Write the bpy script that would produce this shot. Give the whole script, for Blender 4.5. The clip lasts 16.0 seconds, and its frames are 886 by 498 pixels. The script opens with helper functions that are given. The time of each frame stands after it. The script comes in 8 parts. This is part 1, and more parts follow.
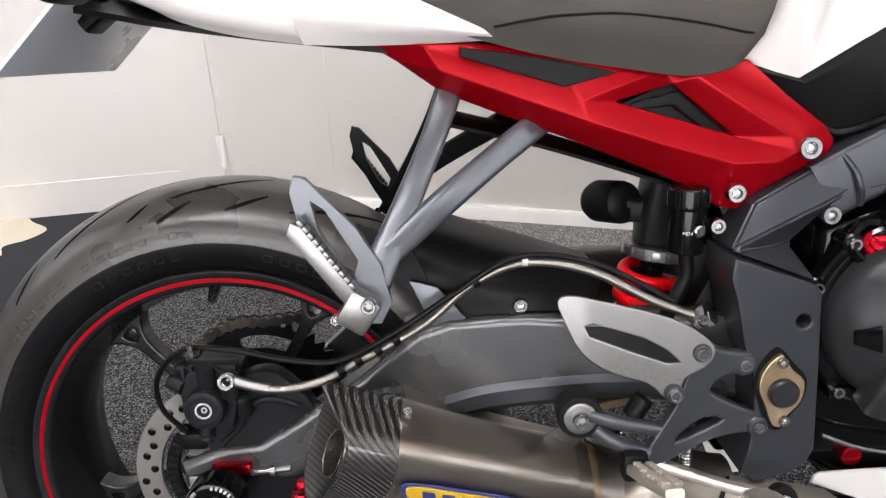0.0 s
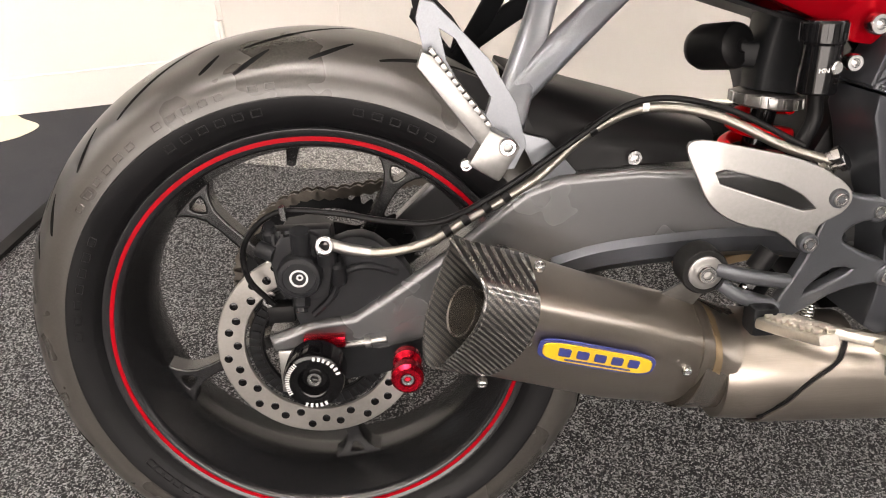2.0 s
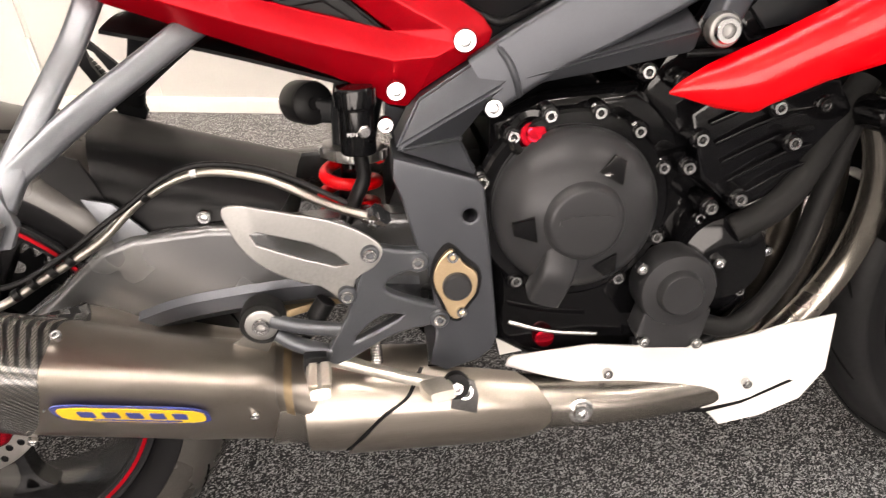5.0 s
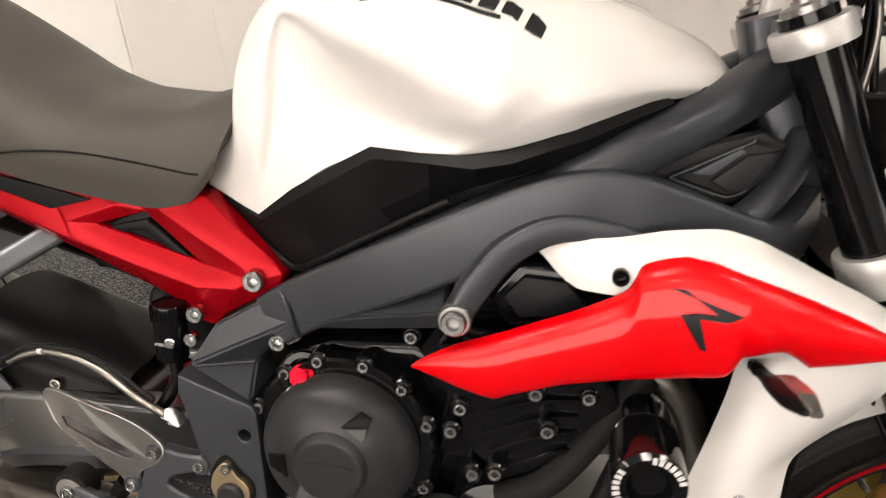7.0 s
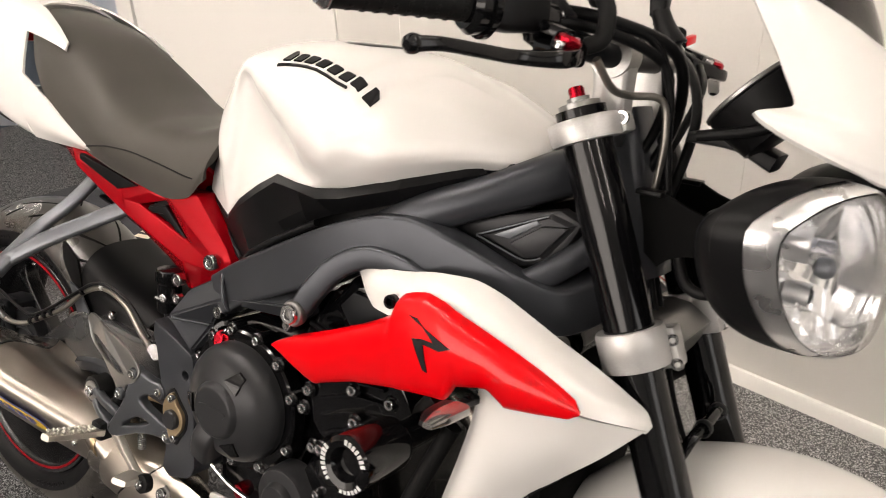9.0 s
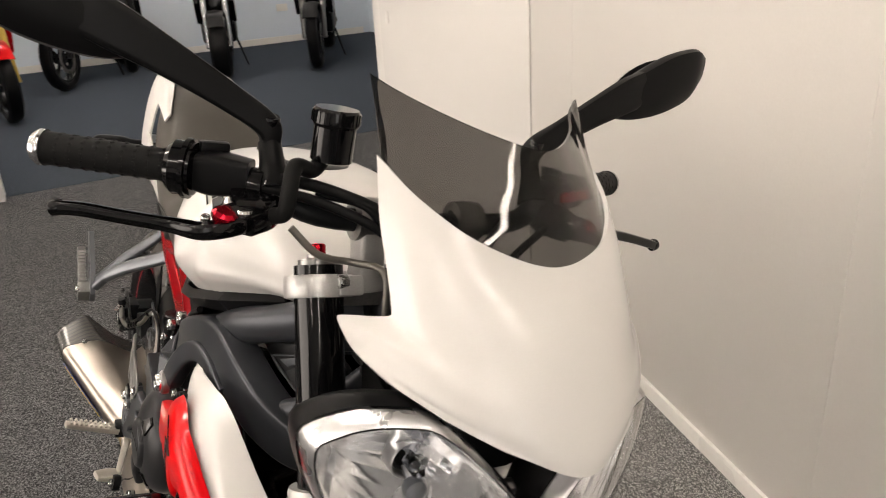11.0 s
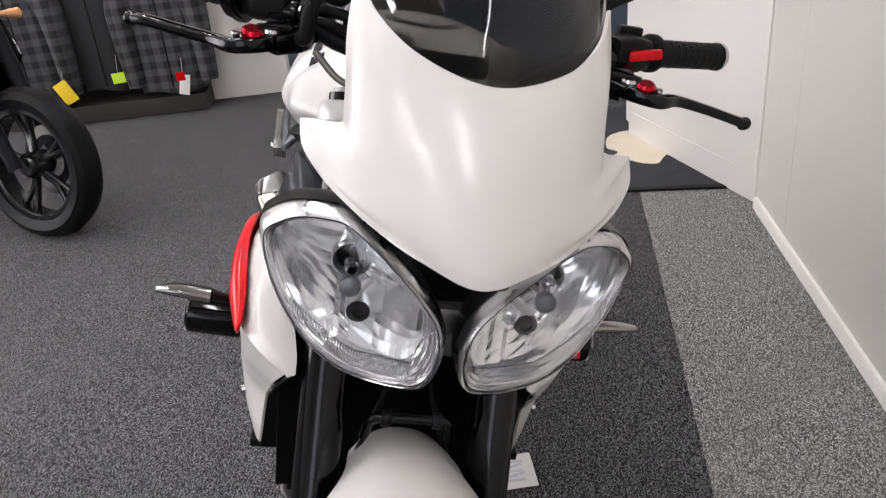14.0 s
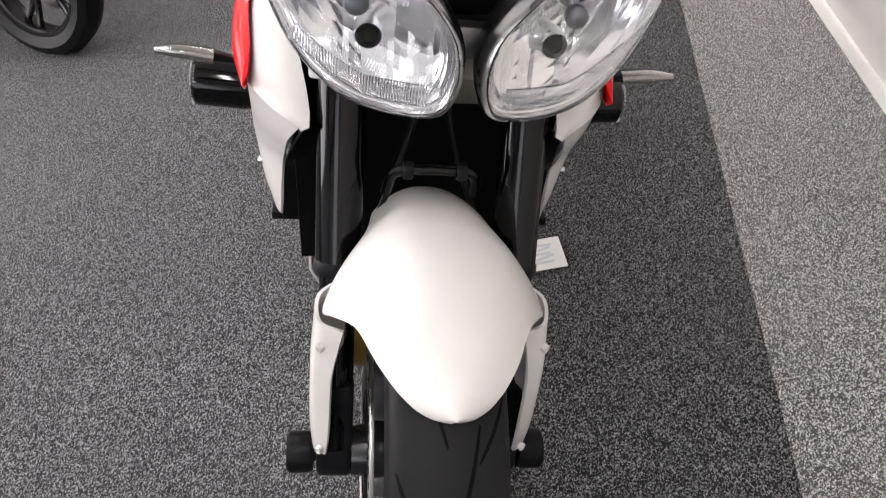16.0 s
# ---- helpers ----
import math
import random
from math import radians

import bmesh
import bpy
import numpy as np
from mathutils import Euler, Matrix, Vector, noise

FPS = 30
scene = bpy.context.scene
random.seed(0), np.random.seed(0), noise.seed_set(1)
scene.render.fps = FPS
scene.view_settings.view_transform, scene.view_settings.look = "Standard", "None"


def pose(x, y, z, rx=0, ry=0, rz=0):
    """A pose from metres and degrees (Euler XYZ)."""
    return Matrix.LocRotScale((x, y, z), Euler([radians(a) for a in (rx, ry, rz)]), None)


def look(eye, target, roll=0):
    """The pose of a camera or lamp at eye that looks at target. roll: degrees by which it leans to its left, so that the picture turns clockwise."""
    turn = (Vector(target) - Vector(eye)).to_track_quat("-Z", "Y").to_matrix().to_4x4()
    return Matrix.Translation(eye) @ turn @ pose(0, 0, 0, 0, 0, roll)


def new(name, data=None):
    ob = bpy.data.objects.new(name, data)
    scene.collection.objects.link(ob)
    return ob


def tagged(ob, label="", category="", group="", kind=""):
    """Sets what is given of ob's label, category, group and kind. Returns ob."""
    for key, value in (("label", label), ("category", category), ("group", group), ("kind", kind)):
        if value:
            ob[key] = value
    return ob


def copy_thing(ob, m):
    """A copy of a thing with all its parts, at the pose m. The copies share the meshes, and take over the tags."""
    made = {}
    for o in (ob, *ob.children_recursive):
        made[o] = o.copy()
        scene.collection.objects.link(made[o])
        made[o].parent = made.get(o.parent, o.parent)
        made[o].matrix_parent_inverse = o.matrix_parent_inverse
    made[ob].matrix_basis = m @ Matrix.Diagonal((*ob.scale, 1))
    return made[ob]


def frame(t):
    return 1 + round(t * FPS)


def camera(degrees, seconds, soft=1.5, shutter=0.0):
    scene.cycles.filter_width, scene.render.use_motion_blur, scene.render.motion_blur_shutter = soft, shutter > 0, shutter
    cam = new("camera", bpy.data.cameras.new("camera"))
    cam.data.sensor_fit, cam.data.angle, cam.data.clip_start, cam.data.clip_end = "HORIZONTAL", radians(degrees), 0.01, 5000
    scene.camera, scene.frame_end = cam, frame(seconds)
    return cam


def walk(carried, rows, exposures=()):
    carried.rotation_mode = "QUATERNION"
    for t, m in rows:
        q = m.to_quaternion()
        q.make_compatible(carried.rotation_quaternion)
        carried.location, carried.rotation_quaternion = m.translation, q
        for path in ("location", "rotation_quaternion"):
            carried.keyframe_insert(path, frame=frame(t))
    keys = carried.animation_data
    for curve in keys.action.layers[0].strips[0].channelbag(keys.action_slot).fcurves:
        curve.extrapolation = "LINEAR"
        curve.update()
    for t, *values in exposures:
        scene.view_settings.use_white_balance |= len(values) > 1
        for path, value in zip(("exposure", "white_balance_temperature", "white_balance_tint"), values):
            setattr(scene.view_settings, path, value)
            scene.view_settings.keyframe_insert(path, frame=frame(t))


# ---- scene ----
# Motorcycle on its side stand in a carpeted showroom. x runs along the motorcycle to its front, y to its left side, z up.
PATH = [
    (0, 0.253, -0.699, 0.986, 61.29, 1.02, -0.47),
    (0.5, 0.230, -0.720, 0.962, 60.15, 0.83, -0.15),
    (1, 0.213, -0.699, 0.943, 58.09, 0.78, -0.80),
    (1.5, 0.157, -0.681, 0.913, 55.98, 0.53, -2.41),
    (2, 0.108, -0.671, 0.906, 54.67, 0.95, -3.36),
    (2.5, 0.089, -0.667, 0.901, 53.55, 0.99, -4.32),
    (3, 0.093, -0.669, 0.900, 53.00, 1.20, -4.87),
    (3.5, 0.129, -0.675, 0.899, 52.78, 1.33, -5.50),
    (4, 0.231, -0.692, 0.928, 52.45, 1.18, -6.50),
    (4.5, 0.398, -0.708, 0.965, 52.58, 1.15, -7.01),
    (4.7, 0.454, -0.706, 0.975, 52.63, 1.26, -6.90),
    (6.8, 0.901, -0.618, 1.152, 56.63, 1.84, 7.35),
    (7, 0.963, -0.617, 1.165, 57.93, 1.93, 10.45),
    (7.5, 1.120, -0.630, 1.201, 59.61, 1.91, 17.15),
    (8, 1.206, -0.608, 1.194, 61.55, 1.95, 23.77),
    (8.5, 1.310, -0.595, 1.170, 63.01, 2.28, 29.47),
    (9, 1.482, -0.594, 1.199, 63.72, 2.29, 34.73),
    (9.5, 1.621, -0.502, 1.252, 64.19, 2.24, 40.75),
    (10, 1.744, -0.315, 1.300, 64.78, 2.84, 48.49),
    (10.2, 1.771, -0.275, 1.303, 65.12, 2.81, 51.04),
    (12.3, 2.034, 0.161, 1.309, 68.72, 3.51, 78.36),
    (12.5, 2.037, 0.174, 1.294, 68.59, 3.41, 79.99),
    (13, 2.036, 0.171, 1.250, 67.50, 4.02, 82.63),
    (13.5, 2.031, 0.162, 1.219, 65.80, 4.61, 83.68),
    (14, 2.034, 0.156, 1.203, 63.26, 5.33, 84.08),
    (14.5, 2.038, 0.160, 1.179, 60.36, 6.14, 84.14),
    (15, 2.044, 0.161, 1.152, 57.19, 6.95, 84.21),
    (15.5, 2.041, 0.156, 1.124, 53.83, 7.73, 84.30),
    (16, 2.034, 0.147, 1.097, 50.49, 8.39, 84.32),
]
cam = camera(59.85, 16.0, 1.0, 0.3)
EXPOSURES = [(0, 0.05, 6200, 15), (1.5, 0.5, 6900, 16), (3.5, 0.8, 7100, 17), (4.7, 0.8, 7100, 17), (6.8, 0.1, 7100, 14), (8.5, 0.05, 6900, 15), (10.2, -0.2, 7700, 14), (12.3, -0.25, 6200, 16), (14, -0.22, 6200, 16), (16, 0.2, 6300, 16)]
walk(cam, [(r[0], pose(*r[1:])) for r in PATH], EXPOSURES)

# ---- light: ceiling panels over the showroom and shop windows behind and beside the camera ----
world = bpy.data.worlds.new("world")
scene.world = world
world.use_nodes = True
world.node_tree.nodes["Background"].inputs[0].default_value = (0.85, 0.92, 1.0, 1)
world.node_tree.nodes["Background"].inputs[1].default_value = 0.3


def area_lamp(name, m, sx, sy, watts, colour):
    lamp = bpy.data.lights.new(name, "AREA")
    lamp.shape, lamp.size, lamp.size_y, lamp.energy, lamp.color = "RECTANGLE", sx, sy, watts, colour
    ob = new(name, lamp)
    ob.matrix_basis = m
    return ob


# daylight in the openings of the shop windows
area_lamp("window_light_east", look((5.9, -1.3, 1.55), (0, -0.6, 0.9)), 1.5, 2.1, 26, (0.93, 0.97, 1.0))
area_lamp("window_light_south", look((-0.3, -5.1, 1.6), (0.2, 0, 0.7)), 6.0, 2.0, 250, (1.0, 0.97, 0.93))


# ---- materials ----
def nodes_of(name):
    m = bpy.data.materials.new(name)
    m.use_nodes = True
    nt = m.node_tree
    return m, nt, nt.nodes["Principled BSDF"]


def link(nt, a, b):
    nt.links.new(a, b)


def coords(nt, scale=(1, 1, 1)):
    tc = nt.nodes.new("ShaderNodeTexCoord")
    mp = nt.nodes.new("ShaderNodeMapping")
    mp.inputs["Scale"].default_value = scale
    link(nt, tc.outputs["Object"], mp.inputs[0])
    return mp.outputs[0]


def noise_tex(nt, vec, scale, detail=4, rough=0.55):
    n = nt.nodes.new("ShaderNodeTexNoise")
    n.inputs["Scale"].default_value, n.inputs["Detail"].default_value, n.inputs["Roughness"].default_value = scale, detail, rough
    link(nt, vec, n.inputs["Vector"])
    return n.outputs["Fac"]


def ramp(nt, fac, a, b, lo=0.3, hi=0.7):
    r = nt.nodes.new("ShaderNodeMapRange")
    r.inputs[1].default_value, r.inputs[2].default_value, r.inputs[3].default_value, r.inputs[4].default_value = lo, hi, a, b
    link(nt, fac, r.inputs[0])
    return r.outputs[0]


def mix(nt, fac, a, b):
    n = nt.nodes.new("ShaderNodeMix")
    n.data_type = "RGBA"
    for i, v in ((6, a), (7, b)):
        if isinstance(v, tuple):
            n.inputs[i].default_value = (*v, 1)
        else:
            link(nt, v, n.inputs[i])
    if isinstance(fac, float):
        n.inputs[0].default_value = fac
    else:
        link(nt, fac, n.inputs[0])
    return n.outputs[2]


def bump(nt, b, height, strength, dist):
    n = nt.nodes.new("ShaderNodeBump")
    n.inputs["Strength"].default_value, n.inputs["Distance"].default_value = strength, dist
    link(nt, height, n.inputs["Height"])
    link(nt, n.outputs[0], b.inputs["Normal"])


def surface(name, colour, dark, rough, metal=0.0, grain=220, relief=0.0, coat=0.0, rough_var=0.08, stretch=(1, 1, 1), blotch=9, spec=0.5, coat_rough=0.035):
    """A finish with grain and a larger unevenness in colour and gloss."""
    m, nt, b = nodes_of(name)
    v = coords(nt, stretch)
    fine = noise_tex(nt, v, grain, 3)
    wide = noise_tex(nt, v, blotch, 3)
    link(nt, mix(nt, ramp(nt, wide, 0, 1), mix(nt, ramp(nt, fine, 0, 1), dark, colour), colour), b.inputs["Base Color"])
    link(nt, ramp(nt, wide, max(0.02, rough - rough_var), rough + rough_var), b.inputs["Roughness"])
    b.inputs["Metallic"].default_value = metal
    b.inputs["Coat Weight"].default_value, b.inputs["Coat Roughness"].default_value = coat, coat_rough
    b.inputs["Specular IOR Level"].default_value = spec
    if relief:
        bump(nt, b, fine, 0.5, relief)
    return m


WHITE = surface("white_paint", (0.565, 0.553, 0.533), (0.545, 0.533, 0.514), 0.25, grain=900, coat=0.08, rough_var=0.02, blotch=3, coat_rough=0.14)
RED = surface("red_gloss_paint", (0.54, 0.0015, 0.004), (0.50, 0.0015, 0.004), 0.30, grain=900, coat=0.35, rough_var=0.03, spec=0.05)
RED_SATIN = surface("red_satin_powder", (0.27, 0.001, 0.005), (0.23, 0.001, 0.004), 0.26, metal=0.35, grain=700, coat=0.0, rough_var=0.012, spec=0.12)
RED_ANO = surface("red_anodised", (0.42, 0.005, 0.018), (0.34, 0.004, 0.014), 0.25, metal=0.9, grain=500, rough_var=0.05)
COVER = surface("grey_black_engine_cover", (0.029, 0.0293, 0.031), (0.023, 0.0233, 0.025), 0.32, metal=0.35, grain=900, relief=0.00003, rough_var=0.025, spec=0.12)
FRAME = surface("graphite_frame_paint", (0.045, 0.048, 0.0545), (0.034, 0.0362, 0.041), 0.32, metal=0.5, grain=1100, relief=0.00004, rough_var=0.03, spec=0.2)
GREY = surface("grey_cast_paint", (0.115, 0.122, 0.134), (0.090, 0.096, 0.106), 0.30, metal=0.6, grain=700, relief=0.00003, rough_var=0.025)
BRACKET = surface("dark_grey_cast_paint", (0.062, 0.066, 0.073), (0.048, 0.052, 0.058), 0.30, metal=0.5, grain=700, relief=0.00003, rough_var=0.025, spec=0.3)
SWING = surface("swingarm_paint", (0.098, 0.0995, 0.102), (0.082, 0.0835, 0.0865), 0.27, metal=0.65, grain=900, relief=0.00003, rough_var=0.008)
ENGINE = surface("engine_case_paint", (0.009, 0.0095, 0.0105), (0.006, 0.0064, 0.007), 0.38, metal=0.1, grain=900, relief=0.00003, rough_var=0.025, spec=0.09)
BLACK = surface("black_gloss", (0.003, 0.003, 0.0035), (0.002, 0.002, 0.002), 0.08, coat=0.0, rough_var=0.02, spec=0.26)
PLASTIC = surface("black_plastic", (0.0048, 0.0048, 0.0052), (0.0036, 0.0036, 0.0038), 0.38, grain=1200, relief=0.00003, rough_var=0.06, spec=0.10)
RUBBER = surface("black_rubber", (0.010, 0.010, 0.010), (0.007, 0.007, 0.007), 0.5, grain=900, relief=0.00006, spec=0.06)
HOSE = surface("braided_steel_hose", (0.25, 0.235, 0.21), (0.13, 0.122, 0.11), 0.36, metal=0.9, grain=1800, relief=0.0001)
STEEL = surface("bright_steel", (0.60, 0.60, 0.60), (0.45, 0.45, 0.45), 0.20, metal=1.0, grain=400)
DISC = surface("brake_disc_steel", (0.30, 0.285, 0.27), (0.23, 0.22, 0.205), 0.34, metal=0.9, grain=300, rough_var=0.1)
ALU = surface("satin_aluminium", (0.24, 0.236, 0.23), (0.18, 0.177, 0.172), 0.32, metal=0.9, grain=300, rough_var=0.025)
ALLOY = surface("pale_cast_alloy", (0.58, 0.55, 0.49), (0.46, 0.43, 0.38), 0.36, metal=0.85, grain=300, rough_var=0.04)
TITAN = surface("brushed_titanium", (0.34, 0.305, 0.268), (0.28, 0.250, 0.219), 0.31, metal=0.95, grain=160, stretch=(0.25, 9, 9), relief=0.00003, rough_var=0.025, blotch=4)
PIPE = surface("steel_pipe", (0.27, 0.248, 0.222), (0.20, 0.184, 0.164), 0.26, metal=0.95, grain=120, rough_var=0.025)
BRONZE = surface("bronze_plate", (0.38, 0.285, 0.175), (0.30, 0.222, 0.132), 0.36, metal=0.85, grain=400)
GOLD = surface("gold_anodised", (0.62, 0.42, 0.10), (0.5, 0.33, 0.08), 0.32, metal=0.8, grain=400)
CHAIN = surface("oiled_chain", (0.075, 0.066, 0.056), (0.03, 0.027, 0.024), 0.34, metal=0.8, grain=300)
SEAT = surface("seat_vinyl", (0.058, 0.054, 0.048), (0.042, 0.0395, 0.0355), 0.44, grain=1500, relief=0.00012, rough_var=0.05, spec=0.1)
# Shade of the tread grooves as colour; also the near-black radiator and lamp arms.
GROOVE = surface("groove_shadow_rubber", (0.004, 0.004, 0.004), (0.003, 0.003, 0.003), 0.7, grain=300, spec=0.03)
FRONT_TREAD = surface("front_tread_rubber", (0.012, 0.012, 0.0125), (0.008, 0.008, 0.0085), 0.42, grain=140, relief=0.0001, rough_var=0.08, blotch=11, spec=0.07)
TYRE = surface("tyre_rubber", (0.040, 0.0370, 0.0333), (0.024, 0.0223, 0.0203), 0.29, grain=420, relief=0.0001, rough_var=0.06, blotch=9, spec=0.5)
SIDEWALL = surface("tyre_sidewall", (0.006, 0.006, 0.0065), (0.004, 0.004, 0.0045), 0.40, grain=500, relief=0.00006, rough_var=0.08, blotch=12, spec=0.12)
CASTING = surface("black_casting", (0.012, 0.0125, 0.014), (0.008, 0.0085, 0.009), 0.40, grain=1100, relief=0.00008, rough_var=0.06, spec=0.1)
RIM = surface("black_rim_paint", (0.009, 0.009, 0.010), (0.007, 0.007, 0.007), 0.22, grain=900, rough_var=0.02, spec=0.42)
TAPE = surface("red_rim_tape", (0.22, 0.001, 0.005), (0.19, 0.001, 0.004), 0.35, grain=300, spec=0.05)
YELLOW = surface("yellow_sticker", (0.72, 0.46, 0.02), (0.66, 0.42, 0.02), 0.35, grain=200)
BLUE = surface("blue_sticker", (0.035, 0.045, 0.20), (0.03, 0.04, 0.17), 0.35, grain=200)
DECAL = surface("black_decal", (0.012, 0.012, 0.013), (0.010, 0.010, 0.010), 0.3, grain=200, spec=0.1)
PRINT = surface("white_print", (0.50, 0.50, 0.50), (0.44, 0.44, 0.44), 0.4, grain=200)
PLATE = surface("number_plate_paint", (0.62, 0.65, 0.70), (0.57, 0.60, 0.65), 0.35, grain=200, coat=0.3)
AMBER = surface("amber_lens", (0.65, 0.30, 0.12), (0.5, 0.22, 0.08), 0.2, grain=200, coat=0.5)
WALLP = surface("wall_paint", (0.66, 0.635, 0.598), (0.638, 0.614, 0.578), 0.50, grain=160, relief=0.0004, blotch=1.6)
DOORP = surface("door_paint", (0.76, 0.74, 0.705), (0.735, 0.715, 0.68), 0.38, grain=160, relief=0.0003, blotch=1.6)
TRIMP = surface("trim_paint", (0.82, 0.80, 0.76), (0.78, 0.76, 0.72), 0.34, grain=120, blotch=3)
FARWALL = surface("grey_blue_wall_paint", (0.70, 0.77, 0.84), (0.66, 0.73, 0.80), 0.55, grain=90, blotch=1.2)
# dark finish of the unseen walls, chosen to deepen blacks in reflections
DARKWALL = surface("dark_unseen_wall", (0.10, 0.10, 0.105), (0.085, 0.085, 0.09), 0.6, grain=90, blotch=1.2)
CEIL = surface("ceiling_paint", (0.80, 0.79, 0.77), (0.75, 0.74, 0.72), 0.7, grain=90, blotch=1.2)
PAPER = surface("white_paper", (0.80, 0.79, 0.77), (0.76, 0.75, 0.73), 0.6, grain=60)
TAG_Y = surface("yellow_card", (0.85, 0.60, 0.02), (0.80, 0.56, 0.02), 0.5, grain=90)
TAG_G = surface("lime_card", (0.55, 0.78, 0.03), (0.50, 0.72, 0.03), 0.5, grain=90)
CLOTH = surface("black_cloth", (0.018, 0.018, 0.020), (0.010, 0.010, 0.011), 0.85, grain=500, relief=0.0008)
MATM = surface("black_mat", (0.022, 0.023, 0.029), (0.013, 0.014, 0.018), 0.9, grain=700, relief=0.0015)
MATW = surface("cream_mat_pile", (0.70, 0.63, 0.50), (0.60, 0.54, 0.42), 0.9, grain=500, relief=0.0015)
WOODD = surface("dark_rack_board", (0.035, 0.030, 0.028), (0.022, 0.019, 0.018), 0.5, grain=40, stretch=(1, 12, 1))


def carpet(name, light, dark, blend):
    """Flecked loop pile: single tufts, small clumps and worn areas."""
    m, nt, b = nodes_of(name)
    v = coords(nt)
    tuft = nt.nodes.new("ShaderNodeTexVoronoi")
    tuft.inputs["Scale"].default_value = 470
    link(nt, v, tuft.inputs["Vector"])
    sep = nt.nodes.new("ShaderNodeSeparateColor")
    link(nt, tuft.outputs["Color"], sep.inputs[0])
    clump = noise_tex(nt, v, 120, 4, 0.8)
    wear = noise_tex(nt, v, 2.2, 3)
    base = mix(nt, ramp(nt, sep.outputs[0], 0, 1, 0.50, 0.95), dark, light)
    base = mix(nt, ramp(nt, clump, 0, 0.5, 0.42, 0.70), base, dark)
    base = mix(nt, ramp(nt, wear, 0.0, 0.20), base, blend)
    link(nt, base, b.inputs["Base Color"])
    b.inputs["Roughness"].default_value = 0.95
    b.inputs["Specular IOR Level"].default_value = 0.15
    bump(nt, b, tuft.outputs["Distance"], 0.9, 0.003)
    return m


CARPET = carpet("charcoal_carpet", (0.335, 0.334, 0.338), (0.0145, 0.0147, 0.0158), (0.078, 0.078, 0.0805))
CARPET2 = carpet("grey_flecked_carpet", (0.80, 0.782, 0.765), (0.085, 0.083, 0.082), (0.30, 0.293, 0.287))
CARPET3 = carpet("blue_grey_carpet", (0.085, 0.105, 0.135), (0.036, 0.045, 0.058), (0.055, 0.068, 0.088))


def carbon():
    """Twill weave: two sets of slanting tows, each with its own sheen."""
    m, nt, b = nodes_of("carbon_twill")
    tc = nt.nodes.new("ShaderNodeTexCoord")
    waves = []
    for angle in (38, -52):
        mp = nt.nodes.new("ShaderNodeMapping")
        mp.inputs["Rotation"].default_value = (0, radians(angle), 0)
        link(nt, tc.outputs["Object"], mp.inputs[0])
        w = nt.nodes.new("ShaderNodeTexWave")
        w.bands_direction = "X"
        w.inputs["Scale"].default_value = 66 if angle > 0 else 150
        w.inputs["Distortion"].default_value = 0.25
        link(nt, mp.outputs[0], w.inputs["Vector"])
        waves.append(w.outputs["Fac"])
    tow = ramp(nt, waves[0], 0, 1, 0.42, 0.58)
    fibre = mix(nt, tow, (0.006, 0.006, 0.0065), (0.105, 0.100, 0.092))
    link(nt, mix(nt, ramp(nt, waves[1], 0, 0.45, 0.2, 0.9), fibre, (0.014, 0.014, 0.014)), b.inputs["Base Color"])
    link(nt, ramp(nt, tow, 0.42, 0.26, 0, 1), b.inputs["Roughness"])
    b.inputs["Metallic"].default_value = 0.35
    b.inputs["Coat Weight"].default_value = 0.7
    bump(nt, b, waves[0], 0.2, 0.0004)
    return m


CARBON = carbon()


def clear(name, colour, rough=0.0, ior=1.45):
    m, nt, b = nodes_of(name)
    b.inputs["Base Color"].default_value = (*colour, 1)
    b.inputs["Transmission Weight"].default_value, b.inputs["Roughness"].default_value, b.inputs["IOR"].default_value = 1.0, rough, ior
    return m


GLASS = clear("clear_lens", (1, 1, 1), ior=1.38)
FLUTE = clear("fluted_lens", (1, 1, 1), ior=1.4)
LENSW = surface("clear_indicator_lens", (0.26, 0.25, 0.24), (0.12, 0.115, 0.11), 0.12, metal=0.75, grain=250, coat=0.5)
CLAMP = surface("satin_silver_clamp", (0.46, 0.455, 0.445), (0.40, 0.395, 0.385), 0.42, metal=0.55, grain=500, rough_var=0.05)
TINT = clear("smoked_screen", (0.17, 0.163, 0.158), ior=1.30)
BULB = clear("bulb_glass", (0.8, 0.82, 0.9))


def mirror_finish(name, colour, rough, metal=1.0):
    m, nt, b = nodes_of(name)
    v = coords(nt)
    link(nt, ramp(nt, noise_tex(nt, v, 25, 2), rough * 0.6, rough * 1.5), b.inputs["Roughness"])
    b.inputs["Base Color"].default_value, b.inputs["Metallic"].default_value = (*colour, 1), metal
    return m


REFLECTOR = mirror_finish("reflector_chrome", (0.93, 0.94, 0.95), 0.085, 0.9)
CHROME = mirror_finish("satin_chrome_bezel", (0.56, 0.56, 0.565), 0.30)
TRIMRING = mirror_finish("bright_lamp_trim", (0.80, 0.80, 0.81), 0.16)
MIRROR = mirror_finish("mirror_glass", (0.9, 0.9, 0.9), 0.01)


def brick_tone():
    m, nt, b = nodes_of("red_brick")
    info = nt.nodes.new("ShaderNodeObjectInfo")
    v = coords(nt)
    base = mix(nt, info.outputs["Random"], (0.30, 0.085, 0.05), (0.42, 0.15, 0.09))
    link(nt, mix(nt, ramp(nt, noise_tex(nt, v, 60), 0, 0.5), base, (0.18, 0.06, 0.045)), b.inputs["Base Color"])
    b.inputs["Roughness"].default_value = 0.85
    bump(nt, b, noise_tex(nt, v, 140), 0.5, 0.002)
    return m


BRICK = brick_tone()


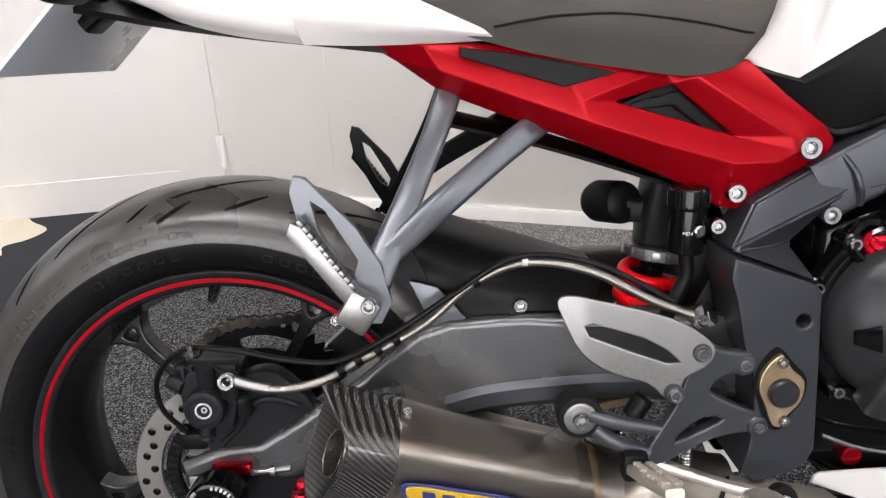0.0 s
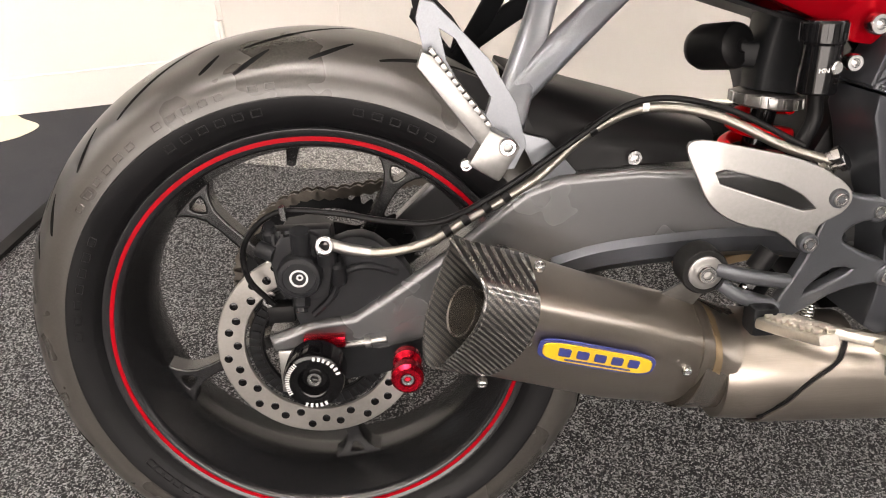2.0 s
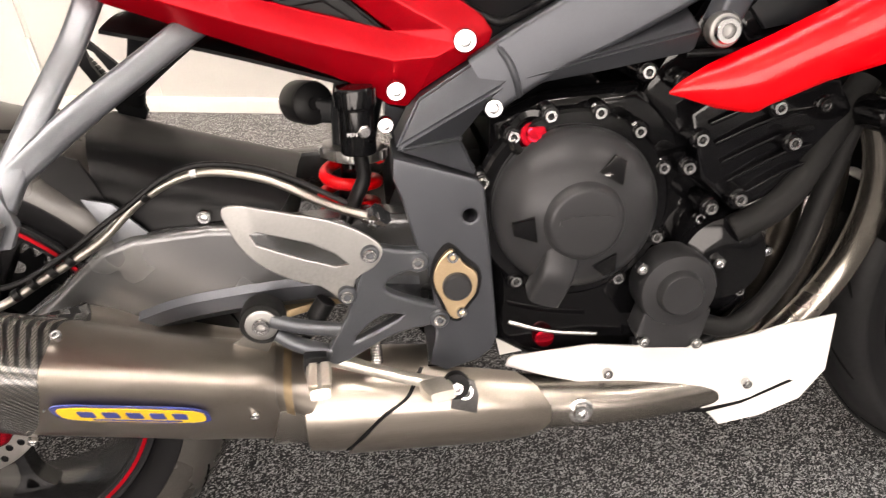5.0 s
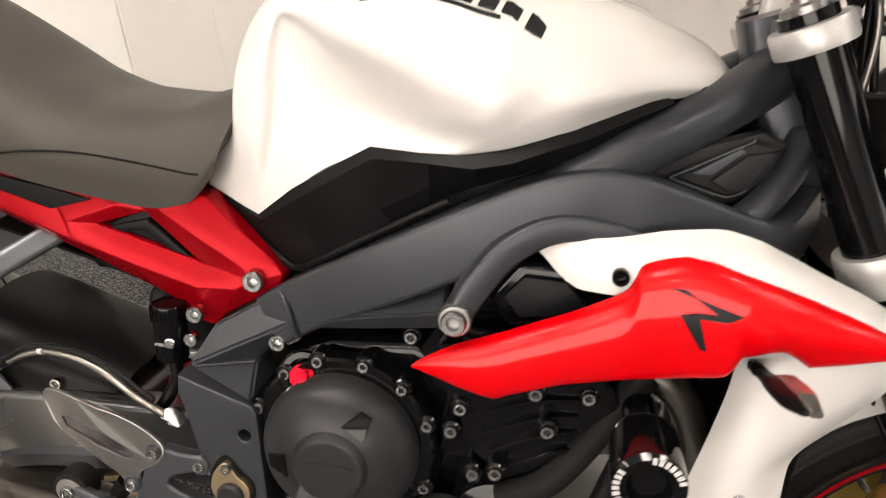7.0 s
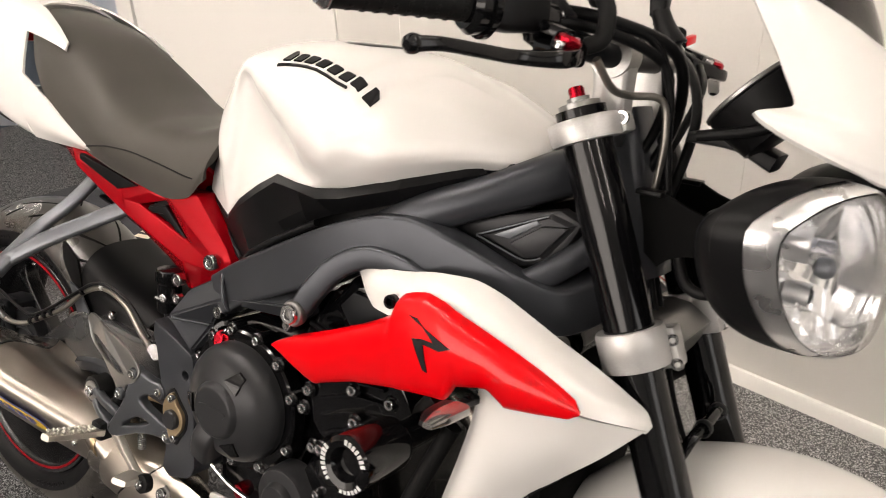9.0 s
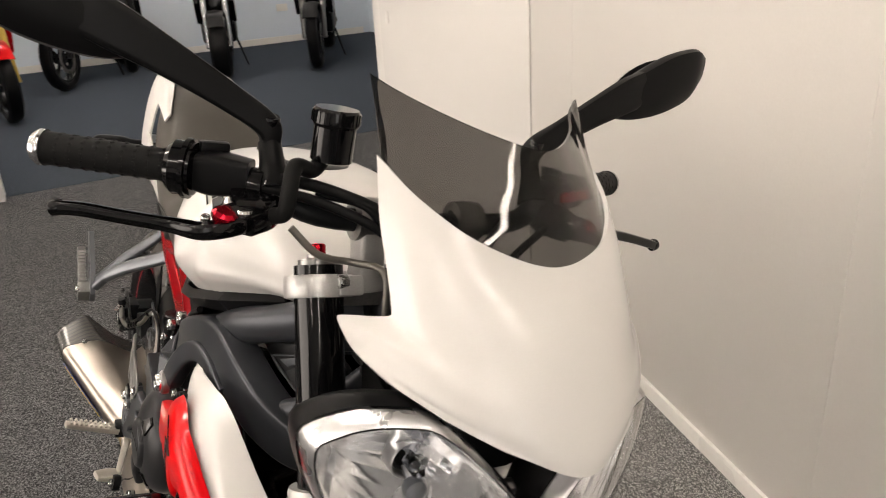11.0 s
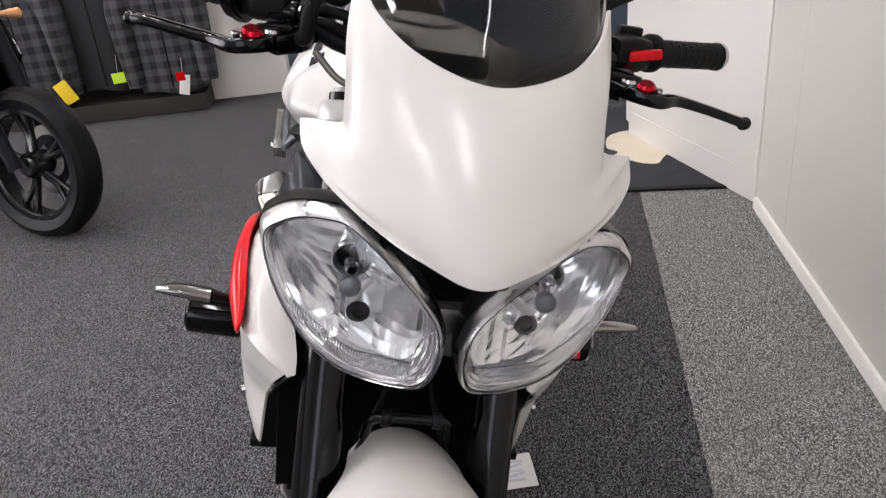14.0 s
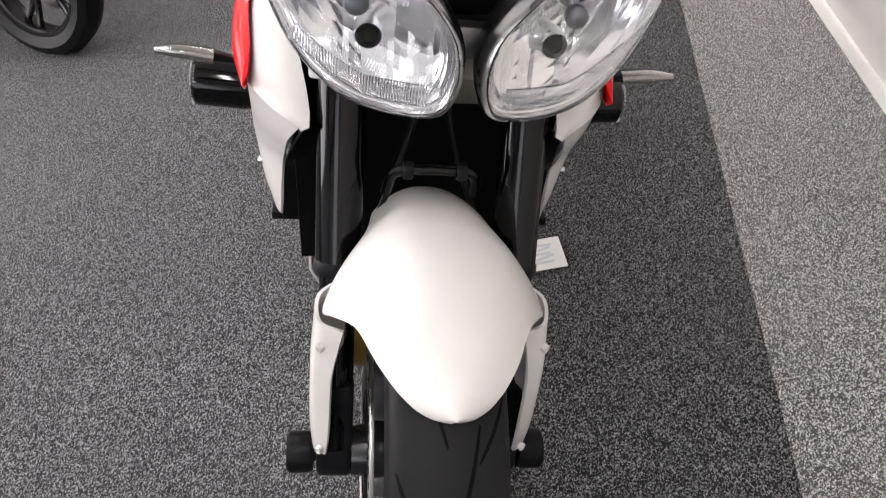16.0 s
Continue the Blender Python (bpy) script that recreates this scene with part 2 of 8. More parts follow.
def plaid(name, light, dark, axis_scale=60.0):
    """Woven check: bands across and along."""
    m, nt, b = nodes_of(name)
    tc = nt.nodes.new("ShaderNodeTexCoord")
    sep = nt.nodes.new("ShaderNodeSeparateXYZ")
    link(nt, tc.outputs["Object"], sep.inputs[0])
    bands = []
    for k, s in ((1, axis_scale), (2, axis_scale)):
        s1 = nt.nodes.new("ShaderNodeMath")
        s1.operation, s1.inputs[1].default_value = "MULTIPLY", s
        link(nt, sep.outputs[k], s1.inputs[0])
        s2 = nt.nodes.new("ShaderNodeMath")
        s2.operation = "SINE"
        link(nt, s1.outputs[0], s2.inputs[0])
        bands.append(ramp(nt, s2.outputs[0], 0, 0.5, -0.25, 0.25))
    s = nt.nodes.new("ShaderNodeMath")
    s.operation = "ADD"
    link(nt, bands[0], s.inputs[0])
    link(nt, bands[1], s.inputs[1])
    link(nt, mix(nt, s.outputs[0], dark, light), b.inputs["Base Color"])
    b.inputs["Roughness"].default_value = 0.9
    v = coords(nt)
    bump(nt, b, noise_tex(nt, v, 500), 0.5, 0.001)
    return m


PLAID = plaid("grey_check_flannel", (0.060, 0.060, 0.063), (0.008, 0.008, 0.009), 78)
PLAID_B = plaid("brown_check_flannel", (0.30, 0.14, 0.08), (0.06, 0.03, 0.025), 90)
LIGHT = nodes_of("lamp_diffuser")
LIGHT[2].inputs["Emission Color"].default_value, LIGHT[2].inputs["Emission Strength"].default_value = (1.0, 0.97, 0.92, 1), 58.0
LIGHT = LIGHT[0]
SKYPANE = nodes_of("daylight_sky_backdrop")
SKYPANE[2].inputs["Emission Color"].default_value, SKYPANE[2].inputs["Emission Strength"].default_value = (0.93, 0.97, 1.0, 1), 0.12
SKYPANE = SKYPANE[0]


# ---- mesh tools ----
def part(name, bm, mat, parent=None, label="", sharp=38):
    """Link a bmesh as one mesh object, under a thing or a part."""
    bmesh.ops.recalc_face_normals(bm, faces=bm.faces)
    flat = max((len(f.verts) for f in bm.faces), default=0) > 6
    me = bpy.data.meshes.new(name)
    bm.to_mesh(me)
    bm.free()
    me.materials.append(mat)
    me.shade_smooth()
    me.set_sharp_from_angle(angle=radians(sharp))
    ob = new(name, me)
    if flat:
        ob.modifiers.new("even_normals", "WEIGHTED_NORMAL").keep_sharp = True
    ob.parent = parent
    if label:
        ob["label"] = label
    return ob


def thing(name, label, category, m=Matrix(), group="", kind=""):
    ob = new(name)
    ob.empty_display_size = 0.05
    ob.matrix_basis = m
    return tagged(ob, label, category, group, kind)


def spline(pts, n=6, closed=False):
    """Points along a smooth curve through pts."""
    p = [Vector(q) for q in pts]
    out, k = [], len(p)
    for i in range(k if closed else k - 1):
        if closed:
            a, b, c, d = p[i - 1], p[i], p[(i + 1) % k], p[(i + 2) % k]
        else:
            b, c = p[i], p[i + 1]
            a = p[i - 1] if i else b * 2 - c
            d = p[i + 2] if i + 2 < k else c * 2 - b
        for j in range(n):
            t = j / n
            out.append(0.5 * (2 * b + (c - a) * t + (2 * a - 5 * b + 4 * c - d) * t * t + (3 * b - a - 3 * c + d) * t ** 3))
    if not closed:
        out.append(p[-1])
    return out


def even(pts, n):
    """Points along a curve through pts that never overshoots them."""
    p = [Vector(q) for q in pts]
    k = len(p)
    tan = []
    for i in range(k):
        if i == 0 or i == k - 1:
            tan.append((p[1] - p[0]) if i == 0 else (p[-1] - p[-2]))
            continue
        a, b = p[i] - p[i - 1], p[i + 1] - p[i]
        tan.append(Vector([2 * u * w / (u + w) if u * w > 1e-14 else 0.0 for u, w in zip(a, b)]))
    out = []
    for i in range(k - 1):
        for j in range(n):
            t = j / n
            out.append(p[i] * (2 * t ** 3 - 3 * t * t + 1) + tan[i] * (t ** 3 - 2 * t * t + t) + p[i + 1] * (3 * t * t - 2 * t ** 3) + tan[i + 1] * (t ** 3 - t * t))
    out.append(p[-1])
    return out


def skin(bm, rings, closed=True, cap=True):
    """Faces between successive rings of equal length."""
    vs = [[bm.verts.new(q) for q in r] for r in rings]
    n = len(vs[0])
    for a, b in zip(vs, vs[1:]):
        for j in range(n if closed else n - 1):
            bm.faces.new((a[j], a[(j + 1) % n], b[(j + 1) % n], b[j]))
    if cap and closed:
        bm.faces.new(vs[0])
        bm.faces.new(vs[-1])
    return vs


def loft(rings, n=5, around=1, cap=True, bm=None):
    """A smooth body through closed sections; around > 1 rounds the sections too."""
    bm = bm or bmesh.new()
    if around > 1:
        rings = [spline(r, around, True) for r in rings]
    cols = [spline([r[j] for r in rings], n) for j in range(len(rings[0]))]
    skin(bm, [[c[i] for c in cols] for i in range(len(cols[0]))], True, cap)
    return bm


def sheet(rows, nu=5, nv=5, thick=0.003, mirror=False, bm=None):
    """A smooth skin of some thickness through rows of points; mirror: each row runs from the middle plane outwards and is doubled."""
    bm = bm or bmesh.new()
    if mirror:
        rows = [[(x, -y, z) for x, y, z in reversed(r) if abs(y) > 1e-6] + list(r) for r in rows]
    rows = [spline(r, nv) for r in rows]
    cols = [even([r[j] for r in rows], nu) for j in range(len(rows[0]))]
    vs = skin(bm, [[c[i] for c in cols] for i in range(len(cols[0]))], False, False)
    if thick:
        fs = list({f for row in vs for v in row for f in v.link_faces})
        bmesh.ops.recalc_face_normals(bm, faces=fs)
        bmesh.ops.solidify(bm, geom=fs, thickness=thick)
    return bm


def tube(path, r, n=6, seg=10, bm=None, smooth=True):
    """A swept round bar; r: one radius or one for each point."""
    bm = bm or bmesh.new()
    radii = r if isinstance(r, (list, tuple)) else [r] * len(path)
    p = spline(path, n) if smooth and len(path) > 2 else [Vector(q) for q in path]
    rr = [v.x for v in spline([(q, 0, 0) for q in radii], n)] if smooth and len(path) > 2 else list(radii)
    rings, side = [], None
    for i, q in enumerate(p):
        d = (p[min(i + 1, len(p) - 1)] - p[max(i - 1, 0)]).normalized()
        if side is None:
            side = d.orthogonal().normalized()
        side = (side - d * side.dot(d)).normalized()
        up = d.cross(side)
        rings.append([q + (side * math.cos(a) + up * math.sin(a)) * rr[i] for a in (2 * math.pi * k / seg for k in range(seg))])
    skin(bm, rings)
    return bm


def turned(axis):
    return Vector((0, 0, 1)).rotation_difference(Vector(axis)).to_matrix()


def lathe(profile, at=(0, 0, 0), axis=(0, 0, 1), n=40, bm=None, closed=False):
    """Turn a profile of (radius, height) about an axis."""
    bm = bm or bmesh.new()
    m, o = turned(axis), Vector(at)
    rings = [[o + m @ Vector((r * math.cos(a), r * math.sin(a), h)) for a in (2 * math.pi * k / n for k in range(n))] for r, h in profile]
    if closed:
        skin(bm, rings + rings[:1], True, False)
        bmesh.ops.remove_doubles(bm, verts=bm.verts, dist=1e-6)
    else:
        skin(bm, rings)
    return bm


def plate(outline, y0, y1, bevel=0.002, holes=(), bend=None, bm=None, seg=2, plane="xz"):
    """A flat part with an outline in the x-z plane, from y0 to y1, with rounded edges and openings."""
    fresh = bmesh.new()
    edges = []
    for ring in (outline, *holes):
        vs = [fresh.verts.new((x, y0, z)) for x, z in ring]
        edges += [fresh.edges.new((vs[i - 1], vs[i])) for i in range(len(vs))]
    got = bmesh.ops.triangle_fill(fresh, edges=edges, use_beauty=True, use_dissolve=True)
    faces = [f for f in got["geom"] if isinstance(f, bmesh.types.BMFace)]
    ext = bmesh.ops.extrude_face_region(fresh, geom=faces)
    for v in ext["geom"]:
        if isinstance(v, bmesh.types.BMVert):
            v.co.y = y1
    bmesh.ops.recalc_face_normals(fresh, faces=fresh.faces)
    if bevel:
        rim = [e for e in fresh.edges if len(e.link_faces) == 2 and abs(e.verts[0].co.y - e.verts[1].co.y) < 1e-7 and abs(e.calc_face_angle(0)) > 0.7]
        bmesh.ops.bevel(fresh, geom=rim, offset=bevel, segments=seg, profile=0.6, affect="EDGES", clamp_overlap=True)
    if plane == "yz":
        for v in fresh.verts:
            v.co = Vector((v.co.y, v.co.x, v.co.z))
    if plane == "xy":
        for v in fresh.verts:
            v.co = Vector((v.co.x, v.co.z, v.co.y))
    if bend:
        for v in fresh.verts:
            v.co = Vector(bend(*v.co))
    if bm is None:
        return fresh
    me = bpy.data.meshes.new("t")
    fresh.to_mesh(me)
    fresh.free()
    bm.from_mesh(me)
    bpy.data.meshes.remove(me)
    return bm


def block(sx, sy, sz, at=(0, 0, 0), bevel=0.002, m=Matrix(), bm=None):
    """A box with rounded edges."""
    fresh = bmesh.new()
    bmesh.ops.create_cube(fresh, size=1)
    bmesh.ops.scale(fresh, vec=(sx, sy, sz), verts=fresh.verts)
    if bevel:
        bmesh.ops.bevel(fresh, geom=fresh.edges[:], offset=bevel, segments=2, profile=0.6, affect="EDGES", clamp_overlap=True)
    bmesh.ops.transform(fresh, matrix=Matrix.Translation(at) @ m, verts=fresh.verts)
    if bm is None:
        return fresh
    me = bpy.data.meshes.new("t")
    fresh.to_mesh(me)
    fresh.free()
    bm.from_mesh(me)
    bpy.data.meshes.remove(me)
    return bm


def smooth2(pts, n=4):
    """A rounded closed outline in two dimensions."""
    return [(v.x, v.y) for v in spline([(a, b, 0) for a, b in pts], n, True)]


BOLTS = {}


def bolt(parent, at, r=0.007, axis=(0, -1, 0), mat=None, h=0.5, name="bolt"):
    """A socket-head screw, its head outwards along axis."""
    key = (round(r, 4), h, (mat or STEEL).name)
    if key not in BOLTS:
        bm = lathe([(r * 0.98, -r * 0.6), (r, 0), (r, r * h), (r * 0.88, r * (h + 0.18)), (r * 0.56, r * (h + 0.18))], n=20)
        top = [f for f in bm.faces if len(f.verts) == 20 and f.calc_center_median().z > 0]
        bmesh.ops.delete(bm, geom=top, context="FACES_ONLY")
        hexes = [(r * 0.5 * math.cos(a), r * 0.5 * math.sin(a)) for a in (k * math.pi / 10 for k in range(20))]
        rings = [[(r * 0.56 * math.cos(k * math.pi / 10), r * 0.56 * math.sin(k * math.pi / 10), r * (h + 0.18)) for k in range(20)], [(x, y, r * (h + 0.1)) for x, y in hexes], [(x * 0.9, y * 0.9, -r * 0.1) for x, y in hexes]]
        skin(bm, rings, True, False)
        bm.faces.new([v for v in bm.verts][-20:])
        bmesh.ops.remove_doubles(bm, verts=bm.verts, dist=1e-7)
        bmesh.ops.recalc_face_normals(bm, faces=bm.faces)
        me = bpy.data.meshes.new("bolt")
        bm.to_mesh(me)
        bm.free()
        me.materials.append(mat or STEEL)
        me.shade_smooth()
        me.set_sharp_from_angle(angle=radians(35))
        BOLTS[key] = me
    ob = new(name, BOLTS[key])
    ob.parent = parent
    ob.matrix_basis = Matrix.Translation(at) @ turned(axis).to_4x4()
    return ob


# ---- the room ----
def quad_slab(name, corners, z0, z1, mat, label, category, kind="structure", parent=None):
    bm = bmesh.new()
    skin(bm, [[(x, y, z) for x, y in corners] for z in (z0, z1)])
    ob = part(name, bm, mat, parent)
    return tagged(ob, label, category, kind=kind)


WX, WY, WA = -0.39, 1.424, radians(-11.1)
WALL_M = Matrix.Translation((WX, WY, 0)) @ Matrix.Rotation(WA, 4, "Z")


def along(d, off=0.0):
    """The plan point d metres along the long wall from the door hinge, off metres out from its face into the room."""
    v = WALL_M @ Vector((d, -off, 0))
    return (v.x, v.y)


quad_slab("floor", [(-8.4, -5.6), (6.4, -5.6), (6.4, 4.6), (-8.4, 4.6)], -0.08, 0, CARPET, "charcoal flecked loop-pile carpet floor", "floor")
quad_slab("carpet_strip", [along(-0.28, 0.004), along(6.4, 0.004), along(6.4, 0.64), along(-0.28, 0.375)], 0.0, 0.004, CARPET2, "lighter grey flecked carpet strip along the white wall", "carpet")
quad_slab("floor_showroom", [(-8.4, -4.5), (-2.95, -4.5), (-2.95, 4.5), (-8.4, 4.5)], 0.0, 0.004, CARPET3, "dark blue-grey carpet in the showroom beyond", "floor")


def wall(name, a, b, height, thick, mat, label):
    """A wall whose room face runs from a to b in the plan, thickened to its left."""
    a, b = Vector((*a, 0)), Vector((*b, 0))
    n = Vector((0, 0, 1)).cross(b - a).normalized() * thick
    return quad_slab(name, [a.xy, b.xy, (b + n).xy, (a + n).xy], 0, height, mat, label, "wall")


HGT = 2.75
wall_n = wall("wall_north", along(6.6), along(0.012), HGT, -0.12, WALLP, "smooth cream-white painted partition wall")
wall("wall_north_lintel", along(0.0), along(-0.93), 0.4, -0.12, WALLP, "painted wall over the doorway").location.z = 2.08
wall("wall_passage", along(-0.95), along(-0.95, -3.0), HGT, -0.12, WALLP, "white wall beside the passage")
wall("wall_rack", (-2.86, -0.42), (-2.86, -5.6), HGT, -0.16, WALLP, "white painted wall behind the clothes rack")
wall("wall_far", (-7.85, 4.6), (-7.85, -5.6), HGT, -0.12, FARWALL, "pale blue-grey showroom wall")
wall("wall_showroom_side", (-8.4, 3.9), (-1.3, 3.9), HGT, 0.12, FARWALL, "pale blue-grey side wall")
wall("wall_showroom_back", (-2.9, -4.4), (-8.4, -4.4), HGT, 0.12, FARWALL, "pale blue-grey side wall")
tagged(quad_slab("ceiling", [(-8.4, -5.6), (6.4, -5.6), (6.4, 4.6), (-8.4, 4.6)], HGT, HGT + 0.1, CEIL, "white ceiling", "ceiling"))
# unseen south and east sides with wide shop windows, darkened to cut fill and reflections
for nm, a, b in (("wall_south", (-2.86, -5.3), (6.2, -5.3)), ("wall_east", (6.1, -5.3), (6.1, 2.2))):
    for z0, z1 in ((0, 0.55), (2.6, HGT)):
        w = wall(nm, a, b, z1 - z0, -0.12, DARKWALL, "unseen wall below and above the shop window, darkened to cut fill light")
        w.location.z = z0
for nm, c, sx, sy in (("window_1", (6.2, -1.5, 1.57), 0.02, 7.6), ("window_2", (1.6, -5.4, 1.57), 9.0, 0.02)):
    win = thing(nm, "wide shop window with white mullions", "window", kind="structure")
    part("sky_pane", block(sx, sy, 2.06, c, 0), SKYPANE, win)
    for k in range(6):
        f = k / 5 - 0.5
        part("mullion", block(0.06, 0.06, 2.06, (c[0] + (f * sx * 0.98 if sx > sy else -0.05), c[1] + (f * sy * 0.98 if sy > sx else 0.05), c[2]), 0.004), TRIMP, win)

# skirting along the white wall
bm = bmesh.new()
skin(bm, [[(*along(d, o), z) for o, z in ((-0.002, 0.003), (0.014, 0.003), (0.014, 0.038), (0.010, 0.045), (-0.002, 0.045))] for d in (0.03, 6.5)])
tagged(part("baseboard", bm, TRIMP), "white painted baseboard", "baseboard", kind="structure")
for d in (0.335, 1.50, 2.70):
    bm = bmesh.new()
    skin(bm, [[(*along(d + a, o), z) for a, o in ((-0.004, -0.002), (-0.002, 0.0012), (0.002, 0.0012), (0.004, -0.002))] for z in (0.046, 2.7)])
    tagged(part("panel_joint", bm, WALLP, wall_n), "", "")

# ceiling light panels
panel = thing("ceiling_light", "slim fluorescent ceiling batten with white frame", "ceiling light", pose(0, 0, 0), "ceiling light panels")
part("frame", plate([(-0.77, -0.06), (0.77, -0.06), (0.77, 0.06), (-0.77, 0.06)], -0.035, 0, 0.004, holes=[[(-0.75, -0.04), (0.75, -0.04), (0.75, 0.04), (-0.75, 0.04)]], plane="xy"), TRIMP, panel)
part("diffuser", block(1.50, 0.08, 0.01, (0, 0, -0.02), 0.002), LIGHT, panel)
panel.matrix_basis = pose(0.4, -1.1, HGT - 0.001, 0, 0, 0)
# Unseen copies; those over rear wheel and long wall are added to brighten them.
for x, y in ((2.6, -1.1), (2.7, 0.3), (-0.9, -0.6), (0.1, -0.35), (-2.1, -2.2), (4.6, -1.1), (0.4, -3.2), (-1.5, -3.0), (3.0, -3.2), (-4.6, -0.8), (-4.6, 1.8), (-6.4, 0.0), (-6.4, 2.4), (-5.6, 0.8), (-3.6, 0.6), (-3.6, -2.6), (-6.0, -2.4)):
    copy_thing(panel, pose(x, y, HGT - 0.001))


# ---- the motorcycle: built upright with its rear axle over the origin, then leant onto its side stand ----
LEAN = radians(14.3)
BIKE_M = Matrix.Translation((0, 0, 0.08)) @ Matrix.Rotation(-LEAN, 4, "X") @ Matrix.Translation((0, 0, -0.08))
bike = thing("motorcycle", "white and red naked sport motorcycle leaning on its side stand", "motorcycle", BIKE_M)
AX, AZ = 0.0, 0.315
FX, FZ = 1.425, 0.295
SHAPES = {}


def crown(r_out, r_bead, half, y):
    """The tread's radius at y across the tyre."""
    edge = r_bead + 0.0312
    return edge + (r_out - edge) * math.sin(math.acos(min(1.0, abs(y) / (half * 0.978)))) ** 0.9


def tyre_mesh(r_out, r_bead, half, tread, n=240):
    """A tyre turned about y: sidewalls up to a crisp edge, then the round tread."""
    edge = r_bead + 0.030
    prof = [(r_bead - 0.010, half * 0.74), (r_bead - 0.002, half * 0.80), (r_bead + 0.004, half * 0.885), (r_bead + 0.006, half * 0.90), (r_bead + 0.016, half * 0.965), (edge - 0.003, half * 0.985), (edge, half * 0.987), (edge + 0.0012, half * 0.978)]
    for k in range(1, 25):
        y = half * 0.978 * math.cos(k / 24 * math.pi / 2)
        prof.append((crown(r_out, r_bead, half, y), y))
    full = prof + [(r, -y) for r, y in reversed(prof[:-1])]
    bm = lathe(full, (0, 0, 0), (0, 1, 0), n)
    for f in [f for f in bm.faces if len(f.verts) > 4]:
        bm.faces.remove(f)
    bmesh.ops.recalc_face_normals(bm, faces=bm.faces)
    for f in bm.faces:
        c = f.calc_center_median()
        f.material_index = 1 if math.hypot(c.x, c.z) < edge + 0.0006 else 0
    me = bpy.data.meshes.new("tyre")
    bm.to_mesh(me)
    bm.free()
    me.materials.append(tread)
    me.materials.append(SIDEWALL)
    me.shade_smooth()
    me.set_sharp_from_angle(angle=radians(30))
    return me


def groove_mesh(r_out, r_bead, half, grooves, period):
    """Slanting tread grooves: lens-shaped dark strips that follow the crown, painted as the grooves' shade."""
    bm = bmesh.new()
    for side in (1, -1):
        for p in range(period):
            for a0, s0, a1, s1, wide in grooves:
                rows = []
                for k in range(15):
                    w = k / 14
                    th = (p + a0 + (a1 - a0) * w + (0.5 if side > 0 else 0)) * 2 * math.pi / period
                    y = (s0 + (s1 - s0) * (w + 0.10 * math.sin(math.pi * w))) * half
                    wd = wide * (0.12 + 0.88 * math.sin(math.pi * min(1, w * 0.86 + 0.07)) ** 0.7)
                    row = []
                    for e in (-1, 0, 1):
                        yy = y + e * wd * 0.8
                        tt = th - e * wd * 0.6 / r_out
                        r = crown(r_out, r_bead, half, yy) + (0.0003 if e else 0.0001)
                        row.append((r * math.cos(tt), yy * side, r * math.sin(tt)))
                    rows.append(row)
                skin(bm, rows, False, False)
    return bm


def ring(r0, r1, y0, y1, at, n=72, bevel=0.001):
    """A flat ring about the y axis, between two radii and two faces."""
    lo, hi = min(y0, y1), max(y0, y1)
    return lathe([(r0, lo + bevel), (r0 + bevel, lo), (r1 - bevel, lo), (r1, lo + bevel), (r1, hi - bevel), (r1 - bevel, hi), (r0 + bevel, hi), (r0, hi - bevel)], at, (0, 1, 0), n, closed=True)


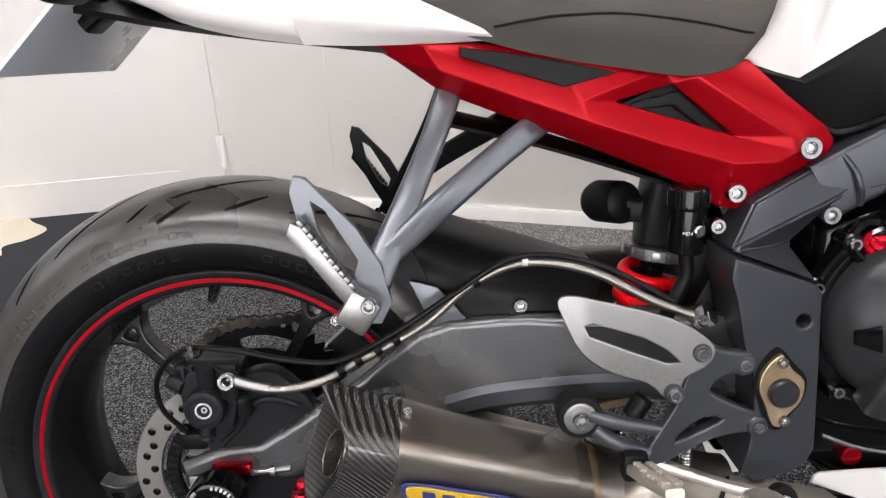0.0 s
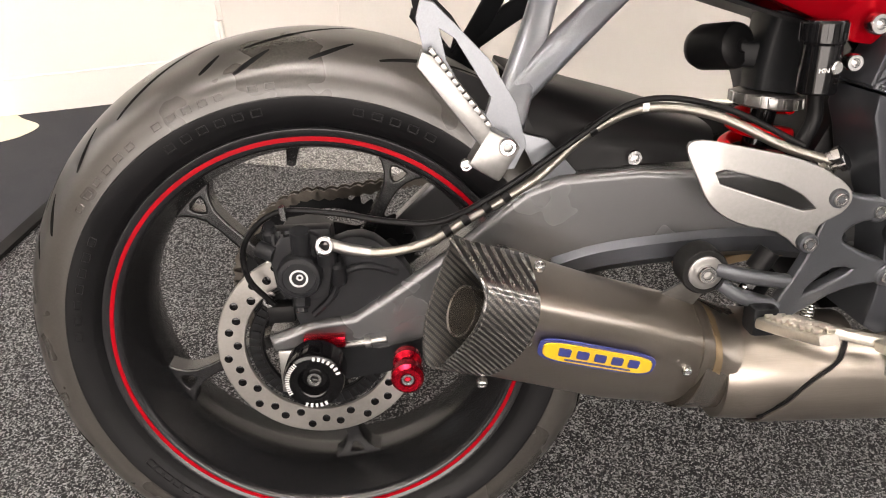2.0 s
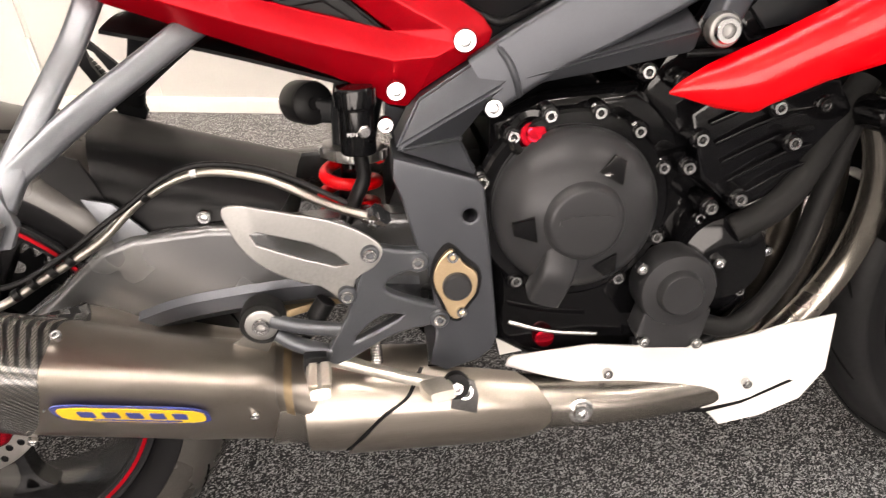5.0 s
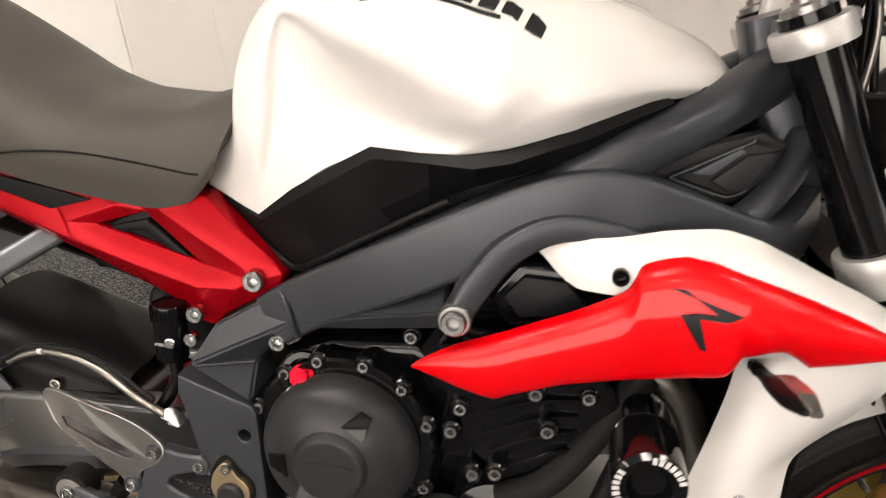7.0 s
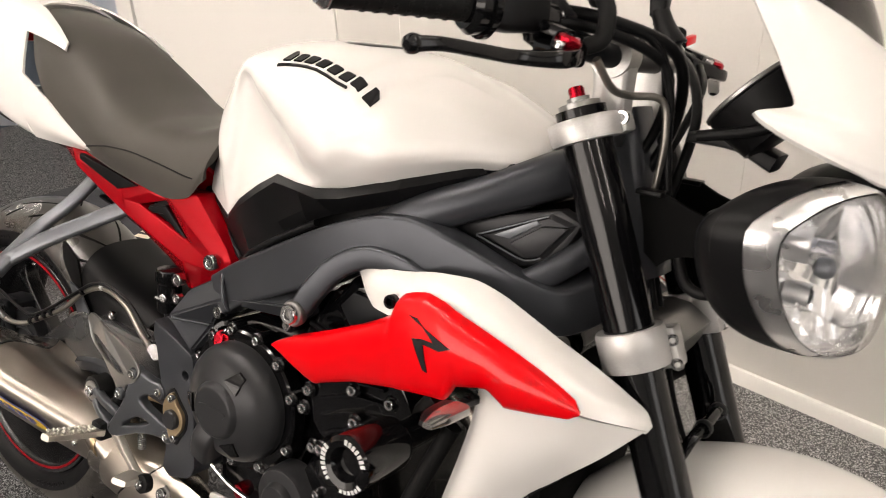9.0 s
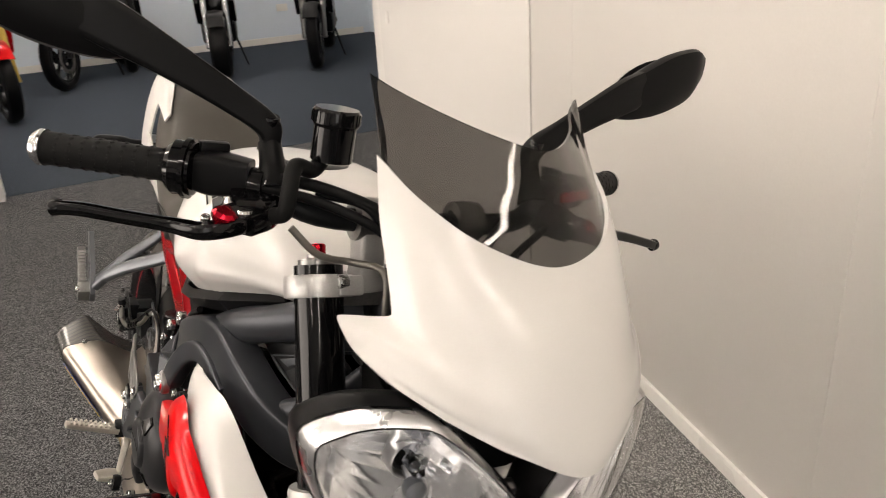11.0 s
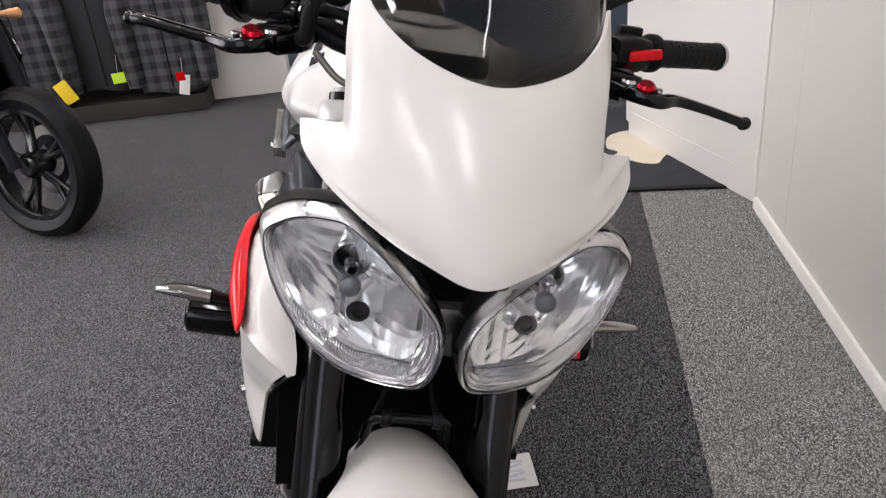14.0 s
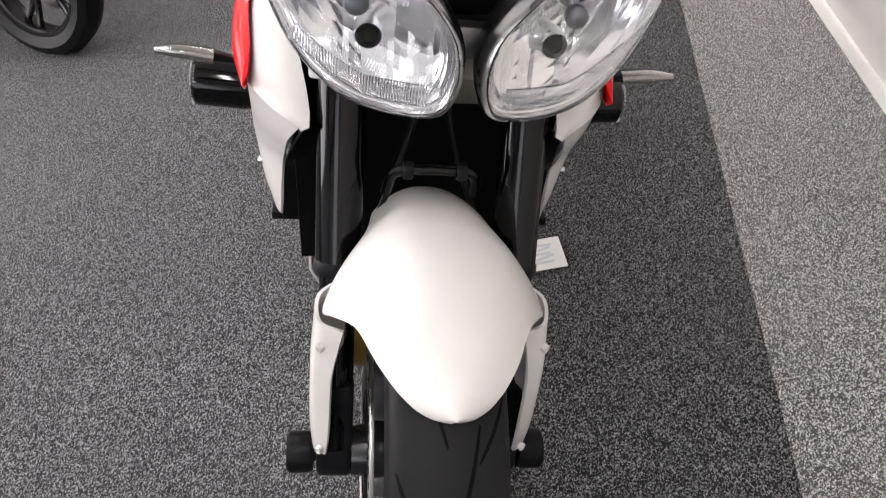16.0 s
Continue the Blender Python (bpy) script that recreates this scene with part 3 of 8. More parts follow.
def wheel(name, x, z, r_out, half, rim_half, parent, grooves, period, turn, disc_sides, mat=None, stripe=True, r_disc=0.1115, disc_y=0.088, spoke_wide=1.0):
    """Cast wheel with five forked spokes, tyre, rim tape and drilled discs."""
    rb = 0.241
    mat = mat or RIM
    h = rim_half
    prof = [(rb - 0.002, h * 0.80), (rb - 0.0015, h * 0.97), (rb - 0.001, h + 0.006), (rb - 0.003, h + 0.0088), (rb - 0.0075, h + 0.0088), (rb - 0.0088, h + 0.0075), (rb - 0.0170, h + 0.0078), (rb - 0.0205, h + 0.006), (rb - 0.023, h - 0.002), (rb - 0.027, h * 0.72), (rb - 0.034, h * 0.40), (rb - 0.0365, h * 0.2)]
    rows = prof + [(r, -y) for r, y in reversed(prof)]
    bm = lathe(rows, (x, 0, z), (0, 1, 0), 120, closed=True)
    w = part(name, bm, mat, parent, sharp=50)
    tk = (round(r_out, 3), round(half, 3))
    if tk not in SHAPES:
        SHAPES[tk] = tyre_mesh(r_out, rb + 0.001, half, TYRE if r_out > 0.33 else FRONT_TREAD)
    ty = new("tyre", SHAPES[tk])
    ty.parent = w
    ty.matrix_basis = Matrix.Translation((x, 0, z))
    ty["label"] = "worn black sport tyre with slanting grooves"
    tagged(part("groove_shade_strip", groove_mesh(r_out, rb + 0.001, half, grooves, period), GROOVE, ty), kind="stuff")
    if stripe:
        for s in (1, -1):
            part("rim_tape", ring(rb - 0.0154, rb - 0.0107, s * (h + 0.0072), s * (h + 0.0085), (x, 0, z), 160, 0.0003), TAPE, w, "thin red reflective tape")
    part("hub", lathe([(0.022, -0.085), (0.030, -0.083), (0.036, -0.05), (0.032, -0.02), (0.032, 0.02), (0.036, 0.05), (0.030, 0.083), (0.022, 0.085)], (x, 0, z), (0, 1, 0), 40), mat, w)
    for k in range(5):
        a = turn + k * 2 * math.pi / 5
        wd = 0.0072 * spoke_wide
        rim_r = rb - 0.034
        edge_up = [(0.028, 0.017), (0.06, wd * 1.25), (0.11, wd * 1.02), (0.160, wd), (0.176, wd * 1.25), (0.188, wd * 2.0), (0.197, wd * 3.0), (0.203, wd * 4.2), (rim_r + 0.002, wd * 4.6), (rim_r + 0.010, wd * 4.6)]
        flat = [(r * math.cos(a) - q * math.sin(a), r * math.sin(a) + q * math.cos(a)) for r, q in edge_up + [(r, -q) for r, q in reversed(edge_up)]]
        eye = smooth2([(r * math.cos(a) - q * math.sin(a), r * math.sin(a) + q * math.cos(a)) for r, q in ((0.183, 0), (0.198, 0.009), (0.198, -0.009))], 3)
        dp = 0.014 * spoke_wide
        bm = plate([(x + p, z + q) for p, q in flat], -dp, dp, 0.003, holes=[[(x + p, z + q) for p, q in eye]], seg=3)
        part("spoke", bm, mat, w, sharp=50)
    for s in disc_sides:
        d = part("brake_disc", ring(0.0815 if r_disc < 0.13 else r_disc - 0.04, r_disc, s * disc_y, s * (disc_y + 0.005), (x, 0, z), 96), DISC, w, "drilled steel brake disc")
        n_hole = 39 if r_disc < 0.13 else 60
        hole_me = None
        for k in range(n_hole):
            ringr = r_disc - (0.0095, 0.0175, 0.0125, 0.0220)[k % 4]
            q = (k + 0.2) * 2 * math.pi / n_hole
            m = Matrix.Translation((x + ringr * math.cos(q), s * (disc_y + 0.0051), z + ringr * math.sin(q)))
            if hole_me is None:
                ob = part("drill_hole", lathe([(0.0047, -0.0003), (0.0047, 0.0002), (0.0042, 0.0004)], (0, 0, 0), (0, s, 0), 14), BLACK, d)
                hole_me = ob.data
            else:
                ob = new("drill_hole", hole_me)
                ob.parent = d
            ob.matrix_basis = m
        part("sensor_ring", ring(0.062, 0.0775, s * (disc_y - 0.004), s * (disc_y + 0.003), (x, 0, z), 72), PLASTIC, d)
        teeth = bmesh.new()
        for k in range(48):
            q = k * math.pi / 24
            block(0.010, 0.002, 0.0038, (x + 0.0705 * math.cos(q), s * (disc_y + 0.0038), z + 0.0705 * math.sin(q)), 0, Matrix.Rotation(-q, 4, "Y"), teeth)
        tagged(part("sensor_teeth", teeth, ENGINE, d), kind="stuff")
    return w


SLASH = [(0.06, 0.10, 0.45, 0.76, 0.0030), (0.55, 0.58, 0.70, 0.83, 0.0026), (0.56, 0.06, 0.93, 0.60, 0.0026), (0.84, 0.69, 0.975, 0.885, 0.0026), (0.02, 0.62, 0.10, 0.80, 0.0024)]
rear = wheel("rear_wheel", AX, AZ, 0.332, 0.090, 0.070, bike, SLASH, 7, radians(61), (-1,))
SLASH_F = [(0.05, 0.08, 0.70, 0.42, 0.0022), (0.45, 0.40, 0.90, 0.84, 0.0020)]
front = wheel("front_wheel", FX, FZ, 0.311, 0.060, 0.044, bike, SLASH_F, 14, radians(20), (-1, 1), r_disc=0.155, disc_y=0.062)

# raised lettering bands on the sidewalls, plain blocks
bm = bmesh.new()
for a0, n, r, step in ((99, 6, 0.2605, 4.2), (60, 5, 0.2605, 4.2), (150, 7, 0.2605, 4.2), (215, 8, 0.256, 3.0), (280, 6, 0.2605, 4.2)):
    for k in range(n):
        q = radians(a0 + k * step)
        for dr, dq, wr, wq in ((0.0035, 0, 0.0012, 0.010), (-0.0035, 0, 0.0012, 0.010), (0, 0.019, 0.007, 0.0012), (0, -0.019, 0.007, 0.0012)):
            rr, qq = r + dr, q + dq
            block(wr, 0.0012, wq, (rr * math.cos(qq), -0.0876 - (rr - 0.2605) * 0.16, AZ + rr * math.sin(qq)), 0.0003, Matrix.Rotation(-qq, 4, "Y"), bm)
tagged(part("sidewall_mark", bm, SIDEWALL, rear), "raised sidewall marks as plain outlines", kind="stuff")
bm = bmesh.new()
for k in range(13):
    q = radians(95 + k * 3.5 + (3.5 if k > 1 else 0) + (3.5 if k > 6 else 0))
    for dr, dq, wr, wq in ((0.0030, 0, 0.0010, 0.010), (-0.0030, 0, 0.0010, 0.010), (0, 0.016, 0.006, 0.0010), (0, -0.016, 0.006, 0.0010)):
        rr, qq = 0.2845 + dr, q + dq
        block(wr, 0.0014, wq, (rr * math.cos(qq), -0.0868 + (rr - 0.2845) * 0.25, AZ + rr * math.sin(qq)), 0.0003, Matrix.Rotation(-qq, 4, "Y"), bm)
tagged(part("tread_mark", bm, TYRE, rear), "raised tread-edge marks as plain outlines", kind="stuff")
part("valve", tube([(-0.016, -0.034, 0.524), (-0.0165, -0.044, 0.517), (-0.017, -0.052, 0.511)], [0.008, 0.0065, 0.005], 4, 12), STEEL, rear, "chrome tyre valve")
part("valve", tube([(1.30, -0.02, 0.46), (1.305, -0.03, 0.452), (1.31, -0.04, 0.448)], [0.004, 0.004, 0.003], 4, 10), STEEL, front)
part("axle_nut", lathe([(0.020, 0), (0.020, 0.012), (0.014, 0.016), (0.014, 0.02)], (0, 0.10, AZ), (0, 1, 0), 6), STEEL, rear)

# sprocket and chain on the left side
part("sprocket", plate([(r * math.cos(a), AZ + r * math.sin(a)) for k in range(43) for r, a in ((0.114, k * 2 * math.pi / 43), (0.1235, (k + 0.3) * 2 * math.pi / 43), (0.1235, (k + 0.5) * 2 * math.pi / 43), (0.114, (k + 0.8) * 2 * math.pi / 43))], 0.088, 0.094, 0, holes=[smooth2([(r * math.cos(c + d), AZ + r * math.sin(c + d)) for r, d in ((0.100, -0.34), (0.1005, 0), (0.100, 0.34), (0.092, 0.42), (0.083, 0.34), (0.082, 0), (0.083, -0.34), (0.092, -0.42))], 3) for c in (1.47 + k * 2 * math.pi / 5 for k in range(5))]), ENGINE, bike, "black steel rear sprocket")
turn_back = [(0.1215 * math.cos(q), 0.091, AZ + 0.1215 * math.sin(q)) for q in (radians(82 + 22 * k) for k in range(9))]
chain_path = spline([(0.60, 0.091, 0.490), (0.35, 0.091, 0.474), (0.12, 0.091, 0.448)] + turn_back + [(0.14, 0.091, 0.235), (0.35, 0.091, 0.32), (0.60, 0.091, 0.40)], 40)
length = [0.0]
for a, b in zip(chain_path, chain_path[1:]):
    length.append(length[-1] + (b - a).length)
chain = part("drive_chain", tube([(p.x, 0.091, p.z) for p in chain_path[::12]], 0.0038, 2, 8), CHAIN, bike, "oily steel drive chain")
link_me = plate(smooth2([(-0.011, 0), (-0.007, 0.0078), (0, 0.0042), (0.007, 0.0078), (0.011, 0), (0.007, -0.0078), (0, -0.0042), (-0.007, -0.0078)], 2), -0.0085, -0.0065, 0)
plate(smooth2([(-0.011, 0), (-0.007, 0.0078), (0, 0.0042), (0.007, 0.0078), (0.011, 0), (0.007, -0.0078), (0, -0.0042), (-0.007, -0.0078)], 2), 0.0065, 0.0085, 0, bm=link_me)
lathe([(0.0048, -0.0065), (0.0048, 0.0065)], (0.0065, 0, 0), (0, 1, 0), 8, link_me)
first = part("chain_link", link_me, CHAIN, chain)
gap, nxt, made = 0.0159, 0.0, 0
for i in range(len(chain_path) - 1):
    while nxt <= length[i + 1]:
        p, d = chain_path[i], (chain_path[i + 1] - chain_path[i]).normalized()
        ob = first if not made else new("chain_link", first.data)
        ob.parent = chain
        ob.matrix_basis = Matrix.Translation(p) @ Matrix.Rotation(-math.atan2(d.z, d.x), 4, "Y")
        made, nxt = made + 1, nxt + gap

# ---- swingarm ----
arm = [(-0.050, 0.338), (-0.008, 0.354), (0.041, 0.361), (0.078, 0.384), (0.156, 0.437), (0.222, 0.491), (0.258, 0.503), (0.339, 0.507), (0.404, 0.502), (0.50, 0.505), (0.60, 0.50), (0.615, 0.45), (0.59, 0.405), (0.50, 0.412), (0.433, 0.432), (0.315, 0.424), (0.275, 0.412), (0.20, 0.392), (0.117, 0.327), (0.068, 0.316), (0.015, 0.326), (-0.046, 0.318)]
swing = part("swingarm", plate(arm, -0.118, -0.072, 0.010, seg=4), SWING, bike, "graphite-painted aluminium swingarm")
part("left_arm", plate([(x, z + 0.02 * (x > 0.1)) for x, z in arm], 0.105, 0.135, 0.008, bend=lambda x, y, z: (x, y - 0.05 * max(0, x - 0.3), z), seg=2), SWING, swing)
part("cross_beam", loft([[(0.36 + 0.05 * math.cos(a) * 1.2, y, 0.465 + 0.03 * math.sin(a)) for a in (k * math.pi / 8 for k in range(16))] for y in (-0.09, 0, 0.11)], 3), SWING, swing)
part("lower_rib", loft([[(x, y, z + dz) for y, dz in ((-0.117, 0.012), (-0.125, 0.004), (-0.125, -0.012), (-0.11, -0.024), (-0.08, -0.02), (-0.08, 0.01))] for x, z in ((0.25, 0.405), (0.30, 0.418), (0.38, 0.426), (0.46, 0.428), (0.56, 0.418))], 4), FRAME, swing)
part("axle_carrier", plate([(-0.035, 0.335), (0.06, 0.325), (0.10, 0.325), (0.12, 0.34), (0.112, 0.30), (0.07, 0.288), (0.03, 0.283), (-0.03, 0.285)], -0.116, -0.085, 0.004), ENGINE, swing)
part("adjuster_plate", block(0.045, 0.004, 0.05, (-0.018, -0.120, 0.300), 0.002), ALU, swing)
part("adjuster_block", block(0.044, 0.016, 0.012, (0.010, -0.121, 0.336), 0.002), RED_ANO, swing)
part("adjuster_bolt", lathe([(0.0035, 0), (0.0035, 0.022), (0.0065, 0.022), (0.0065, 0.028), (0.0035, 0.028), (0.0035, 0.045)], (0.030, -0.118, 0.327), (1, 0, 0.1), 12), ALU, swing)
bob = part("axle_bobbin", lathe([(0.020, 0), (0.031, 0.004), (0.031, 0.028), (0.029, 0.034), (0.024, 0.036), (0.016, 0.034), (0.012, 0.026), (0.008, 0.026)], (0.003, -0.147, 0.321), (0, -1, 0), 48), BLACK, bike, "round black nylon axle slider")
bolt(bob, (0.003, -0.172, 0.321), 0.008)
bm = bmesh.new()
for a0, n in ((20, 7), (130, 15), (250, 5)):
    for k in range(n):
        q = radians(a0 + k * (11 if n < 10 else 5.5))
        block(0.0042, 0.0006, 0.0026 if n < 10 else 0.0011, (0.003 + 0.0262 * math.cos(q), -0.1831, 0.321 + 0.0262 * math.sin(q)), 0, Matrix.Rotation(-q, 4, "Y"), bm)
part("print_ring", bm, PRINT, bob, "ring of small white print marks")
spool = part("paddock_spool", lathe([(0.011, 0), (0.015, 0.002), (0.015, 0.012), (0.0095, 0.016), (0.0095, 0.028), (0.0165, 0.033), (0.0165, 0.044), (0.013, 0.048), (0.008, 0.048), (0.007, 0.042)], (0.096, -0.136, 0.318), (0, -1, 0), 36), RED_ANO, bike, "red anodised paddock-stand spool")
bolt(spool, (0.096, -0.178, 0.318), 0.007)

# ---- rear brake caliper ----
cal = part("brake_caliper", plate([(-0.032, 0.405), (-0.036, 0.440), (-0.024, 0.458), (0.006, 0.462), (0.024, 0.452), (0.026, 0.420), (0.020, 0.392), (-0.004, 0.386), (-0.024, 0.392)], -0.136, -0.070, 0.004, seg=2), CASTING, bike, "black cast rear brake caliper")
part("piston_cap", lathe([(0.0225, -0.014), (0.0225, 0.004), (0.0205, 0.0075), (0.0165, 0.0085), (0.0160, 0.0070), (0.002, 0.0070)], (-0.006, -0.144, 0.420), (0, -1, 0), 40), CASTING, cal)
part("cap_mark", ring(0.0072, 0.0092, -0.1512, -0.1518, (-0.006, 0, 0.420), 28, 0.0001), PRINT, cal, "small round white mark")
part("cap_mark", ring(0.0018, 0.0034, -0.1512, -0.1518, (-0.005, 0, 0.421), 16, 0.0001), PRINT, cal)
part("caliper_bridge", block(0.060, 0.022, 0.016, (-0.004, -0.118, 0.455), 0.004), CASTING, cal)
part("caliper_lug", tube([(-0.046, -0.13, 0.446), (-0.030, -0.135, 0.440)], 0.0085, 1, 14), CASTING, cal)
part("caliper_lug", tube([(0.022, -0.140, 0.432), (0.023, -0.144, 0.456)], 0.0100, 1, 16), CASTING, cal)
part("caliper_lug", tube([(-0.003, -0.138, 0.440), (-0.002, -0.146, 0.468)], 0.0095, 1, 16), CASTING, cal)
part("pad_pin", lathe([(0.009, -0.012), (0.009, 0.004), (0.0065, 0.006), (0.0065, 0.010), (0.003, 0.010)], (-0.008, -0.138, 0.388), (0, -0.5, -0.85), 6), CASTING, cal)
for k in range(3):
    part("caliper_rib", block(0.0035, 0.012, 0.03, (-0.030 + k * 0.009, -0.129, 0.447), 0.001), CASTING, cal)
for p in ((-0.034, -0.12, 0.452), (0.030, -0.125, 0.415)):
    part("caliper_boss", lathe([(0.0085, -0.014), (0.0085, 0.010), (0.006, 0.013), (0.006, 0.018)], p, (0, -0.35, 0.94) if p[2] > 0.4 else (0, -0.3, -0.95), 14), CASTING, cal)
part("bleed_nipple", tube([(-0.016, -0.14, 0.478), (-0.017, -0.142, 0.492)], 0.0035, 1, 8), STEEL, cal)
bolt(cal, (0.021, -0.152, 0.452), 0.0095, (0.2, -0.8, 0.5))
part("banjo", lathe([(0.009, -0.006), (0.0095, 0), (0.009, 0.006)], (0.021, -0.145, 0.450), (0.2, -0.8, 0.5), 20), STEEL, cal)
bracket = part("caliper_bracket", plate(smooth2([(-0.02, 0.375), (0.010, 0.432), (0.055, 0.448), (0.088, 0.425), (0.105, 0.395), (0.07, 0.372), (0.03, 0.350), (-0.01, 0.343)], 3), -0.112, -0.086, 0.006), CASTING, bike, "black caliper bracket")
part("bracket_rib", tube([(0.0, -0.113, 0.362), (0.02, -0.115, 0.382), (0.035, -0.115, 0.408), (0.06, -0.114, 0.415), (0.09, -0.112, 0.405)], 0.004, 5, 8), CASTING, bracket)
bolt(bracket, (-0.046, -0.105, 0.378), 0.0075)
part("sensor", block(0.03, 0.022, 0.02, (-0.035, -0.100, 0.362), 0.004), PLASTIC, bracket)

# ---- brake hose and sensor lead ----
hose_pts = [(0.022, -0.146, 0.454), (0.070, -0.150, 0.443), (0.120, -0.146, 0.449), (0.165, -0.138, 0.470), (0.231, -0.132, 0.506), (0.280, -0.126, 0.546), (0.337, -0.123, 0.569), (0.405, -0.128, 0.560), (0.470, -0.142, 0.530), (0.513, -0.151, 0.516)]
hose = part("brake_hose", tube(hose_pts, 0.0048, 7, 10), HOSE, bike, "braided steel rear brake hose")
part("hose_ferrule", tube([hose_pts[0], (0.045, -0.149, 0.4475), (0.066, -0.150, 0.4435)], 0.0060, 3, 10), ALU, hose)
lead = part("sensor_lead", tube([(-0.040, -0.112, 0.375), (-0.062, -0.120, 0.41), (-0.060, -0.125, 0.45), (-0.025, -0.13, 0.482), (0.03, -0.135, 0.481), (0.09, -0.138, 0.470), (0.14, -0.140, 0.470), (0.200, -0.139, 0.500), (0.260, -0.134, 0.538), (0.33, -0.128, 0.577), (0.41, -0.128, 0.568), (0.49, -0.142, 0.530)], 0.0032, 6, 8), PLASTIC, bike, "thin black wheel sensor lead")
for p, d in (((0.160, -0.140, 0.470), (0.8, 0.1, 0.5)), ((0.200, -0.136, 0.491), (0.8, 0.1, 0.55)), ((0.181, -0.138, 0.481), (0.8, 0.1, 0.5)), ((0.285, -0.128, 0.551), (0.7, 0, 0.5)), ((0.142, -0.143, 0.460), (0.8, 0.1, 0.45))):
    part("hose_clip", lathe([(0.0062, -0.004), (0.0068, -0.003), (0.0068, 0.003), (0.0062, 0.004)], p, d, 12), PLASTIC, lead)
part("hose_clip", lathe([(0.0058, -0.003), (0.0058, 0.003)], (0.337, -0.124, 0.571), (1, 0, 0), 12), PRINT, lead, "white cable clip")
for p in ((0.513, -0.151, 0.519), (0.520, -0.150, 0.512)):
    part("hose_union", lathe([(0.006, -0.012), (0.008, -0.01), (0.008, -0.004), (0.006, -0.003), (0.006, 0.003), (0.009, 0.004), (0.009, 0.011)], p, (0.55, -0.5, 0.4), 6), STEEL, hose)

# ---- hugger over the chain and tyre ----
hug = part("hugger", sheet([[(0.235, -0.100, 0.500), (0.225, -0.094, 0.560), (0.215, -0.06, 0.595), (0.205, 0, 0.605), (0.215, 0.06, 0.60), (0.225, 0.10, 0.57)],
                            [(0.290, -0.102, 0.502), (0.290, -0.096, 0.545), (0.290, -0.06, 0.572), (0.285, 0, 0.58), (0.29, 0.06, 0.575), (0.29, 0.10, 0.55)],
                            [(0.345, -0.102, 0.508), (0.350, -0.094, 0.532), (0.355, -0.06, 0.553), (0.36, 0, 0.56), (0.355, 0.06, 0.555), (0.35, 0.10, 0.53)],
                            [(0.410, -0.098, 0.507), (0.420, -0.09, 0.518), (0.43, -0.06, 0.532), (0.43, 0, 0.536), (0.43, 0.06, 0.532), (0.42, 0.10, 0.515)]], 6, 5, 0.003), PLASTIC, bike, "black plastic rear hugger")
part("hugger_wing", sheet([[(0.150, -0.085, 0.610), (0.170, -0.095, 0.575), (0.20, -0.10, 0.545)], [(0.215, -0.096, 0.585), (0.232, -0.10, 0.55), (0.250, -0.105, 0.505)]], 6, 5, 0.004), PLASTIC, hug)
part("hugger_bracket", plate([(0.215, 0.548), (0.245, 0.540), (0.275, 0.505), (0.262, 0.485), (0.240, 0.493), (0.23, 0.515)], -0.112, -0.108, 0.001), GREY, hug, "grey cast bracket")
bolt(hug, (0.335, -0.104, 0.516), 0.008)
part("left_strap", plate([(-0.10, 0.515), (0.12, 0.53), (0.24, 0.50), (0.24, 0.49), (0.10, 0.518), (-0.10, 0.508)], 0.115, 0.118, 0.001), PLASTIC, hug)

# ---- exhaust ----
SEC = [(0.205, [(-0.150, 0.428), (-0.190, 0.450), (-0.222, 0.461), (-0.262, 0.4545), (-0.286, 0.446), (-0.286, 0.420), (-0.262, 0.375), (-0.232, 0.340), (-0.190, 0.318), (-0.150, 0.328), (-0.122, 0.370), (-0.120, 0.430)]),
       (0.30, [(-0.125, 0.385), (-0.155, 0.403), (-0.182, 0.413), (-0.220, 0.408), (-0.240, 0.399), (-0.241, 0.374), (-0.218, 0.327), (-0.186, 0.290), (-0.140, 0.262), (-0.105, 0.275), (-0.085, 0.315), (-0.085, 0.380)]),
       (0.40, [(-0.098, 0.350), (-0.122, 0.363), (-0.146, 0.369), (-0.174, 0.359), (-0.190, 0.346), (-0.191, 0.324), (-0.172, 0.283), (-0.148, 0.252), (-0.112, 0.230), (-0.086, 0.243), (-0.068, 0.282), (-0.068, 0.340)]),
       (0.455, [(-0.127 - 0.055 * math.sin(a), 0.290 + 0.055 * math.cos(a)) for a in (radians(-18 + 30 * k) for k in range(12))])]


def sec_at(x, grow=0.0):
    for (x0, a), (x1, b) in zip(SEC, SEC[1:]):
        if x <= x1 or x1 == SEC[-1][0]:
            f = (x - x0) / (x1 - x0)
            r = [(ya + (yb - ya) * f, za + (zb - za) * f) for (ya, za), (yb, zb) in zip(a, b)]
            break
    cy, cz = sum(p[0] for p in r) / 12, sum(p[1] for p in r) / 12
    return [(x, cy + (y - cy) * (1 + grow), cz + (z - cz) * (1 + grow)) for y, z in r]


SEAT_X = [0.210, 0.210, 0.210, 0.210, 0.210, 0.206, 0.190, 0.168, 0.152, 0.152, 0.170, 0.198]


def seat_ring(grow, shift=0.0):
    """The slanting line on which the end cap meets the silencer."""
    return [sec_at(x + shift, grow)[j] for j, x in enumerate(SEAT_X)]


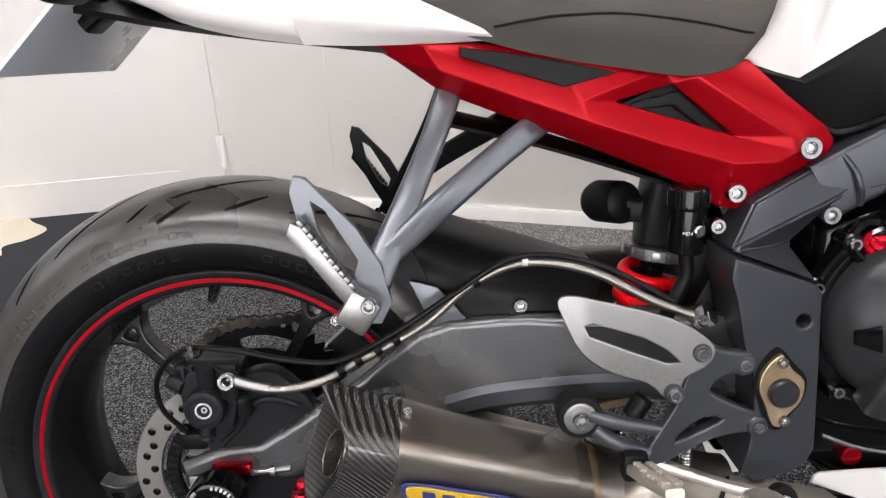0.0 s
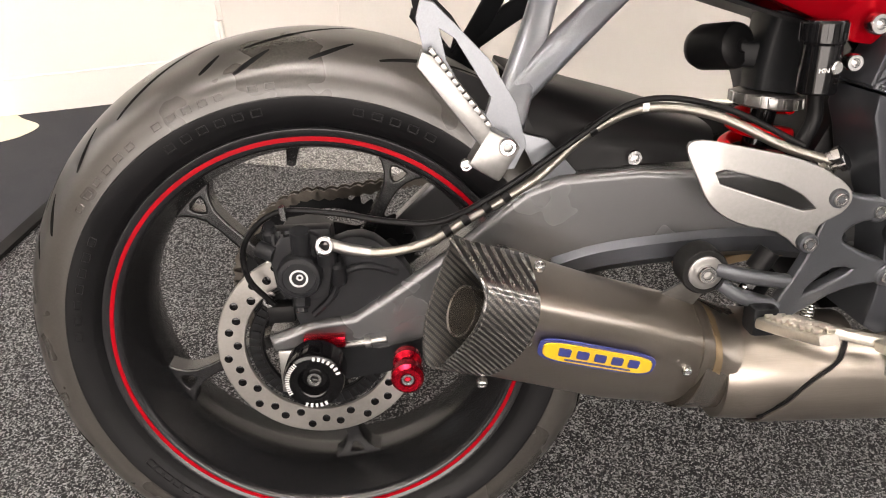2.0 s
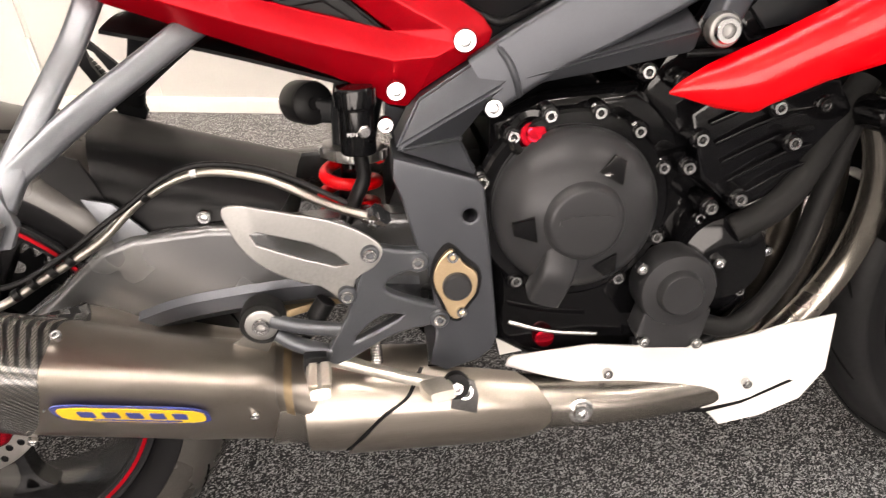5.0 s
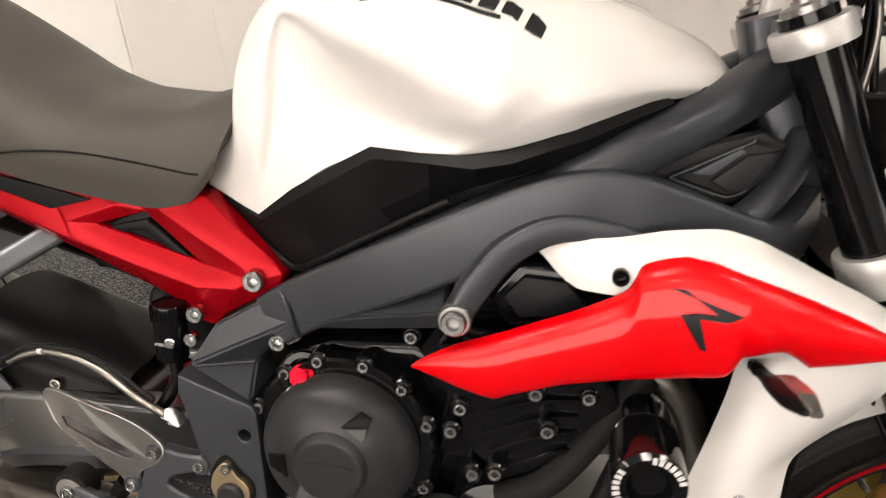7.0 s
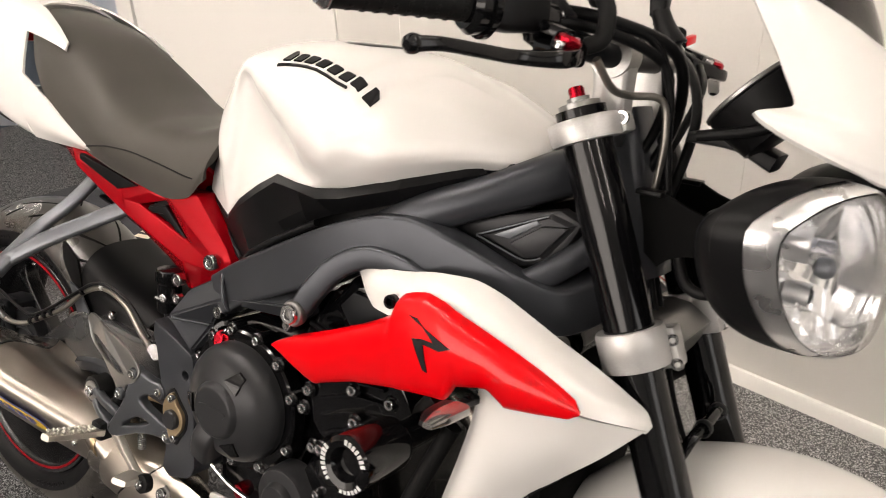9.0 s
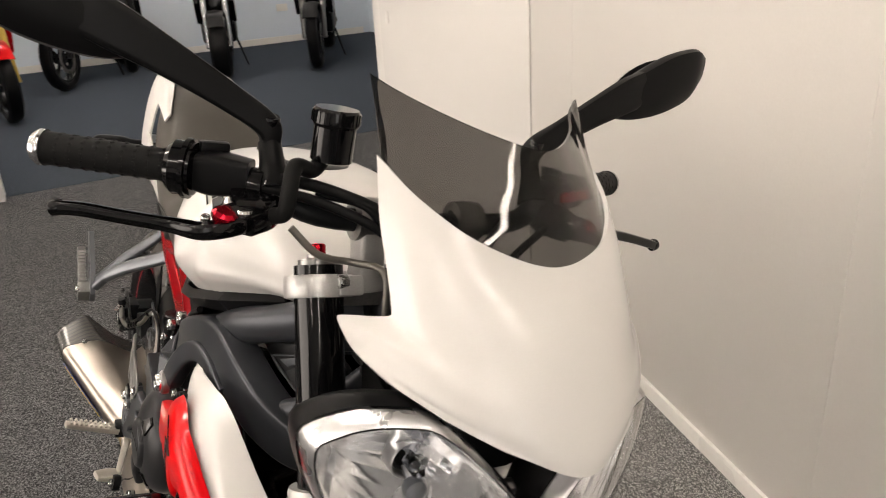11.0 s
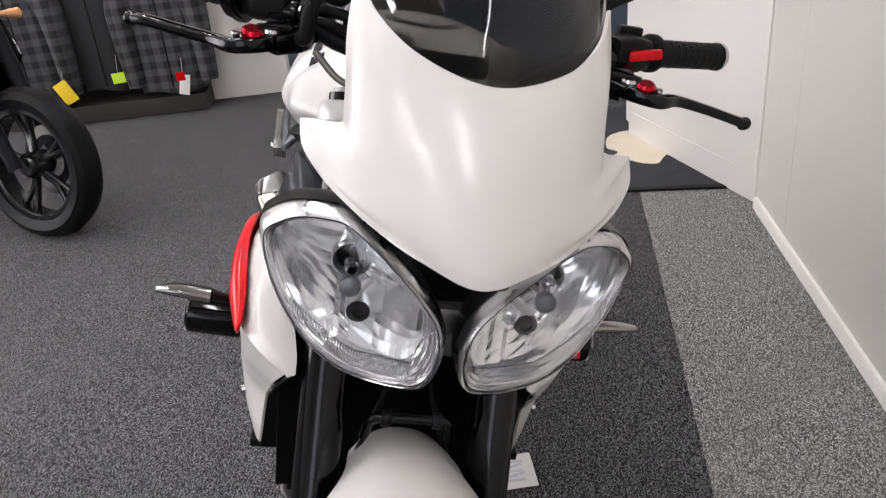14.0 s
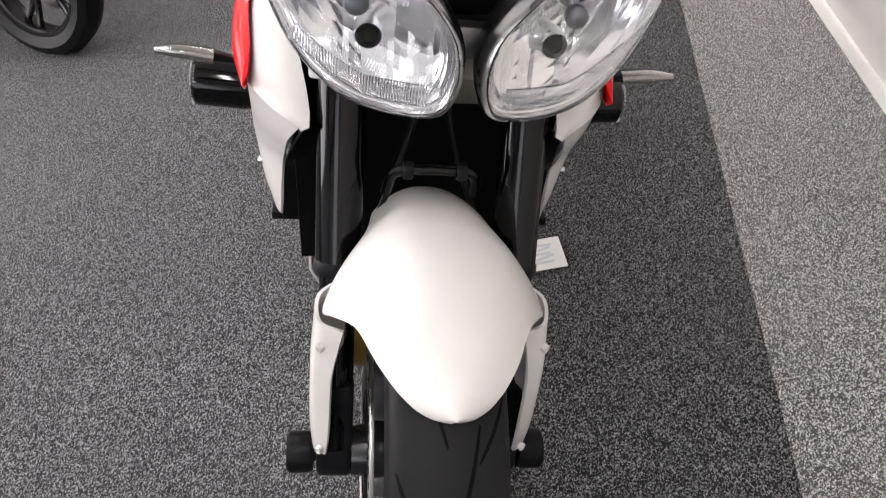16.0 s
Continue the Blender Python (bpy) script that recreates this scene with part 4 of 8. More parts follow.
can = part("silencer", loft([seat_ring(0, -0.004), sec_at(0.25), sec_at(0.30), sec_at(0.35), sec_at(0.40), sec_at(0.43), sec_at(0.455)], 3, 3), TITAN, bike, "brushed titanium six-sided silencer", sharp=60)
for x in (0.392,):
    part("band", loft([sec_at(x - 0.004, 0.02), sec_at(x + 0.004, 0.02)], 1, 3), TITAN, can)


MOUTH = [(0.142, -0.226, 0.484), (0.140, -0.237, 0.4885), (0.140, -0.244, 0.489), (0.153, -0.270, 0.476), (0.165, -0.292, 0.462), (0.160, -0.297, 0.436), (0.146, -0.274, 0.400), (0.129, -0.243, 0.364), (0.118, -0.236, 0.362), (0.112, -0.233, 0.376), (0.116, -0.228, 0.41), (0.130, -0.222, 0.450)]
MID = Vector((0.140, -0.255, 0.424))
INTO = Vector((0.85, 0.31, -0.43)).normalized()


def mouth_ring(scale, deep):
    return [MID.lerp(Vector(p), scale) + INTO * deep for p in MOUTH]


cap_rings = [seat_ring(0.0), seat_ring(0.025), [Vector(a).lerp(Vector(b), 0.5) for a, b in zip(seat_ring(0.022), MOUTH)], mouth_ring(1.0, 0), mouth_ring(0.955, 0.0005), mouth_ring(0.925, 0.012), mouth_ring(0.88, 0.050), mouth_ring(0.84, 0.085), mouth_ring(0.3, 0.088)]
bm = bmesh.new()
skin(bm, [spline(r, 3, True) for r in cap_rings])
cap = part("end_cap", bm, CARBON, can, "glossy carbon twill end cap", sharp=28)
part("cap_edge", tube(mouth_ring(0.98, 0.0)[2:8], 0.0022, 4, 8), CARBON, cap)
c = Vector((0.151, -0.256, 0.425))
part("outlet", lathe([(0.0225, -0.05), (0.0235, 0.004), (0.0228, 0.006), (0.0212, 0.005), (0.0200, -0.012), (0.0190, -0.028), (0.0150, -0.030), (0.0145, -0.045), (0.002, -0.046)], c, -INTO, 48), PIPE, can, "heat-tinted steel outlet")
for p, a in (((0.216, -0.245, 0.460), (0, -0.4, 0.9)), ((0.200, -0.276, 0.405), (0, -0.9, -0.4)), ((0.165, -0.240, 0.345), (0, -0.8, -0.5)), ((0.332, -0.155, 0.268), (0, -0.7, -0.7)), ((0.372, -0.200, 0.322), (0, -0.9, -0.4)), ((0.40, -0.150, 0.252), (0, -0.8, -0.6))):
    bolt(can, p, 0.005, a, name="rivet")


def on_side(x, s, lift):
    """A place on the silencer's outer flank: x along it, s from its lower to its upper edge."""
    r = sec_at(x)
    lo, hi = Vector(r[7]), Vector(r[5])
    n = (Vector(sec_at(x + 0.05)[6]) - Vector(r[6])).cross(hi - lo).normalized()
    n = n if n.y < 0 else -n
    return lo.lerp(hi, s) + n * lift


def sticker(name, x0, x1, s0, s1, lift, mat, label="", round_end=True):
    bm = bmesh.new()
    pts = []
    for k in range(24):
        q = 2 * math.pi * k / 24
        ex = 0.5 + 0.5 * math.copysign(abs(math.cos(q)) ** 0.35, math.cos(q))
        es = 0.5 + 0.5 * math.copysign(abs(math.sin(q)) ** (0.6 if round_end else 0.2), math.sin(q))
        pts.append((x0 + (x1 - x0) * ex, s0 + (s1 - s0) * es))
    rings = [[on_side(x, s, l) for x, s in pts] for l in (lift - 0.0012, lift)]
    skin(bm, rings)
    return part(name, bm, mat, can, label)


sticker("badge_border", 0.209, 0.331, 0.60, 1.02, 0.0062, BLUE, "blue border of the maker's badge")
sticker("badge", 0.213, 0.327, 0.65, 0.97, 0.0074, YELLOW, "yellow enamel badge with blue bars")
for k in range(5):
    x = 0.228 + k * 0.018
    sticker("badge_bar", x, x + 0.012, 0.76, 0.90, 0.0082, BLUE, round_end=False)
sticker("badge_line", 0.235, 0.305, 0.69, 0.715, 0.0082, BLUE, round_end=False)

pipe_path = [(0.39, -0.128, 0.305), (0.43, -0.126, 0.294), (0.48, -0.128, 0.283), (0.55, -0.135, 0.275), (0.63, -0.145, 0.268), (0.70, -0.140, 0.261), (0.80, -0.138, 0.253), (0.92, -0.11, 0.243), (1.0, -0.08, 0.25)]
pipe = part("exhaust_pipe", tube(pipe_path, [0.062, 0.056, 0.050, 0.046, 0.040, 0.033, 0.030, 0.027, 0.025], 6, 28), PIPE, bike, "polished stainless exhaust link pipe")
part("weld_band", loft([sec_at(0.404, 0.015), sec_at(0.412, 0.015)], 1, 3), BRONZE, pipe, "gold heat-tinted weld")
part("silencer_neck", tube([(0.425, -0.128, 0.2885), (0.47, -0.1302, 0.287), (0.56, -0.1335, 0.2838)], [0.0595, 0.0605, 0.0570], 4, 32), TITAN, pipe)


def shield_row(deg, x0, x1, lift):
    """One line along the heat shield at an angle round the pipe, between its rear and front edges."""
    row = []
    for k in range(8):
        x = x0 + (x1 - x0) * k / 7
        f = max(0.0, (x - 0.46) / 0.235)
        zc, r = 0.287 - 0.019 * f * f, 0.061 - 0.006 * f - 0.015 * f ** 4 + lift
        row.append((x, -0.130 - 0.008 * f - r * math.cos(radians(deg)), zc + r * math.sin(radians(deg))))
    return row


SHIELD = ((-120, 0.470, 0.620), (-75, 0.462, 0.650), (-40, 0.466, 0.680), (-10, 0.488, 0.696), (12, 0.512, 0.697), (30, 0.538, 0.690), (45, 0.547, 0.682), (62, 0.556, 0.660))
sh = part("heat_shield", sheet([shield_row(a, p, q, 0.003) for a, p, q in SHIELD], 4, 3, 0.002), TITAN, pipe, "satin steel heat shield with a wavy rear edge")
# dark strip paints the shade in the gap along the shield's rear edge
part("shield_gap_shade", sheet([shield_row(a, p - 0.005, p + 0.02, 0.0015) for a, p, q in SHIELD[2:]], 4, 2, 0.002), PLASTIC, sh, "dark strip painted as the shade in the gap behind the heat shield")
for p in ((0.500, -0.172, 0.246), (0.640, -0.172, 0.250)):
    bolt(sh, p, 0.006, (0, -0.8, -0.5))
part("shield_strap", plate([(0.580, 0.298), (0.610, 0.288), (0.613, 0.312), (0.609, 0.330), (0.600, 0.336), (0.588, 0.326)], -0.192, -0.188, 0.0015), ALU, sh, "bent grey steel strap")
bolt(sh, (0.5975, -0.193, 0.3215), 0.010, (0, -1, 0.2))
part("bolt_washer", lathe([(0.015, 0), (0.015, 0.003), (0.011, 0.004)], (0.734, -0.168, 0.262), (0, -1, 0.15), 28), STEEL, pipe)
bolt(pipe, (0.734, -0.172, 0.2625), 0.010, (0, -1, 0.15))
hang = part("exhaust_hanger", plate([(0.33, 0.372), (0.395, 0.418), (0.40, 0.395), (0.385, 0.365), (0.36, 0.350)], -0.166, -0.162, 0.001, bend=lambda x, y, z: (x, y + (0.40 - z) * 0.3, z)), ALU, bike, "aluminium silencer hanger")
part("hanger_bush", lathe([(0.022, 0), (0.0235, 0.002), (0.0235, 0.026), (0.022, 0.028)], (0.39, -0.150, 0.417), (0, -1, 0), 32), RUBBER, hang)
part("hanger_washer", lathe([(0.017, 0), (0.017, 0.002), (0.012, 0.003)], (0.39, -0.178, 0.417), (0, -1, 0), 32), ALU, hang)
bolt(hang, (0.39, -0.181, 0.417), 0.009)


from mathutils.bvhtree import BVHTree


# ---- frame ----
def box_ring(c, d, w, h, up=(0, 0, 1), power=0.45, n=16):
    """A rounded rectangular section at c across the direction d: w wide sideways, h high."""
    c, d, up = Vector(c), Vector(d).normalized(), Vector(up)
    s = d.cross(up).normalized()
    t = s.cross(d).normalized()
    return [c + s * (math.copysign(abs(math.cos(a)) ** power, math.cos(a)) * w / 2) + t * (math.copysign(abs(math.sin(a)) ** power, math.sin(a)) * h / 2) for a in (2 * math.pi * k / n for k in range(n))]


def beam(path, widths, heights, n=6, up=(0, 0, 1), power=0.45):
    p = [Vector(q) for q in path]
    rings = []
    for i, c in enumerate(p):
        d = p[min(i + 1, len(p) - 1)] - p[max(i - 1, 0)]
        rings.append(box_ring(c, d, widths[i], heights[i], up, power))
    return loft(rings, n)


frame_ob = part("frame", beam([(1.145, 0, 0.97), (1.165, 0, 0.90), (1.19, 0, 0.82), (1.205, 0, 0.785)], [0.07, 0.075, 0.075, 0.06], [0.075, 0.08, 0.08, 0.07], 4, up=(1, 0, 0)), FRAME, bike, "graphite-painted aluminium twin-spar frame")


def side(pts, s):
    return [(x, y * -s, z) for x, y, z in pts]


for s in (-1, 1):
    spar = side([(0.640, -0.118, 0.640), (0.70, -0.128, 0.676), (0.78, -0.142, 0.716), (0.86, -0.150, 0.757), (0.93, -0.150, 0.790), (0.985, -0.145, 0.800), (1.04, -0.138, 0.787), (1.10, -0.122, 0.765), (1.15, -0.09, 0.752), (1.19, -0.03, 0.775)], s)
    part("main_spar", beam(spar, [0.040, 0.042, 0.045, 0.046, 0.046, 0.045, 0.044, 0.044, 0.042, 0.04], [0.062, 0.062, 0.066, 0.066, 0.064, 0.066, 0.062, 0.058, 0.055, 0.055], power=0.24), FRAME, frame_ob)
    part("upper_spar", beam(side([(0.93, -0.142, 0.803), (0.99, -0.132, 0.834), (1.05, -0.108, 0.862), (1.10, -0.076, 0.888), (1.15, -0.03, 0.915)], s), [0.04, 0.046, 0.046, 0.048, 0.05], [0.04, 0.048, 0.047, 0.052, 0.055], power=0.8), FRAME, frame_ob)
    weld = part("weld_bead", tube(side([(0.652, -0.137, 0.678), (0.662, -0.146, 0.662), (0.668, -0.148, 0.645), (0.672, -0.142, 0.628)], s), 0.0035, 5, 8), FRAME, frame_ob)
    part("weld_bead", lathe([(0.0262, -0.002), (0.0275, 0), (0.0262, 0.002)], side([(1.085, -0.086, 0.880)], s)[0], (0.72, 0.42 * -s * -1 if s < 0 else -0.42, 0.36), 30), FRAME, frame_ob)
    part("engine_arm", beam(side([(1.03, -0.158, 0.760), (0.985, -0.163, 0.776), (0.94, -0.168, 0.776), (0.900, -0.175, 0.755), (0.872, -0.182, 0.722), (0.853, -0.187, 0.690)], s), [0.022, 0.024, 0.025, 0.026, 0.027, 0.026], [0.020, 0.024, 0.028, 0.030, 0.030, 0.028], 6), FRAME, frame_ob)
    bm = bmesh.new()
    skin(bm, [[(x, s * y, z) for x, y, z in r] for r in (
        [(0.672, 0.118, 0.655), (0.676, 0.146, 0.648), (0.674, 0.140, 0.636), (0.672, 0.112, 0.640)],
        [(0.755, 0.125, 0.684), (0.757, 0.164, 0.668), (0.756, 0.150, 0.648), (0.755, 0.118, 0.650)],
        [(0.838, 0.140, 0.710), (0.840, 0.184, 0.688), (0.840, 0.168, 0.664), (0.838, 0.132, 0.668)])])
    bmesh.ops.recalc_face_normals(bm, faces=bm.faces)
    bmesh.ops.bevel(bm, geom=bm.edges[:], offset=0.003, segments=2, affect="EDGES", clamp_overlap=True)
    part("gusset", bm, FRAME, frame_ob, sharp=25)
    pl = [(0.540, 0.582), (0.575, 0.570), (0.622, 0.554), (0.630, 0.545), (0.635, 0.46), (0.639, 0.372), (0.632, 0.356), (0.618, 0.345), (0.580, 0.334), (0.563, 0.345), (0.570, 0.3785), (0.572, 0.414), (0.567, 0.463), (0.557, 0.486), (0.545, 0.54), (0.538, 0.560)]
    hole = [[(0.614 + 0.007 * math.cos(a), 0.515 + 0.007 * math.sin(a)) for a in (k * math.pi / 6 for k in range(12))]]
    part("pivot_plate", plate(pl, -0.170, -0.085, 0.004, holes=hole, seg=2, bend=lambda x, y, z: (x, y * -s, z)), FRAME, frame_ob)
    cast = [(0.543, 0.150, 0.584), (0.570, 0.132, 0.630), (0.657, 0.128, 0.679), (0.674, 0.142, 0.648), (0.640, 0.132, 0.618), (0.613, 0.122, 0.584), (0.624, 0.170, 0.556)]
    bm = bmesh.new()
    out = [bm.verts.new((x, s * y, z)) for x, y, z in cast]
    inn = [bm.verts.new((x, s * 0.085, z)) for x, y, z in cast]
    for i in range(7):
        bm.faces.new((out[i], out[(i + 1) % 7], inn[(i + 1) % 7], inn[i]))
    for f in ((0, 1, 2), (0, 2, 3), (0, 3, 4), (0, 4, 5), (0, 5, 6)):
        bm.faces.new([out[i] for i in f])
    bmesh.ops.recalc_face_normals(bm, faces=bm.faces)
    bmesh.ops.bevel(bm, geom=[e for e in bm.edges if len(e.link_faces) == 2 and e.calc_face_angle() > 0.2], offset=0.003, segments=3, affect="EDGES", clamp_overlap=True)
    part("pivot_facet", bm, FRAME, frame_ob, sharp=25)
# black pieces painted as shade between the pivot plates and in the recess round the pivot cover, bolts and the bronze
# cover
part("pivot_shade_block", plate([(0.532, 0.37), (0.530, 0.50), (0.560, 0.560), (0.640, 0.560), (0.640, 0.320), (0.570, 0.320)], -0.080, 0.080, 0.008), PLASTIC, frame_ob)
part("pivot_recess_shade", plate(smooth2([(0.590, 0.488), (0.608, 0.470), (0.6225, 0.453), (0.620, 0.428), (0.607, 0.410), (0.599, 0.396), (0.586, 0.400), (0.576, 0.423), (0.5685, 0.445), (0.573, 0.470)], 3), -0.1712, -0.165, 0.0006), PLASTIC, frame_ob)
piv = part("pivot_cover", plate(smooth2([(0.592, 0.482), (0.604, 0.466), (0.618, 0.452), (0.616, 0.430), (0.604, 0.415), (0.598, 0.402), (0.588, 0.405), (0.580, 0.425), (0.572, 0.445), (0.576, 0.466)], 3), -0.177, -0.168, 0.002), BRONZE, bike, "bronze-coloured swingarm pivot cover")
part("pivot_cap", lathe([(0.0155, 0), (0.0155, 0.006), (0.013, 0.009), (0.004, 0.009)], (0.596, -0.176, 0.441), (0, -1, 0), 32), COVER, piv)
bolt(piv, (0.593, -0.177, 0.474), 0.006)
bolt(piv, (0.600, -0.177, 0.410), 0.006)
bolt(frame_ob, (0.646, -0.135, 0.617), 0.010)
part("bolt_collar", lathe([(0.0165, 0), (0.0170, 0.008), (0.015, 0.011)], (0.853, -0.192, 0.688), (0, -1, 0), 32), ALU, frame_ob)
bolt(frame_ob, (0.853, -0.202, 0.688), 0.0125)

# ---- red subframe ----
RAIL = {  # x, depth outwards, z of the corners of one side rail
    "t0": (0.176, 0.098, 0.796), "t1": (0.235, 0.112, 0.793), "t2": (0.300, 0.112, 0.792), "t3": (0.371, 0.116, 0.778), "t4": (0.430, 0.114, 0.770), "t5": (0.475, 0.112, 0.768), "t6": (0.520, 0.112, 0.772), "t7": (0.560, 0.113, 0.772), "t8": (0.600, 0.116, 0.737), "t9": (0.640, 0.121, 0.706), "t10": (0.650, 0.122, 0.691), "t11": (0.645, 0.121, 0.675),
    "b0": (0.614, 0.116, 0.657), "b1": (0.575, 0.112, 0.634), "b2": (0.560, 0.112, 0.619), "b3": (0.541, 0.110, 0.622), "b4": (0.515, 0.104, 0.640), "b5": (0.4855, 0.101, 0.6537), "b6": (0.379, 0.097, 0.6966), "b7": (0.321, 0.094, 0.718), "b8": (0.2527, 0.090, 0.7445), "b9": (0.208, 0.088, 0.776),
    "c1": (0.253, 0.117, 0.766), "c2": (0.332, 0.122, 0.738), "c3": (0.400, 0.125, 0.714), "c4": (0.472, 0.126, 0.691), "c5": (0.548, 0.127, 0.669), "c6": (0.594, 0.127, 0.670), "c7": (0.614, 0.126, 0.681),
    "h0": (0.428, 0.117, 0.733), "h1": (0.486, 0.111, 0.749), "h2": (0.551, 0.117, 0.696), "u0": (0.395, 0.123, 0.735), "u1": (0.455, 0.120, 0.757), "r0": (0.507, 0.122, 0.757), "r1": (0.555, 0.124, 0.7255), "r2": (0.606, 0.125, 0.695)}
RAIL_RIM = "t0 t1 t2 t3 t4 t5 t6 t7 t8 t9 t10 t11 b0 b1 b2 b3 b4 b5 b6 b7 b8 b9".split()
RAIL_FACES = "t0 t1 c1 b9|b9 c1 b8|t1 t2 c2 c1|t2 t3 c3 c2|t3 u0 c3|c1 c2 b7 b8|c2 c3 b6 b7|c3 c4 b5 b6|c4 c5 b4 b5|c5 b3 b4|c5 b2 b3|c5 c6 b1 b2|c6 b0 b1|c6 c7 t11 b0|c7 t10 t11|u0 h0 c4 c3|h0 h2 c5 c4|h2 c6 c5|h2 c7 c6|t3 t4 u1 u0|u0 u1 h1 h0|t4 t5 u1|u1 t5 h1|t5 t6 r0 h1|h1 r0 r1 h2|r1 r2 h2|r2 c7 h2|t6 t7 r0|r0 t7 t8 r1|r1 t8 t9 r2|r2 t9 t10 c7".split("|")


def rail_mesh(s):
    """One cast rail: creased outer facets, a triangular opening, walls turned in behind."""
    bm = bmesh.new()
    out = {k: bm.verts.new((x, s * y, z)) for k, (x, y, z) in RAIL.items()}
    for f in RAIL_FACES:
        bm.faces.new([out[k] for k in f.split()])
    for loop, back in ((RAIL_RIM, 0.078), (["h0", "h1", "h2"], 0.092)):
        inner = [bm.verts.new((RAIL[k][0], s * back, RAIL[k][2])) for k in loop]
        for i in range(len(loop)):
            j = (i + 1) % len(loop)
            bm.faces.new((out[loop[i]], out[loop[j]], inner[j], inner[i]))
    bmesh.ops.recalc_face_normals(bm, faces=bm.faces)
    bmesh.ops.bevel(bm, geom=[e for e in bm.edges if len(e.link_faces) == 2 and e.calc_face_angle() > 0.16], offset=0.0034, segments=3, profile=0.5, affect="EDGES", clamp_overlap=True)
    return bm


for s in (-1, 1):
    sub = part("subframe_rail", rail_mesh(s), RED_SATIN, bike, "satin red cast subframe rail", sharp=24)
    part("rail_infill", plate([(0.428, 0.727), (0.484, 0.751), (0.55, 0.692)], -0.108, -0.100, 0.003, bend=lambda x, y, z: (x, y * -s, z)), PLASTIC, sub, "black triangular insert")
    part("infill_ridge", beam([(x, y * -s, z) for x, y, z in ((0.445, -0.110, 0.727), (0.488, -0.112, 0.735), (0.535, -0.110, 0.697))], [0.006, 0.010, 0.006], [0.008, 0.016, 0.008], 1), PLASTIC, sub)
    part("top_grille", plate([(0.272, 0.789), (0.33, 0.781), (0.379, 0.7725), (0.428, 0.762), (0.3765, 0.7484), (0.32, 0.765), (0.272, 0.780)], -0.1225, -0.096, 0.002, bend=lambda x, y, z: (x, y * -s, z)), PLASTIC, sub, "black slatted infill")
    bolt(sub, (0.620, -0.130 * -s, 0.685), 0.012, (0, s, 0))
    bolt(sub, (0.549, -0.133 * -s, 0.641), 0.010, (0, s, 0))
part("inner_fender", sheet([[(0.26, y, 0.70 + 0.02 * math.cos(y * 12)) for y in (-0.08, -0.04, 0, 0.04, 0.08)], [(0.36, y, 0.675 + 0.02 * math.cos(y * 12)) for y in (-0.08, -0.04, 0, 0.04, 0.08)], [(0.52, y, 0.63 + 0.01 * math.cos(y * 12)) for y in (-0.08, -0.04, 0, 0.04, 0.08)]], 4, 3, 0.004), PLASTIC, bike, "black plastic inner fender")

# ---- seat ----
seat_rows = [
    [(0.055, 0, 1.020), (0.060, 0.04, 1.018), (0.070, 0.075, 1.003), (0.085, 0.092, 0.975), (0.10, 0.10, 0.93), (0.12, 0.105, 0.90)],
    [(0.13, 0, 1.008), (0.13, 0.045, 1.004), (0.135, 0.085, 0.988), (0.14, 0.105, 0.955), (0.15, 0.113, 0.91), (0.16, 0.113, 0.86)],
    [(0.21, 0, 0.982), (0.21, 0.05, 0.977), (0.21, 0.09, 0.958), (0.21, 0.114, 0.922), (0.21, 0.120, 0.87), (0.22, 0.117, 0.82)],
    [(0.29, 0, 0.935), (0.29, 0.055, 0.930), (0.29, 0.10, 0.912), (0.29, 0.124, 0.876), (0.29, 0.128, 0.835), (0.29, 0.121, 0.796)],
    [(0.36, 0, 0.892), (0.36, 0.06, 0.888), (0.36, 0.105, 0.872), (0.36, 0.130, 0.842), (0.36, 0.133, 0.812), (0.36, 0.122, 0.778)],
    [(0.43, 0, 0.870), (0.43, 0.06, 0.867), (0.43, 0.105, 0.855), (0.43, 0.130, 0.832), (0.43, 0.134, 0.806), (0.43, 0.122, 0.766)],
    [(0.50, 0, 0.866), (0.50, 0.05, 0.864), (0.50, 0.095, 0.855), (0.50, 0.122, 0.832), (0.50, 0.131, 0.802), (0.50, 0.122, 0.757)],
    [(0.56, 0, 0.878), (0.56, 0.045, 0.876), (0.56, 0.085, 0.866), (0.562, 0.110, 0.84), (0.560, 0.122, 0.800), (0.542, 0.119, 0.764)],
    [(0.60, 0, 0.898), (0.60, 0.04, 0.895), (0.60, 0.075, 0.885), (0.594, 0.100, 0.855), (0.582, 0.114, 0.822), (0.573, 0.114, 0.795)]]
seat = part("seat", sheet(seat_rows, 6, 5, 0.012, True), SEAT, bike, "charcoal vinyl one-piece rider and pillion seat", sharp=70)
for s in (1, -1):
    part("seam", tube([(x, y * s, z) for x, y, z in ((0.305, 0.1305, 0.807), (0.340, 0.1330, 0.8130), (0.3735, 0.1342, 0.8165), (0.430, 0.1342, 0.8170), (0.4944, 0.1315, 0.809), (0.545, 0.1250, 0.799), (0.560, 0.1215, 0.797))], 0.0014, 5, 8), RUBBER, seat, "stitched piping")

